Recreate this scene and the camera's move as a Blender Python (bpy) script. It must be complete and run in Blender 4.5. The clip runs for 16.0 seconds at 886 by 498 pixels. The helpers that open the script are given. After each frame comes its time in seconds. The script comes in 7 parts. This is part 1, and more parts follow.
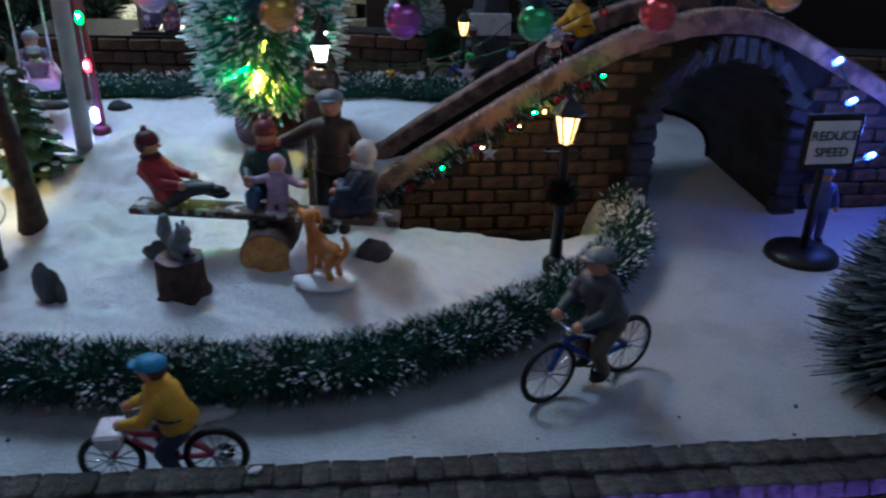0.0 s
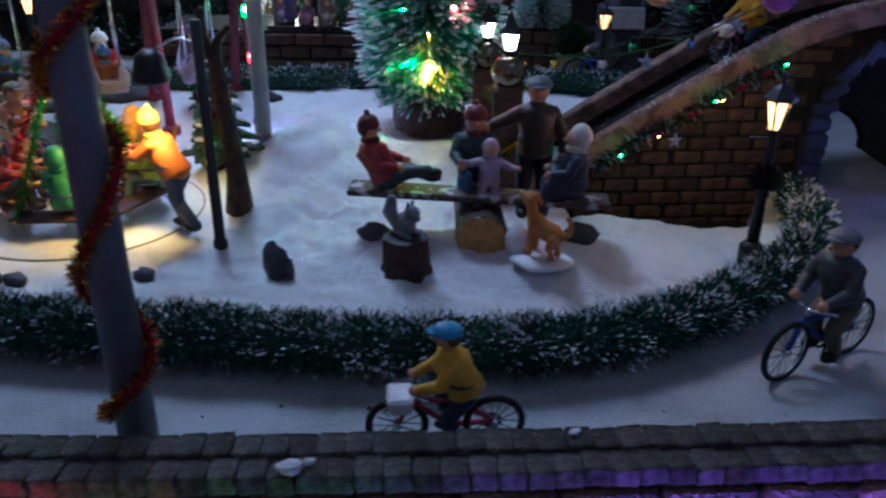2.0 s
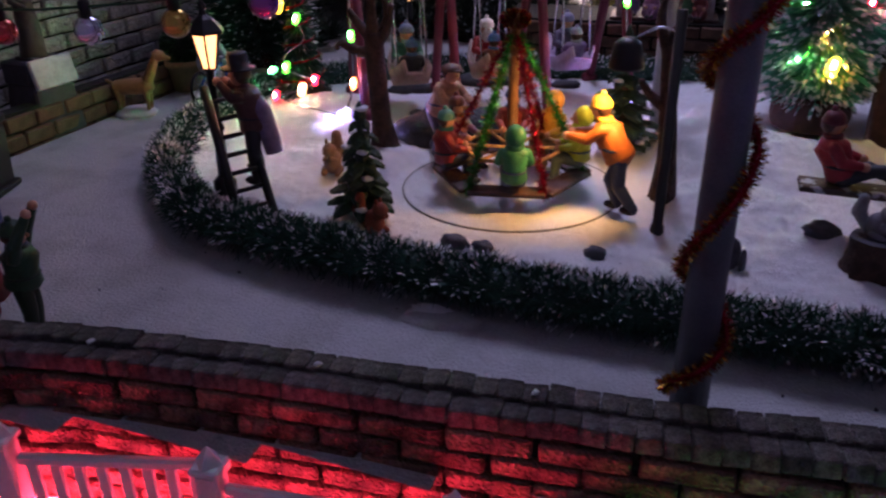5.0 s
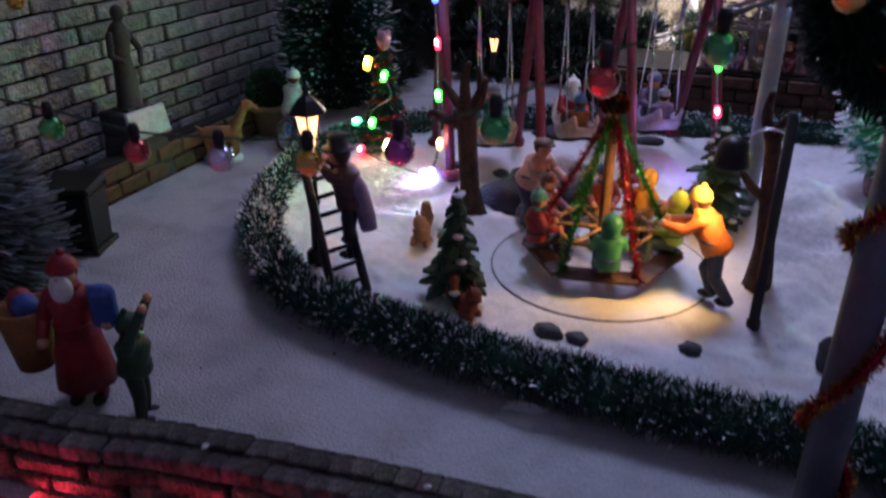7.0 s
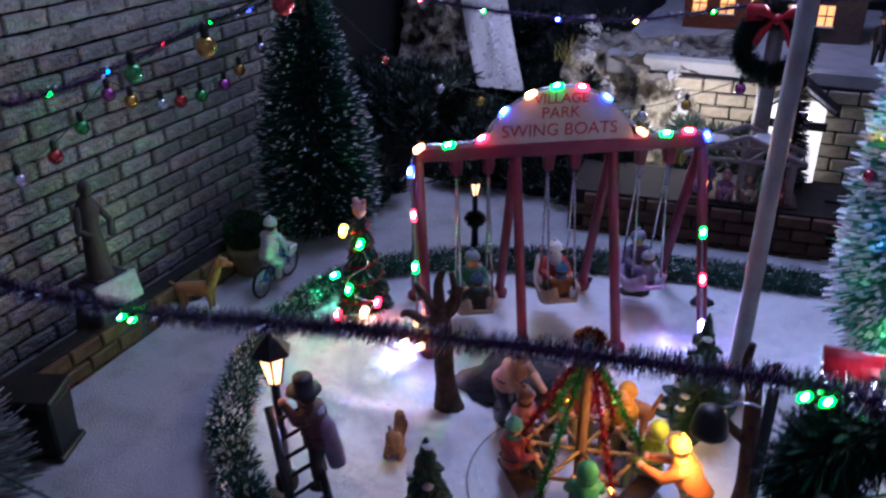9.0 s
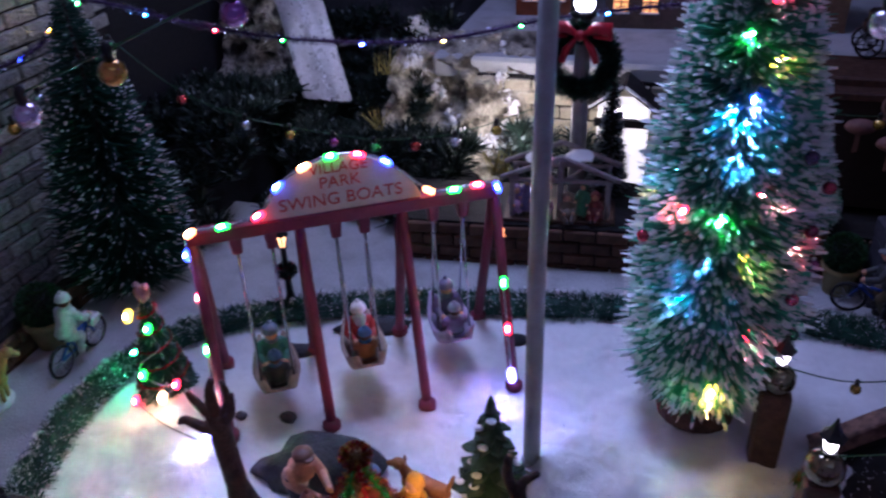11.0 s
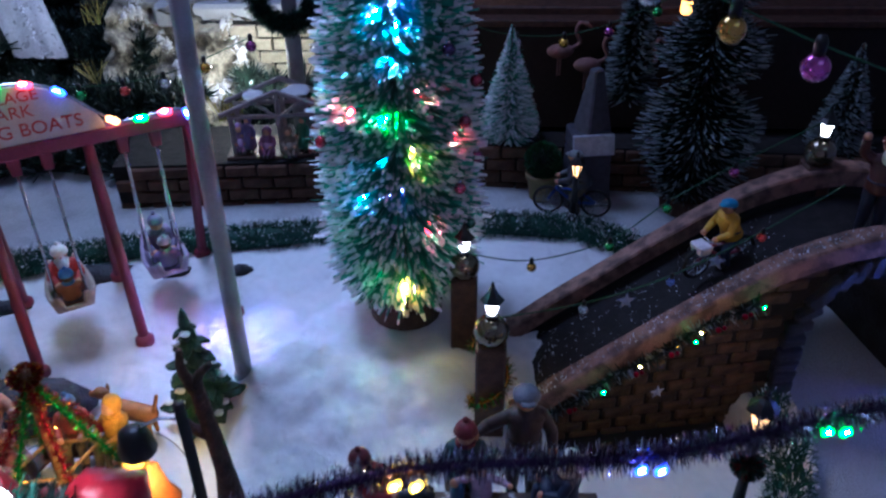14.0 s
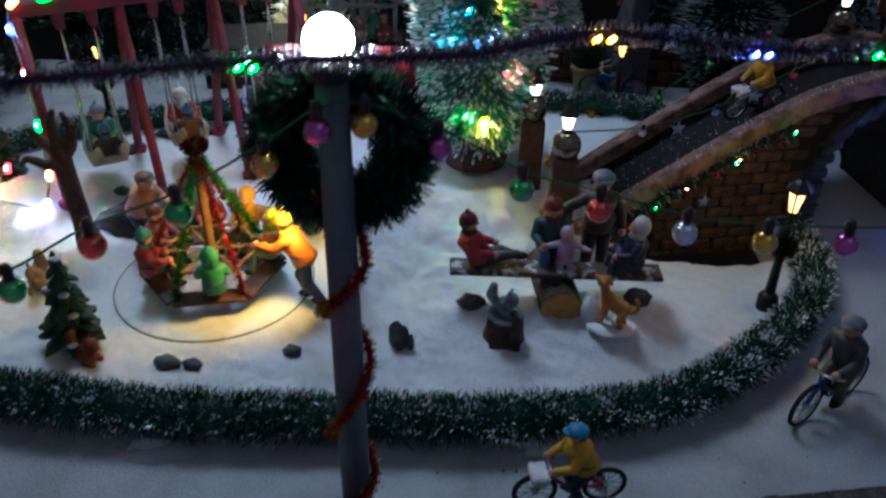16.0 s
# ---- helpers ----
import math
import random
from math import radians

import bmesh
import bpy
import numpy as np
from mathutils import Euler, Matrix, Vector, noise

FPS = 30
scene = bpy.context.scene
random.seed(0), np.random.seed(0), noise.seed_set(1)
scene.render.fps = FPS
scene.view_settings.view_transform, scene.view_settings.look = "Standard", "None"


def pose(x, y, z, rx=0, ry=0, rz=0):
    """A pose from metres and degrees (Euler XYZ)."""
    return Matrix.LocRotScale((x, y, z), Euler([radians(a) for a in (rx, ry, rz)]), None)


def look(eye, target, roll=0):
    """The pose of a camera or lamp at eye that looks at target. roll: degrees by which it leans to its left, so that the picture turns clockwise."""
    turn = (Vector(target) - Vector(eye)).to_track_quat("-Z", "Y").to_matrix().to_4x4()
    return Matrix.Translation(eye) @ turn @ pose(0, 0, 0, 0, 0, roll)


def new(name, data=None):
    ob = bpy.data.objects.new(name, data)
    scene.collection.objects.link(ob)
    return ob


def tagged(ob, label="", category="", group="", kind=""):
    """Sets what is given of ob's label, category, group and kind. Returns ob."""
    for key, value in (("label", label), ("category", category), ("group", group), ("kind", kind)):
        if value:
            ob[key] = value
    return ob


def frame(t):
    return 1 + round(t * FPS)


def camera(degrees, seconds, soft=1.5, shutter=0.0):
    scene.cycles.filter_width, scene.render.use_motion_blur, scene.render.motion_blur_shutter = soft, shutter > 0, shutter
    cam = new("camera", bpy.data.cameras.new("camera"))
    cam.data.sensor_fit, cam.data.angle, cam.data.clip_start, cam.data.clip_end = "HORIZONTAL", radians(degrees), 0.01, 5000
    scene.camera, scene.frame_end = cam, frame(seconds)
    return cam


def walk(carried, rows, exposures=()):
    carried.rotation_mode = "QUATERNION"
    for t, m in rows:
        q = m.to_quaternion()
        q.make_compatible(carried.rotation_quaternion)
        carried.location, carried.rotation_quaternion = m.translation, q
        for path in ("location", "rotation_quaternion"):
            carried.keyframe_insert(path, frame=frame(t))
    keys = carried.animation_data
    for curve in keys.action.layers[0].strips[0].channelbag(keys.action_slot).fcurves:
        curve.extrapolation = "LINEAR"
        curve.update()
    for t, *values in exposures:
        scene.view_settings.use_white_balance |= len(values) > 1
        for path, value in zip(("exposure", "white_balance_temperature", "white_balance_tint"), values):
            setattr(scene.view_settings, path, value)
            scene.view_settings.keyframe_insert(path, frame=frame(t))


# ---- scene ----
cam = camera(57.7, 16.0, soft=2.3, shutter=0.5)
PATH = [
    (0, (0.029, 0.017, 0.181), (-0.07, 1.819, -0.68), 1.4),
    (0.5, (-0.001, 0.014, 0.178), (-0.096, 1.82, -0.675), 2.1),
    (1, (-0.021, 0.011, 0.175), (-0.159, 1.813, -0.682), 1.5),
    (1.5, (-0.035, 0.006, 0.176), (-0.197, 1.805, -0.682), 1.2),
    (2, (-0.052, -0.002, 0.175), (-0.235, 1.795, -0.683), 0.8),
    (2.5, (-0.081, -0.006, 0.174), (-0.311, 1.783, -0.691), 0.6),
    (3, (-0.101, -0.013, 0.172), (-0.401, 1.763, -0.698), 0.2),
    (3.5, (-0.123, -0.019, 0.172), (-0.492, 1.742, -0.701), -0.2),
    (4, (-0.141, -0.024, 0.171), (-0.598, 1.717, -0.7), -0.3),
    (4.5, (-0.156, -0.035, 0.173), (-0.713, 1.678, -0.695), -0.5),
    (4.7, (-0.161, -0.039, 0.174), (-0.751, 1.662, -0.697), -0.5),
    (6.8, (-0.194, -0.034, 0.207), (-0.916, 1.597, -0.696), -0.3),
    (7, (-0.195, -0.031, 0.215), (-0.932, 1.605, -0.667), -0.1),
    (7.5, (-0.201, -0.012, 0.247), (-0.965, 1.619, -0.623), -0.3),
    (8, (-0.208, 0.003, 0.269), (-0.979, 1.636, -0.59), -0.3),
    (8.2, (-0.209, 0.008, 0.279), (-0.984, 1.636, -0.586), -0.4),
    (10.3, (-0.18, 0.096, 0.363), (-0.803, 1.731, -0.606), -1.7),
    (10.5, (-0.17, 0.105, 0.369), (-0.777, 1.731, -0.624), -2.1),
    (11, (-0.152, 0.118, 0.377), (-0.671, 1.755, -0.648), -2.5),
    (11.5, (-0.135, 0.131, 0.379), (-0.576, 1.781, -0.662), -2.7),
    (12, (-0.112, 0.133, 0.383), (-0.452, 1.798, -0.672), -2.3),
    (12.5, (-0.088, 0.139, 0.374), (-0.315, 1.819, -0.688), -1.6),
    (13, (-0.071, 0.134, 0.363), (-0.214, 1.816, -0.708), -1.1),
    (13.5, (-0.07, 0.117, 0.356), (-0.157, 1.8, -0.721), -0.6),
    (14, (-0.073, 0.094, 0.349), (-0.146, 1.777, -0.728), -0.6),
    (14.5, (-0.088, 0.063, 0.337), (-0.146, 1.746, -0.743), -0.3),
    (15, (-0.107, 0.021, 0.322), (-0.172, 1.706, -0.754), -0.2),
    (15.5, (-0.116, -0.009, 0.312), (-0.178, 1.677, -0.763), 0.1),
    (16, (-0.127, -0.036, 0.298), (-0.175, 1.645, -0.785), 1.1),
]
walk(cam, [(t, look(eye, target, roll)) for t, eye, target, roll in PATH],
     [(0, 0.85, 5700, -8), (0.5, 0.62, 5900, -28), (1, 0.52, 5650, -20), (1.5, 0.5, 5200, 46), (2, 0.5, 5300, 4), (2.5, 0.25, 6200, 26), (3, 0.35, 5000, 48), (3.5, 0.36, 5900, -26), (4, 0.2, 4550, 12),
      (4.5, -0.05, 6500, 44), (7, 0.18, 6000, 32), (7.5, 0.32, 5800, 54), (8, 0.36, 5350, 28), (10.5, 0.06, 5400, 40), (11.5, 0.2, 5350, 33), (12.5, 0.22, 5250, 36), (14, 0.4, 4950, 14), (15, 0.2, 5300, 18), (15.5, 0.32, 5350, 20), (16, 0.42, 5950, -6)])

# ---- light ----
S = 0.01  # everything below is written in centimetres


def hexcol(h):
    return tuple(((int(h[i:i + 2], 16) / 255 + 0.055) / 1.055) ** 2.4 for i in (0, 2, 4))


world = bpy.data.worlds.new("world")
scene.world = world
world.use_nodes = True
world.node_tree.nodes["Background"].inputs["Color"].default_value = (0.35, 0.4, 0.7, 1)
world.node_tree.nodes["Background"].inputs["Strength"].default_value = 0.03


def lamp(name, kind, m, power, colour, **more):
    data = bpy.data.lights.new(name, kind)
    data.energy, data.color = power, colour
    for key, value in more.items():
        if key == "size":
            data.shape, data.size = "DISK", value
        elif key == "cone":
            data.spot_size, data.spot_blend = radians(value), 0.35
        elif key == "blend":
            data.spot_blend = value
        elif key == "soft":
            data.shadow_soft_size = value
    ob = new(name, data)
    ob.matrix_world = m
    return ob


# unseen lamps added over the display, and the spotlight on the roundabout's post
lamp("unseen_main_lamp", "AREA", look((-0.37, 0.82, 0.86), (-0.18, 0.45, 0.0)), 2.4, (0.61, 0.67, 1.0), size=0.4)
# weak fill added over the aisle to lift the dark front
lamp("added_fill_lamp", "AREA", look((0.30, -0.10, 1.06), (0.1, 0.30, 0.0)), 0.5, (0.62, 0.80, 1.0), size=0.7)
# pool of light over the park, from a spot that is not seen
lamp("unseen_park_spot_bulb", "SPOT", look((-0.36, 0.72, 0.80), (-0.20, 0.475, 0.02)), 10.5, (0.60, 0.73, 1.0), cone=43, soft=0.1, blend=1.0)
lamp("spotlight_bulb", "SPOT", look((-0.217, 0.336, 0.086), (-0.297, 0.385, 0.0)), 0.76, (1.0, 0.60, 0.16), cone=116, soft=0.008, blend=0.9)

# the flames in the two street lamps, and the blue lights beside the tunnel mouth
lamp("bridge_lamp_bulb", "POINT", pose(0.065, 0.378, 0.076), 0.065, (1.0, 0.55, 0.2), soft=0.004)
lamp("ladder_lamp_bulb", "POINT", pose(-0.419, 0.300, 0.091), 0.02, (1.0, 0.55, 0.2), soft=0.004)
lamp("tunnel_light_bulb", "POINT", pose(0.268, 0.478, 0.050), 0.05, (0.10, 0.14, 1.0), soft=0.006)

# unseen point lights added to brighten the waterfall, the cliff and the terrace wall
lamp("unseen_waterfall_bulb", "POINT", pose(-0.515, 0.80, 0.145), 0.10, (0.9, 0.92, 1.0), soft=0.01)
lamp("unseen_cliff_bulb", "POINT", pose(-0.302, 0.835, 0.085), 0.42, (1.0, 0.90, 0.70), soft=0.01)

# ---- materials ----
MATS = {}


def mat(name, colour, rough=0.6, metal=0.0, var=0.25, scale=60.0, fine=900.0, bump=0.25, spec=0.4,
        second=None, emit=0.0, per_object=0.0, per_island=0.0, glass=0.0, coat=0.0, blend=(0.42, 0.62), sheen=0.0, deep=0.001):
    if isinstance(colour, str):
        colour = hexcol(colour)
    if isinstance(second, str):
        second = hexcol(second)
    m = bpy.data.materials.new(name)
    m.use_nodes = True
    nt = m.node_tree
    p = nt.nodes["Principled BSDF"]
    co = nt.nodes.new("ShaderNodeTexCoord")
    big, small = nt.nodes.new("ShaderNodeTexNoise"), nt.nodes.new("ShaderNodeTexNoise")
    for n, s, d in ((big, scale, 4.0), (small, fine, 3.0)):
        n.inputs["Scale"].default_value, n.inputs["Detail"].default_value = s, d
        nt.links.new(co.outputs["Object"], n.inputs["Vector"])
    ramp = nt.nodes.new("ShaderNodeMapRange")
    ramp.inputs["From Min"].default_value, ramp.inputs["From Max"].default_value = blend
    nt.links.new(big.outputs["Fac"], ramp.inputs["Value"])
    mix = nt.nodes.new("ShaderNodeMix")
    mix.data_type = "RGBA"
    mix.inputs["A"].default_value = (*colour, 1)
    mix.inputs["B"].default_value = (*(second or [c * (1 - var) for c in colour]), 1)
    nt.links.new(ramp.outputs["Result"], mix.inputs["Factor"])
    grain = nt.nodes.new("ShaderNodeMapRange")
    grain.inputs["From Min"].default_value, grain.inputs["From Max"].default_value = 0.3, 0.7
    grain.inputs["To Min"].default_value, grain.inputs["To Max"].default_value = 1 - var * 0.7, 1 + var * 0.4
    nt.links.new(small.outputs["Fac"], grain.inputs["Value"])
    value = grain.outputs["Result"]
    for amount, node, out in ((per_object, "ShaderNodeObjectInfo", "Random"), (per_island, "ShaderNodeNewGeometry", "Random Per Island")):
        if amount:
            src = nt.nodes.new(node)
            r = nt.nodes.new("ShaderNodeMapRange")
            r.inputs["To Min"].default_value, r.inputs["To Max"].default_value = 1 - amount, 1 + amount
            nt.links.new(src.outputs[out], r.inputs["Value"])
            mul = nt.nodes.new("ShaderNodeMath")
            mul.operation = "MULTIPLY"
            nt.links.new(value, mul.inputs[0])
            nt.links.new(r.outputs["Result"], mul.inputs[1])
            value = mul.outputs["Value"]
    hsv = nt.nodes.new("ShaderNodeHueSaturation")
    nt.links.new(mix.outputs["Result"], hsv.inputs["Color"])
    nt.links.new(value, hsv.inputs["Value"])
    nt.links.new(hsv.outputs["Color"], p.inputs["Base Color"])
    rr = nt.nodes.new("ShaderNodeMapRange")
    rr.inputs["To Min"].default_value, rr.inputs["To Max"].default_value = max(rough - 0.12, 0.03), min(rough + 0.12, 1)
    nt.links.new(big.outputs["Fac"], rr.inputs["Value"])
    nt.links.new(rr.outputs["Result"], p.inputs["Roughness"])
    p.inputs["Metallic"].default_value = metal
    p.inputs["Specular IOR Level"].default_value = spec
    p.inputs["Transmission Weight"].default_value = glass
    p.inputs["Coat Weight"].default_value = coat
    p.inputs["Sheen Weight"].default_value = sheen
    if bump:
        b = nt.nodes.new("ShaderNodeBump")
        b.inputs["Strength"].default_value, b.inputs["Distance"].default_value = bump, deep
        add = nt.nodes.new("ShaderNodeMath")
        nt.links.new(big.outputs["Fac"], add.inputs[0])
        nt.links.new(small.outputs["Fac"], add.inputs[1])
        nt.links.new(add.outputs["Value"], b.inputs["Height"])
        nt.links.new(b.outputs["Normal"], p.inputs["Normal"])
    if emit:
        p.inputs["Emission Color"].default_value = (*colour, 1)
        p.inputs["Emission Strength"].default_value = emit
    MATS[name] = m
    return m


SNOW = mat("fluffy snow", (0.84, 0.85, 0.87), 0.95, var=0.05, scale=160, fine=1300, bump=1.0, deep=0.0022, spec=0.2, sheen=0.2)
ROADSNOW = mat("packed snow", (0.42, 0.44, 0.45), 0.65, var=0.2, scale=36, fine=700, bump=0.9, second=(0.29, 0.295, 0.29), blend=(0.46, 0.78), deep=0.0015)
COTTON = mat("cotton wool", (0.82, 0.83, 0.84), 1.0, var=0.05, scale=90, fine=1800, bump=1.0, spec=0.1, sheen=0.3)
COPING = mat("grey coping stone", "7a7672", 0.8, var=0.6, scale=170, fine=1500, bump=1.0, per_object=0.45, second="2a2725", blend=(0.3, 0.72), deep=0.003)
BRICKF = mat("dark mortar brick", "8a6a58", 0.8, var=0.5, scale=90, fine=700, bump=1.0, per_object=0.35, second="45332a", deep=0.004)
MORTAR = mat("dark mortar", "1c1a19", 0.95, var=0.3, scale=150, bump=0.6)
ARCHSTONE = mat("glinting arch stone", "26262a", 0.45, var=0.6, scale=140, fine=1100, bump=1.0, per_object=0.3, second="1a1a1e", deep=0.004, spec=0.7)
BRICKB = mat("tan bridge brick", "553f2b", 0.75, var=0.4, scale=140, fine=1100, bump=0.8, per_object=0.3, second="3e2e20")
STONEW = mat("grey stone block", "97978f", 0.8, var=0.3, scale=70, fine=420, bump=1.0, per_object=0.3, deep=0.004, second="73736e", blend=(0.4, 0.75))
BRICKR = mat("reddish low wall brick", "5e4434", 0.8, var=0.35, scale=120, bump=0.7, per_object=0.25)
RAIL = mat("weathered rail timber", "937062", 0.6, var=0.45, scale=110, fine=1500, bump=0.7, second="5a443d")
DECK = mat("dark bridge deck", "120d10", 0.85, var=0.4, scale=120, bump=0.5)
WOODD = mat("dark brown wood", "4a3024", 0.6, var=0.4, scale=130, bump=0.6)
WOODL = mat("light sawn wood", "b98a4c", 0.65, var=0.3, scale=160, bump=0.4)
BARK = mat("bark", "432c23", 0.75, var=0.5, scale=180, fine=700, bump=1.0, second="2c1c16")
PLANK = mat("snow dusted plank", "4a3b33", 0.7, var=0.3, scale=160, bump=0.4, second="a8abb0", blend=(0.55, 0.62))
BLACK = mat("black enamel", "121214", 0.4, var=0.3, bump=0.1)
IRON = mat("dark iron", "1d1d20", 0.45, metal=0.3, var=0.3, bump=0.2)
GREYPOLE = mat("grey metal pole", "96979c", 0.5, metal=0.0, var=0.25, scale=60, fine=1500, bump=0.25)
# front pole only: a darker grey, its unlit side put into the colour
FRONTPOLE = mat("grey pole darkened as unlit", "565c66", 0.5, var=0.25, scale=60, fine=1500, bump=0.25)
REDPOST = mat("dull red painted post", "74283c", 0.5, var=0.25, bump=0.2)
CREAM = mat("cream sign paint", "c9bfae", 0.6, var=0.15, bump=0.15)
LETTER = mat("red lettering", "b03a34", 0.6, var=0.1, bump=0)
WHITE = mat("white paint", "d8d8d8", 0.55, var=0.1, bump=0.1)
GREENN = mat("dark green bristle", "1c4c3d", 0.55, var=0.3, bump=0, per_island=0.45)
TEALN = mat("teal green bristle", "4fae90", 0.45, var=0.3, bump=0, per_island=0.4)
DARKN = mat("black green bristle", "10241b", 0.6, var=0.3, bump=0, per_island=0.4)
FROST = mat("frosted bristle tip", (0.8, 0.82, 0.84), 0.8, var=0.08, bump=0, per_island=0.12)
FROSTG = mat("thin frosted tip", (0.24, 0.28, 0.29), 0.8, var=0.1, bump=0, per_island=0.3)
FIRM = mat("moulded fir green", "1d3a24", 0.55, var=0.4, scale=200, bump=0.7)
SKIN = mat("painted skin", "c08a6c", 0.5, var=0.1, bump=0.05)
ROCK = mat("dark rock", "2a2c31", 0.6, var=0.4, scale=60, fine=500, bump=1.0, second="15161a")
ROCKD = mat("mountain rock", "0d0f12", 0.8, var=0.5, scale=25, fine=300, bump=1.0)
ROCKL = mat("pale cliff rock", "b0ab98", 0.85, var=0.5, scale=45, fine=260, bump=1.0, second="3f3a30", deep=0.004, blend=(0.4, 0.62))
PEBBLE = mat("slate pebble", "45464d", 0.55, var=0.35, scale=150, bump=0.6)
WATERF = mat("silver waterfall film", "c4c7ce", 0.3, var=0.15, scale=160, fine=1100, bump=0.7, metal=0.4)
FOIL = mat("crumpled silver foil", "a8a294", 0.3, var=0.5, scale=60, fine=420, bump=1.0, metal=0.6, second="201e1a", deep=0.004, blend=(0.4, 0.6))
GLITTER_GLINT = mat("silver glitter and glint fleck", "dfe3ee", 0.25, metal=0.3, var=0.1, bump=0, per_island=0.6)
REED = mat("dry reed", "8a8348", 0.7, var=0.3, bump=0, per_island=0.4)
GROUNDD = mat("dark base board", "1b1a1c", 0.9, var=0.3, scale=20, bump=0.4)
ROOM = mat("pale bounce wall", "cfcfd8", 0.95, var=0.1, scale=3, bump=0)
TINRED = mat("red tinsel", "82122a", 0.34, metal=0.9, var=0.2, bump=0, per_island=0.5)
TINGREEN = mat("green tinsel", "1a7a30", 0.32, metal=0.9, var=0.2, bump=0, per_island=0.5)
TINGOLD = mat("gold tinsel", "b8862d", 0.25, metal=0.9, var=0.2, bump=0, per_island=0.5)
TINPURPLE = mat("purple tinsel", "3c2a4a", 0.3, metal=0.8, var=0.2, bump=0, per_island=0.6)
TINSILVER = mat("silver tinsel", "b8bcc8", 0.22, metal=0.95, var=0.1, bump=0, per_island=0.3)
WIREG = mat("green wire", "1c4a2c", 0.4, var=0.1, bump=0)
STEELW = mat("bright steel wire", "c9ccd2", 0.25, metal=0.9, var=0.1, bump=0)
RUBBER = mat("black rubber", "0d0d0e", 0.7, var=0.2, bump=0)
BUSH = mat("boxwood green", "1f4a26", 0.7, var=0.4, scale=300, bump=0.6, per_island=0.4)
POTM = mat("clay pot", "8f8258", 0.75, var=0.25, bump=0.4)


def paint(name, h, rough=0.5):
    return MATS.get(name) or mat(name, h, rough, var=0.2, scale=200, bump=0.25)


def ball_mat(name, h):
    return MATS.get(name) or mat(name, tuple(min(1.0, c * 1.25 + 0.01) for c in hexcol(h)), 0.06, metal=0.78, var=0.08, scale=60, bump=0.0, spec=0.8, coat=1.0)


def glow(name, colour, power):
    return MATS.get(name) or mat(name, colour, 0.3, var=0.0, bump=0, emit=power)


# each bulb: a coloured fringe imitating its halo, with a bright core before it
HUE = {"red": ((1.0, 0.02, 0.04), (1.0, 0.20, 0.18), 2.2), "green": ((0.004, 1.0, 0.03), (0.16, 1.0, 0.30), 2.8), "blue": ((0.04, 0.08, 1.0), (0.26, 0.36, 1.0), 3.0),
       "violet": ((0.30, 0.28, 1.0), (0.38, 0.36, 1.0), 7.5), "yellow": ((1.0, 0.55, 0.02), (1.0, 0.72, 0.15), 3.6), "warm": ((1.0, 0.30, 0.08), (1.0, 0.50, 0.26), 2.0),
       "bright": ((1.0, 0.5, 0.2), (1.0, 0.50, 0.25), 2.0), "bright_green": ((0.01, 1.0, 0.2), (0.06, 1.0, 0.30), 7.0), "cyan": ((0.01, 0.28, 1.0), (0.12, 0.50, 1.0), 4.0)}
FRINGE = {c: glow(c + " LED fringe", h[0], 9.0) for c, h in HUE.items()}
CORE = {c: glow(c + " LED core", h[1], 190 * h[2]) for c, h in HUE.items()}


BRIGHT = {c: glow(c + " LED core on the frame", h[1], (230 if c == "violet" else 330) * h[2]) for c, h in HUE.items()}
STRONG = {c: glow(c + " LED core in the tree", h[1], (280 if c == "yellow" else 900) * h[2]) for c, h in HUE.items()}


def led(s, p, c, r=0.17, along_=(0.4, 0, 0.25), core=CORE):
    """A little bulb: coloured halo fringe with its core on the open side."""
    p, d = Vector(p), Vector(along_).normalized()
    s.limb(p - d * r * 1.0, r * 1.15, p + d * r * 1.0, r * 1.15, FRINGE[c], 8)
    q = p + Vector((0, -0.80, 0.6)) * r * 0.92
    s.limb(q - d * r * 0.5, r * 0.5, q + d * r * 0.5, r * 0.5, core[c], 8)
    return s


WARMGLASS = glow("warm lantern glass", (1.0, 0.50, 0.17), 3.4)
WHITEGLASS = glow("white lantern glass", (1.0, 0.93, 0.85), 8)
AMBERGLASS = glow("amber lantern glass", (1.0, 0.38, 0.06), 5)
GLOBE = glow("white globe glass", (1.0, 1.0, 0.98), 26)
# no lamp: emission stands in for light falling on the toll house front
GLOWWALL = glow("white house wall lit by emission", (1.0, 0.95, 0.8), 0.9)
STRIPR = glow("red light strip", (1.0, 0.05, 0.09), 105)
STRIPG = glow("green light strip", (0.05, 1.0, 0.12), 12)
STRIPB = glow("violet light strip", (0.30, 0.14, 1.0), 70)


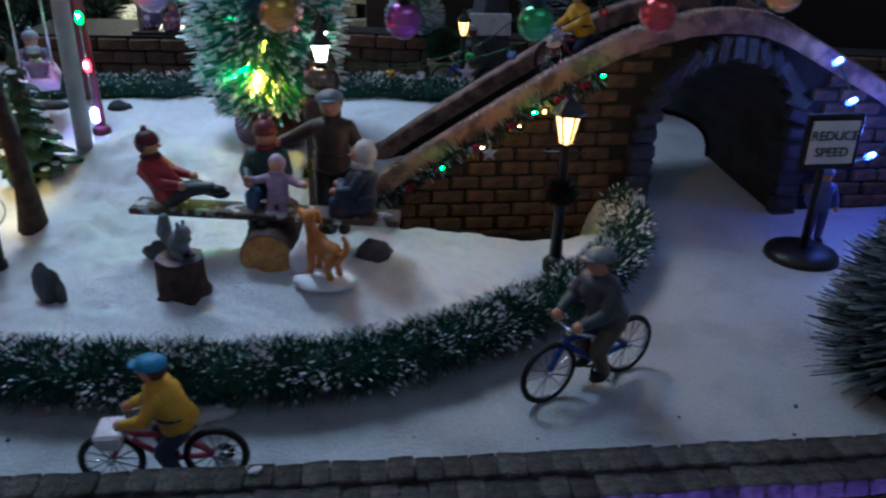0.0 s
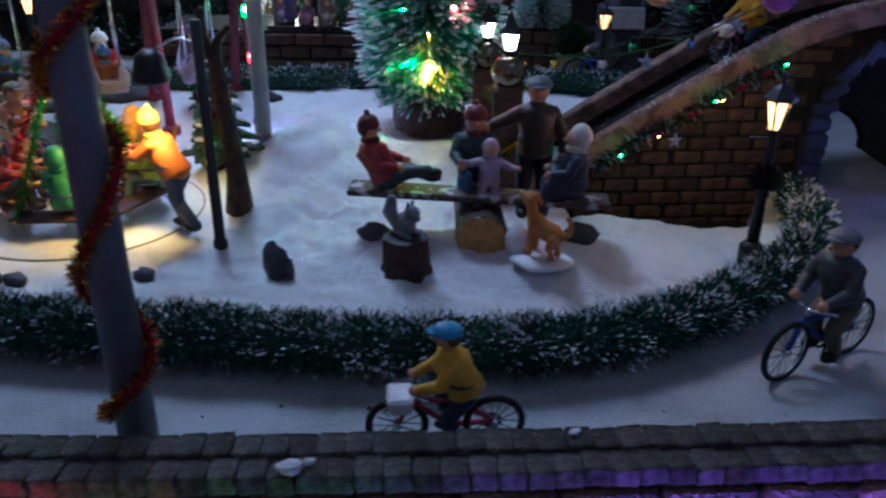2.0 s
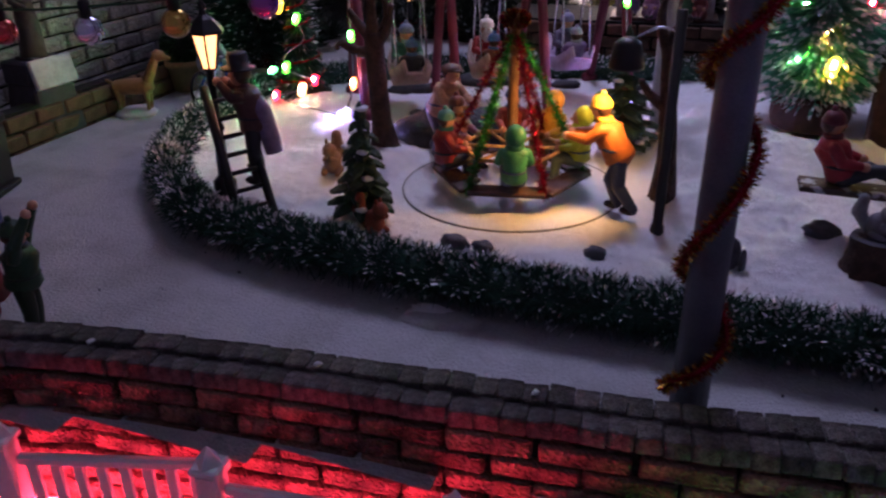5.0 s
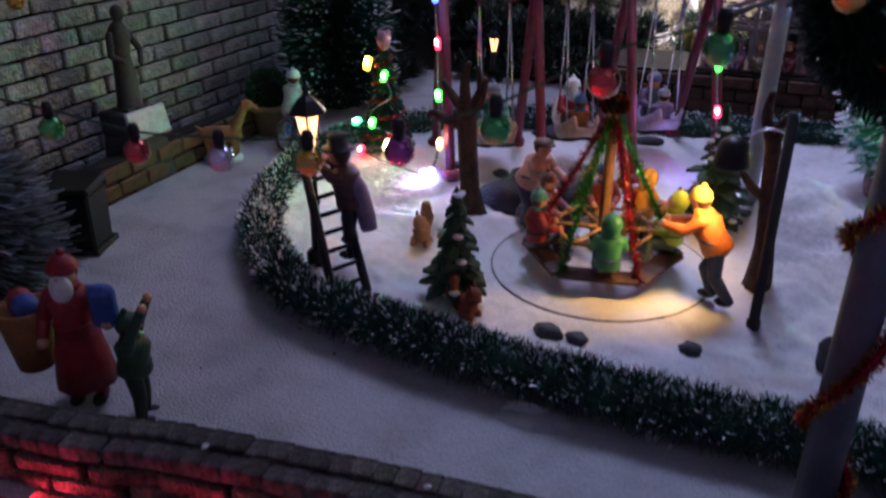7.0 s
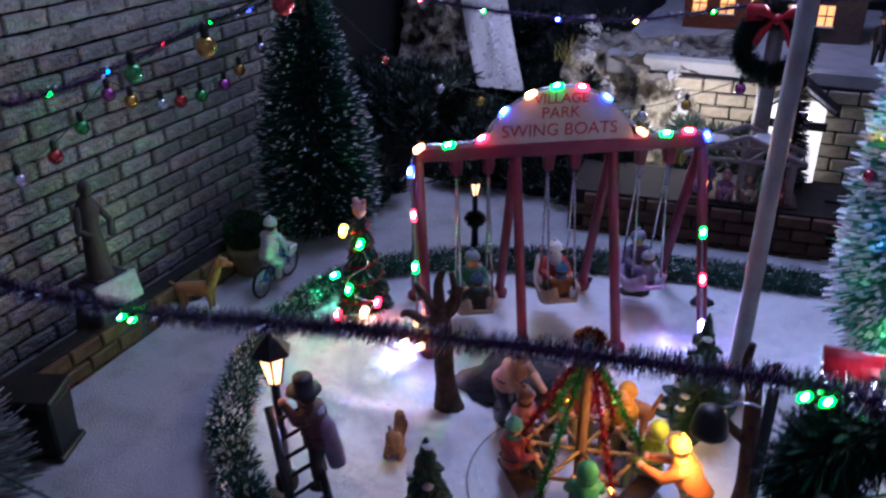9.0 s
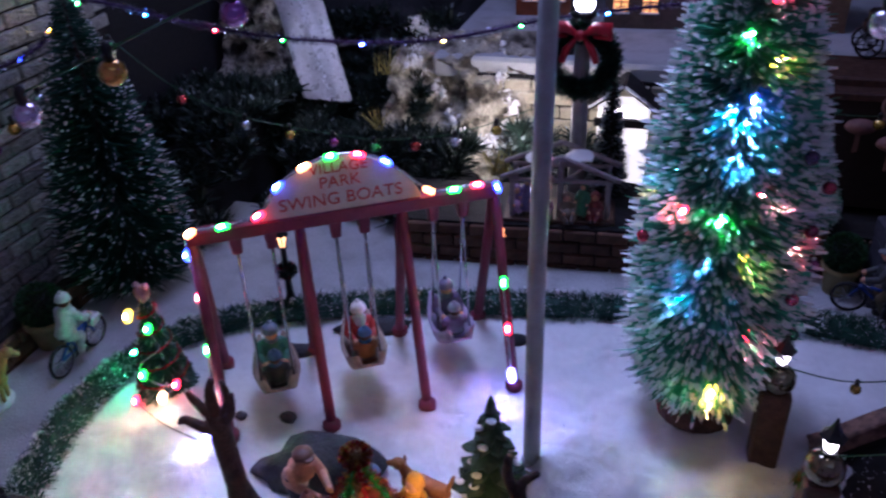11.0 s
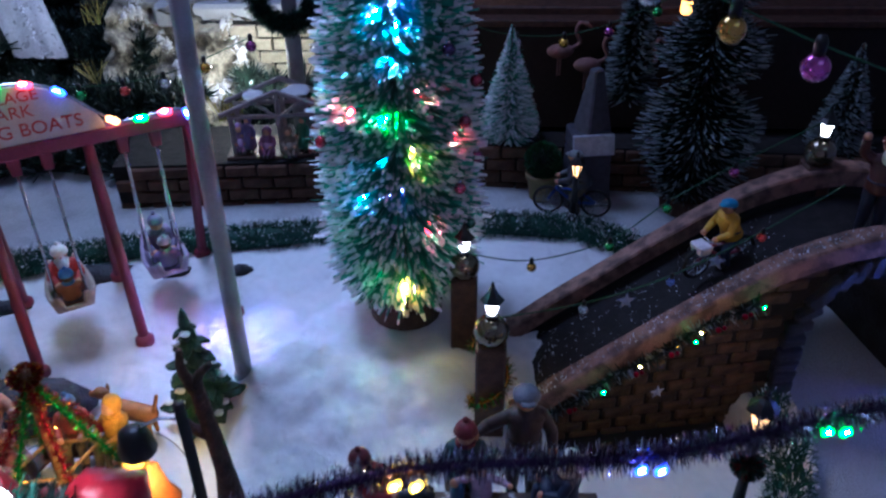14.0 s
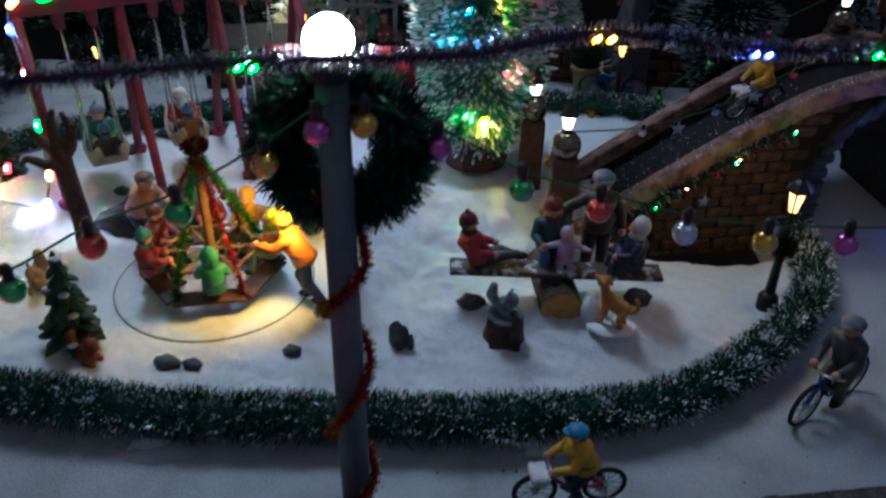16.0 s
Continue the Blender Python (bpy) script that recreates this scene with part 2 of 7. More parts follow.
# ---- mesh tools ----
class Shape:
    """Collects faces with their materials; all in centimetres."""

    def __init__(self):
        self.v, self.f, self.m, self.slots, self.flat = [], [], [], [], []

    def slot(self, material):
        if material not in self.slots:
            self.slots.append(material)
        return self.slots.index(material)

    def add(self, verts, faces, material, flat=False):
        n, k = len(self.v), self.slot(material)
        self.v.extend(tuple(p) for p in verts)
        for f in faces:
            self.f.append(tuple(i + n for i in f))
            self.m.append(k)
            self.flat.append(flat)
        return self

    def box(self, c, size, material, rz=0.0, rx=0.0, ry=0.0, bev=0.08, taper=1.0):
        hx, hy, hz = size[0] / 2, size[1] / 2, size[2] / 2
        b = min(bev, hx * 0.6, hy * 0.6, hz * 0.6)
        e = Euler((radians(rx), radians(ry), radians(rz))).to_matrix()
        verts, idx = [], {}
        for sx in (-1, 1):
            for sy in (-1, 1):
                for sz in (-1, 1):
                    t = taper if sz > 0 else 1.0
                    for k, (ax, ay, az) in enumerate(((0, b, b), (b, 0, b), (b, b, 0))):
                        idx[sx, sy, sz, k] = len(verts)
                        verts.append(Vector(c) + e @ Vector((sx * (hx * t - ax), sy * (hy * t - ay), sz * (hz - az))))
        faces = []
        for k in range(3):
            o = [j for j in range(3) if j != k]
            for s in (-1, 1):
                quad = []
                for p, q in ((-1, -1), (1, -1), (1, 1), (-1, 1)):
                    key = [0, 0, 0]
                    key[k], key[o[0]], key[o[1]] = s, p, q
                    quad.append(idx[key[0], key[1], key[2], k])
                faces.append(quad if (s > 0) == (k != 1) else quad[::-1])
        for k in range(3):
            o = [j for j in range(3) if j != k]
            for p in (-1, 1):
                for q in (-1, 1):
                    a, d = [0, 0, 0], [0, 0, 0]
                    a[k], a[o[0]], a[o[1]] = -1, p, q
                    d[k], d[o[0]], d[o[1]] = 1, p, q
                    faces.append([idx[(*a, o[0])], idx[(*d, o[0])], idx[(*d, o[1])], idx[(*a, o[1])]])
        for sx in (-1, 1):
            for sy in (-1, 1):
                for sz in (-1, 1):
                    faces.append([idx[sx, sy, sz, 0], idx[sx, sy, sz, 1], idx[sx, sy, sz, 2]])
        return self.add(verts, faces, material, True)

    def tube(self, pts, radii, material, seg=10, caps=True, flat=False):
        pts = [Vector(p) for p in pts]
        if not hasattr(radii, "__len__"):
            radii = [radii] * len(pts)
        verts, faces, up = [], [], None
        for i, p in enumerate(pts):
            d = (pts[min(i + 1, len(pts) - 1)] - pts[max(i - 1, 0)]).normalized()
            if up is None:
                up = d.orthogonal().normalized()
            up = (up - d * up.dot(d))
            up = up.normalized() if up.length > 1e-6 else d.orthogonal().normalized()
            side = d.cross(up)
            for k in range(seg):
                a = 2 * math.pi * k / seg
                verts.append(p + (up * math.cos(a) + side * math.sin(a)) * radii[i])
        for i in range(len(pts) - 1):
            for k in range(seg):
                k2 = (k + 1) % seg
                faces.append((i * seg + k, i * seg + k2, (i + 1) * seg + k2, (i + 1) * seg + k))
        if caps:
            faces.append(tuple(range(seg))[::-1])
            faces.append(tuple((len(pts) - 1) * seg + k for k in range(seg)))
        return self.add(verts, faces, material, flat)

    def limb(self, a, ra, b, rb, material, seg=10):
        """A tube with rounded ends."""
        a, b = Vector(a), Vector(b)
        d = (b - a).normalized() if (b - a).length > 1e-5 else Vector((0, 0, 1))
        pts, rad = [], []
        for t in (0.97, 0.7, 0.35):
            pts.append(a - d * ra * t), rad.append(ra * math.sqrt(1 - t * t))
        pts += [a, b]
        rad += [ra, rb]
        for t in (0.35, 0.7, 0.97):
            pts.append(b + d * rb * t), rad.append(rb * math.sqrt(1 - t * t))
        return self.tube(pts, rad, material, seg)

    def ball(self, c, r, material, seg=14, rings=9, sc=(1, 1, 1), lo=-1.0, rough=0.0, seed=0):
        verts, faces = [], []
        for i in range(rings + 1):
            z = max(-math.cos(math.pi * i / rings), lo)
            rr = math.sqrt(max(1 - z * z, 0.0))
            if i == 0 and lo > -1:
                rr = 0.0
            for k in range(seg):
                a = 2 * math.pi * k / seg
                q = Vector((rr * math.cos(a), rr * math.sin(a), z))
                g = 1 + rough * noise.noise(q * 1.7 + Vector((seed * 7.3, seed, 0))) if rough else 1
                verts.append((c[0] + q.x * r * sc[0] * g, c[1] + q.y * r * sc[1] * g, c[2] + q.z * r * sc[2] * g))
        for i in range(rings):
            for k in range(seg):
                k2 = (k + 1) % seg
                faces.append((i * seg + k, i * seg + k2, (i + 1) * seg + k2, (i + 1) * seg + k))
        return self.add(verts, faces, material)

    def lathe(self, prof, c, material, seg=20, flat=False):
        verts, faces = [], []
        for r, z in prof:
            for k in range(seg):
                a = 2 * math.pi * k / seg
                verts.append((c[0] + r * math.cos(a), c[1] + r * math.sin(a), c[2] + z))
        for i in range(len(prof) - 1):
            for k in range(seg):
                k2 = (k + 1) % seg
                faces.append((i * seg + k, i * seg + k2, (i + 1) * seg + k2, (i + 1) * seg + k))
        faces.append(tuple(range(seg))[::-1])
        faces.append(tuple((len(prof) - 1) * seg + k for k in range(seg)))
        return self.add(verts, faces, material, flat)

    def ring(self, c, R, r, material, seg=28, sub=8, m=None):
        verts, faces = [], []
        m = m or Matrix.Identity(3)
        for i in range(seg):
            a = 2 * math.pi * i / seg
            for k in range(sub):
                b = 2 * math.pi * k / sub
                verts.append(Vector(c) + m @ Vector(((R + r * math.cos(b)) * math.cos(a), (R + r * math.cos(b)) * math.sin(a), r * math.sin(b))))
        for i in range(seg):
            for k in range(sub):
                i2, k2 = (i + 1) % seg, (k + 1) % sub
                faces.append((i * sub + k, i2 * sub + k, i2 * sub + k2, i * sub + k2))
        return self.add(verts, faces, material)

    def blades(self, roots, ends, width, base, tip=None, frosted=0.0, split=0.55, tipw=1.3, rng=None):
        """Thin bristles from roots to ends, of which a share carries a pale tip."""
        rng = rng or np.random.default_rng(1)
        roots, ends = np.asarray(roots, float), np.asarray(ends, float)
        n = len(roots)
        d = ends - roots
        side = np.cross(d, rng.normal(size=(n, 3)))
        side /= np.linalg.norm(side, axis=1, keepdims=True) + 1e-9
        w = width * rng.uniform(0.7, 1.3, (n, 1)) / 2
        mid = roots + d * split
        white = rng.random(n) < frosted
        tw = np.where(white[:, None], w * tipw, w * 0.8)
        v = np.stack([roots - side * w, roots + side * w, mid + side * tw, mid - side * tw, ends + side * tw * 0.5, ends - side * tw * 0.5], 1).reshape(-1, 3)
        k0, k1, k = self.slot(base), self.slot(tip or base), len(self.v)
        self.v.extend(map(tuple, v.tolist()))
        for i in range(n):
            o = k + 6 * i
            self.f += [(o, o + 1, o + 2, o + 3), (o + 3, o + 2, o + 4, o + 5)]
            self.m += [k0, k1 if white[i] else k0]
            self.flat += [True, True]
        return self

    def data(self, name):
        me = bpy.data.meshes.new(name)
        me.from_pydata([(a * S, b * S, c * S) for a, b, c in self.v], [], self.f)
        for m in self.slots:
            me.materials.append(m)
        me.polygons.foreach_set("material_index", self.m)
        me.polygons.foreach_set("use_smooth", [not x for x in self.flat])
        me.update()
        return me


def thing(name, at=(0, 0, 0), rz=0.0, label="", category="", group="", kind=""):
    ob = new(name)
    ob.empty_display_size = 0.01
    ob.matrix_basis = pose(at[0] * S, at[1] * S, at[2] * S, 0, 0, rz)
    return tagged(ob, label, category, group, kind)


def part(name, shape, parent=None, label="", at=(0, 0, 0), rz=0.0, kind=""):
    ob = new(name, shape.data(name) if isinstance(shape, Shape) else shape)
    ob.parent = parent
    ob.matrix_basis = pose(at[0] * S, at[1] * S, at[2] * S, 0, 0, rz)
    return tagged(ob, label, "", "", kind)


def solo(name, shape, at=(0, 0, 0), rz=0.0, label="", category="", group="", kind=""):
    return tagged(part(name, shape, None, "", at, rz), label, category, group, kind)


def worn_block(w, d, h, m, k, bev=0.11):
    """A stone block with knocked, uneven edges."""
    q = Shape().box((0, 0, 0), (w, d, h), m, bev=bev)
    q.v = [tuple(Vector(p) + bev * 0.5 * noise.noise_vector(Vector(p) * 1.9 + Vector((k * 5.3, k, 0)))) for p in q.v]
    return q.data("brick")


def smooth(a, b, x):
    t = min(max((x - a) / (b - a), 0.0), 1.0)
    return t * t * (3 - 2 * t)


def along(pts, step):
    """Points at even steps along a line of points, with the direction there."""
    pts = [Vector(p) for p in pts]
    out, carry = [], 0.0
    for a, b in zip(pts, pts[1:]):
        d, t = (b - a), carry
        while t < d.length:
            out.append((a + d * (t / d.length), d.normalized()))
            t += step
        carry = t - d.length
    return out


def curve(pts, n=8, closed=False):
    """A smooth line through points."""
    P = [Vector(p) for p in pts]
    out = []
    for i in range(len(P) - 1):
        a, b, c, d = P[max(i - 1, 0)], P[i], P[i + 1], P[min(i + 2, len(P) - 1)]
        for k in range(n):
            t = k / n
            out.append(0.5 * ((2 * b) + (c - a) * t + (2 * a - 5 * b + 4 * c - d) * t * t + (3 * b - a - 3 * c + d) * t ** 3))
    return out + [P[-1]]


# ---- ground ----
HEDGE = curve([(11.0, 46.5), (10.8, 43.0), (9.8, 39.2), (7.4, 35.6), (3.6, 31.8), (-1, 28.5), (-6, 26.9), (-11, 26.0), (-15, 25.7), (-20, 25.3), (-26, 25.0),
               (-32, 25.3), (-37.5, 26.0), (-41.5, 27.0), (-44.6, 29.4), (-47.4, 32.2), (-49.8, 36.5), (-51.3, 41.2), (-51.8, 45.5), (-50.8, 50.0),
               (-48.6, 53.5), (-43.6, 57.0), (-35, 60.2), (-25, 62.4), (-18, 63.4), (-8, 64.6), (-1, 64.6), (3.0, 63.2), (5.0, 61.5)], 6)
MOUNDS = [(-19.4, 37.4, 2.2, 2.0, 0.8), (5.5, 42.5, 5.0, 3.6, -0.6), (-4.2, 33.0, 2.6, 2.2, 0.55), (-11.0, 33.6, 3.0, 2.4, 0.6), (-8.0, 30.6, 5.0, 2.0, 0.4), (-41.0, 31.5, 3.4, 3.0, 0.7), (-6.9, 35.2, 3.0, 2.6, 1.5), (-1.5, 35.5, 4.5, 3.4, 1.3), (-18.2, 46.6, 4.0, 3.2, 3.0), (-12.0, 46.0, 5.0, 4.0, 1.2), (-15.5, 42.0, 5.0, 4.0, 0.9), (-43.5, 45.5, 5.5, 5.0, 1.6), (-36.0, 37.5, 3.6, 3.2, 1.0),
          (-22.5, 40.0, 3.0, 2.6, 0.8), (-8.5, 47.5, 4.0, 3.0, 1.3), (-12.5, 35.0, 4.0, 3.0, 0.5)]


def gap_z(x, y):
    """The snow bed breaks off in a hollow before the bridge wall."""
    edge = 42.3 + 0.13 * x
    return 2.6 * smooth(-3.4, -1.2, x) * (1 - smooth(8.4, 9.8, x)) * smooth(edge, edge + 1.3, y) * (1 - smooth(48.0 + 0.18 * x, 51.0 + 0.18 * x, y))


def road_z(x, y):
    drop = smooth(-38, 8, x) * (1 - smooth(48, 62, y))
    return -1.15 * drop + 0.35 * smooth(48, 62, y)


def park_z(x, y):
    z = road_z(x, y) + 0.9
    for mx, my, rx, ry, h in MOUNDS:
        d = ((x - mx) / rx) ** 2 + ((y - my) / ry) ** 2
        if d < 5:
            z += h * math.exp(-1.2 * d)
    z -= gap_z(x, y)
    flat = 1 - smooth(6.3, 7.6, math.hypot(x + 27.9, y - 36.8))
    soft = math.exp(-((x + 12) / 13) ** 2 - ((y - 42) / 12) ** 2)
    z += (0.22 + 0.4 * soft) * noise.noise(Vector((x * 0.25, y * 0.25, 3.0))) + (0.2 + 0.26 * soft) * noise.noise(Vector((x * 0.6, y * 0.6, 7.0))) + (0.10 + 0.12 * soft) * noise.noise(Vector((x * 1.4, y * 1.4, 9.0))) + (0.05 + 0.06 * soft) * noise.noise(Vector((x * 3.1, y * 3.1, 4.0)))
    return z + (road_z(-27.9, 36.8) + 1.0 - z) * flat


def inside(x, y, ring):
    hit, j = False, len(ring) - 1
    for i in range(len(ring)):
        a, b = ring[i], ring[j]
        if (a.y > y) != (b.y > y) and x < (b.x - a.x) * (y - a.y) / (b.y - a.y) + a.x:
            hit = not hit
        j = i
    return hit


def sheet(x0, x1, y0, y1, step, height, keep=None):
    s = Shape()
    nx, ny = int((x1 - x0) / step) + 1, int((y1 - y0) / step) + 1
    ids, verts, faces = {}, [], []
    for i in range(nx):
        for j in range(ny):
            x, y = x0 + i * step, y0 + j * step
            if keep is None or keep(x, y):
                ids[i, j] = len(verts)
                verts.append((x, y, height(x, y)))
    for i in range(nx - 1):
        for j in range(ny - 1):
            q = [(i, j), (i + 1, j), (i + 1, j + 1), (i, j + 1)]
            if all(k in ids for k in q):
                faces.append([ids[k] for k in q])
    return s, verts, faces


s, v, f = sheet(-66, 60, 8, 100, 1.0, lambda x, y: road_z(x, y) - gap_z(x, y) + 0.06 * noise.noise(Vector((x * 0.2, y * 0.2, 0))), lambda x, y: y > 17.2 + 0.16 * (x + 13) - 1.5 and y < 77 and x > -62)
solo("road", s.add(v, f, ROADSNOW), label="packed white snow road circling the miniature park", category="road", kind="structure")
s, v, f = sheet(-53, 16, 23, 66, 0.24, park_z, lambda x, y: inside(x, y, HEDGE))
solo("ground", s.add(v, f, SNOW), label="fluffy white snow bed of the miniature park", category="snow", kind="structure")

# the unseen room round the display, made pale to bounce fill light
s = Shape()
for c, size in (((-5, 50, -18), (200, 200, 4)), ((-5, 50, 112), (200, 200, 4)), ((-107, 50, 47), (4, 200, 126)), ((97, 50, 47), (4, 200, 126)), ((-5, 152, 47), (208, 4, 126)), ((-5, -52, 47), (208, 4, 126))):
    s.box(c, size, ROOM)
solo("wall_room", s, label="unseen pale room walls that bounce fill light onto the display", category="wall", kind="structure")
solo("table", Shape().box((-5, 62, -14.2), (180, 118, 3), GROUNDD).box((-5, 75, -7.4), (176, 90, 10.4), GROUNDD), label="dark board that carries the miniature village", category="table", kind="structure")

# ---- hedge ----
def hedge():
    t = thing("hedge", label="snow-dusted green bristle hedge bordering the park", category="hedge")
    rng = np.random.default_rng(4)
    core, path = Shape(), []
    for p, d in along([(p.x, p.y, 0) for p in HEDGE], 1.0):
        path.append((p.x, p.y, road_z(p.x, p.y) + 1.35))
    core.tube(path, 0.85, GREENN, 8)
    part("core", core, t)
    for name, lo, hi in (("front_needles", 0, 0.5), ("back_needles", 0.5, 1.0)):
        roots, ends = [], []
        pts = along([(p.x, p.y, 0) for p in HEDGE], 0.0021 * (1 if lo == 0 else 1.4))
        snowy = []
        n = len(pts)
        for p, d in pts[int(n * lo):int(n * hi)]:
            a = rng.normal(math.pi / 2, 1.15)
            side = Vector((-d.y, d.x, 0))
            out = side * math.cos(a) + Vector((0, 0, 1)) * math.sin(a)
            j = d * rng.normal(0, 0.32)
            z = road_z(p.x, p.y)
            r = rng.uniform(0.9, 1.62) * (1 + 0.2 * noise.noise(p * 0.7))
            c = p + Vector((0, 0, z + 1.25))
            e = c + (out + j) * r
            if e.z < z + 0.05:
                e.z = z + 0.05 + 0.2 * rng.random()
            roots.append(c + out * 0.45), ends.append(e)
            snowy.append(0.05 + (0.28 + 0.5 * smooth(-22, -4, p.x) + 0.3 * smooth(-42, -48, p.x)) * smooth(0.0, 0.55, noise.noise(e * 0.9)) + 0.08 * smooth(-0.2, 0.4, out.z))
        part(name, Shape().blades(roots, ends, 0.048, GREENN, FROST, np.array(snowy), 0.8, 1.9, rng), t, kind="stuff")
    return t


hedge()

# ---- front wall ----
COPE = curve([(-80, 9.0), (-46, 13.3), (-38, 14.9), (-30, 16.1), (-22, 16.9), (-13, 18.0), (2.7, 20.5), (12.7, 22.2), (45, 28)], 8)


def front_wall():
    t = thing("wall_front", label="low brick front wall with a weathered stone coping", category="wall", kind="structure")
    core = Shape()
    for (a, d) in along([(p.x, p.y, 0) for p in COPE], 2.0):
        n = Vector((d.y, -d.x, 0))
        c = a + n * 1.0
        core.box((c.x, c.y, -5.3), (2.6, 1.3, 14.6), MORTAR, rz=math.degrees(math.atan2(d.y, d.x)), bev=0.02)
    part("core", core, t)
    rng = random.Random(3)
    blocks = [worn_block(0.75 + 0.02 * k, 0.94 + 0.02 * k, 0.62, COPING, k, 0.05) for k in range(3)]
    for row, off in ((0, 0.5), (1, 1.45)):
        for a, d in along([(p.x, p.y, 0) for p in COPE], 0.8):
            if not -56 < a.x < 30:
                continue
            n = Vector((d.y, -d.x, 0))
            c = a + n * off + d * (0.3 * row)
            ob = part("coping_stone", rng.choice(blocks), t, at=(c.x, c.y, 2.2 - 0.12 * row + rng.uniform(-0.045, 0.045)))
            ob.rotation_euler = (radians(rng.uniform(-3.5, 3.5) - 5 * row), radians(rng.uniform(-3.5, 3.5)), math.atan2(d.y, d.x) + radians(rng.uniform(-2.5, 2.5)))
    bricks = [worn_block(w, 0.5, 0.73, BRICKF, k, 0.09) for k, w in enumerate((2.78, 2.7, 2.82, 2.74))]
    for row in range(9):
        for a, d in along([(p.x, p.y, 0) for p in COPE], 2.9):
            if not -58 < a.x < 28:
                continue
            n = Vector((d.y, -d.x, 0))
            c = a + n * 1.72 + d * (1.45 * (row % 2) + rng.uniform(-0.06, 0.06))
            ob = part("brick", rng.choice(bricks), t, at=(c.x, c.y, 1.25 - 0.8 * row + rng.uniform(-0.05, 0.05)))
            ob.rotation_euler = (radians(rng.uniform(-3, 3)), radians(rng.uniform(-1.5, 1.5)), math.atan2(d.y, d.x) + radians(rng.uniform(-2, 2)))
    return t


front_wall()

# coloured light strips along the foot of the front wall
for name, x0, x1, m in (("red", -70, -20, STRIPR), ("green", -19, -8, STRIPG), ("violet", -7, 40, STRIPB)):
    s, pts = Shape(), []
    for a, d in along([(p.x, p.y, 0) for p in COPE], 1.5):
        if x0 < a.x < x1:
            n = Vector((d.y, -d.x, 0))
            pts.append((a.x + n.x * 2.7, a.y + n.y * 2.7, -3.6))
    solo("light_strip", s.tube(pts, 0.18, m, 6), label=name + " glowing light strip at the foot of the front wall", category="light strip", group="light strips")


def picket_fence():
    rng = random.Random(5)
    t = thing("fence", label="low ornamental fence in front of the brick wall", category="fence")
    base = along([(p.x, p.y, 0) for p in COPE], 8.2)
    for a, d in base:
        if not -75 < a.x < 25:
            continue
        n = Vector((d.y, -d.x, 0))
        c, r = a + n * 3.7, math.degrees(math.atan2(d.y, d.x))
        part("post", Shape().box((0, 0, -3.2), (0.8, 0.8, 6.4), WHITE).box((0, 0, 0.15), (1.0, 1.0, 0.3), WHITE).lathe([(0.5, 0.3), (0.3, 0.6), (0.02, 0.95)], (0, 0, 0), WHITE, 4, True), t, at=(c.x, c.y, 0.0), rz=r)
        for z, h in ((-0.7, 0.4), (-3.6, 0.4)):
            q = c + d * 4.1
            part("rail", Shape().box((0, 0, 0), (7.3, 0.35, h), WHITE), t, at=(q.x, q.y, z), rz=r)
        for k in range(9):
            q = c + d * (0.9 + 0.8 * k)
            part("slat", Shape().box((0, 0, 0), (0.42, 0.18, 2.5), WHITE), t, at=(q.x, q.y, -2.15), rz=r)
    solo("pavement", Shape().box((-15, 7, -7.2), (130, 22, 1.2), ROADSNOW, rz=9), label="snowy lower pavement in front of the brick wall", category="pavement", kind="structure")


picket_fence()


# ---- bridge ----
def bridge_y(x, off=0.0):
    return 46.0 + 0.18 * x + off


def rail_z(x):
    """Height of the rail's top along the arch."""
    return float(np.interp(x, (-6, -4.4, -2, 1, 4, 7, 10, 12, 14, 16, 18, 19.5, 21.3, 23.2, 25.6, 30, 35), (0.2, 1.0, 2.7, 4.6, 6.5, 8.3, 9.9, 10.6, 11.1, 11.3, 11.1, 10.6, 9.7, 8.7, 7.5, 4.8, 1.0)))


WIDE = 8.2
ARCH, HALF, SPRING, RISE = 16.7, 4.1, 3.6, 4.9
FAR_ARCH, FAR_HALF, FAR_SPRING, FAR_RISE = 13.9, 4.4, 0.2, 2.9


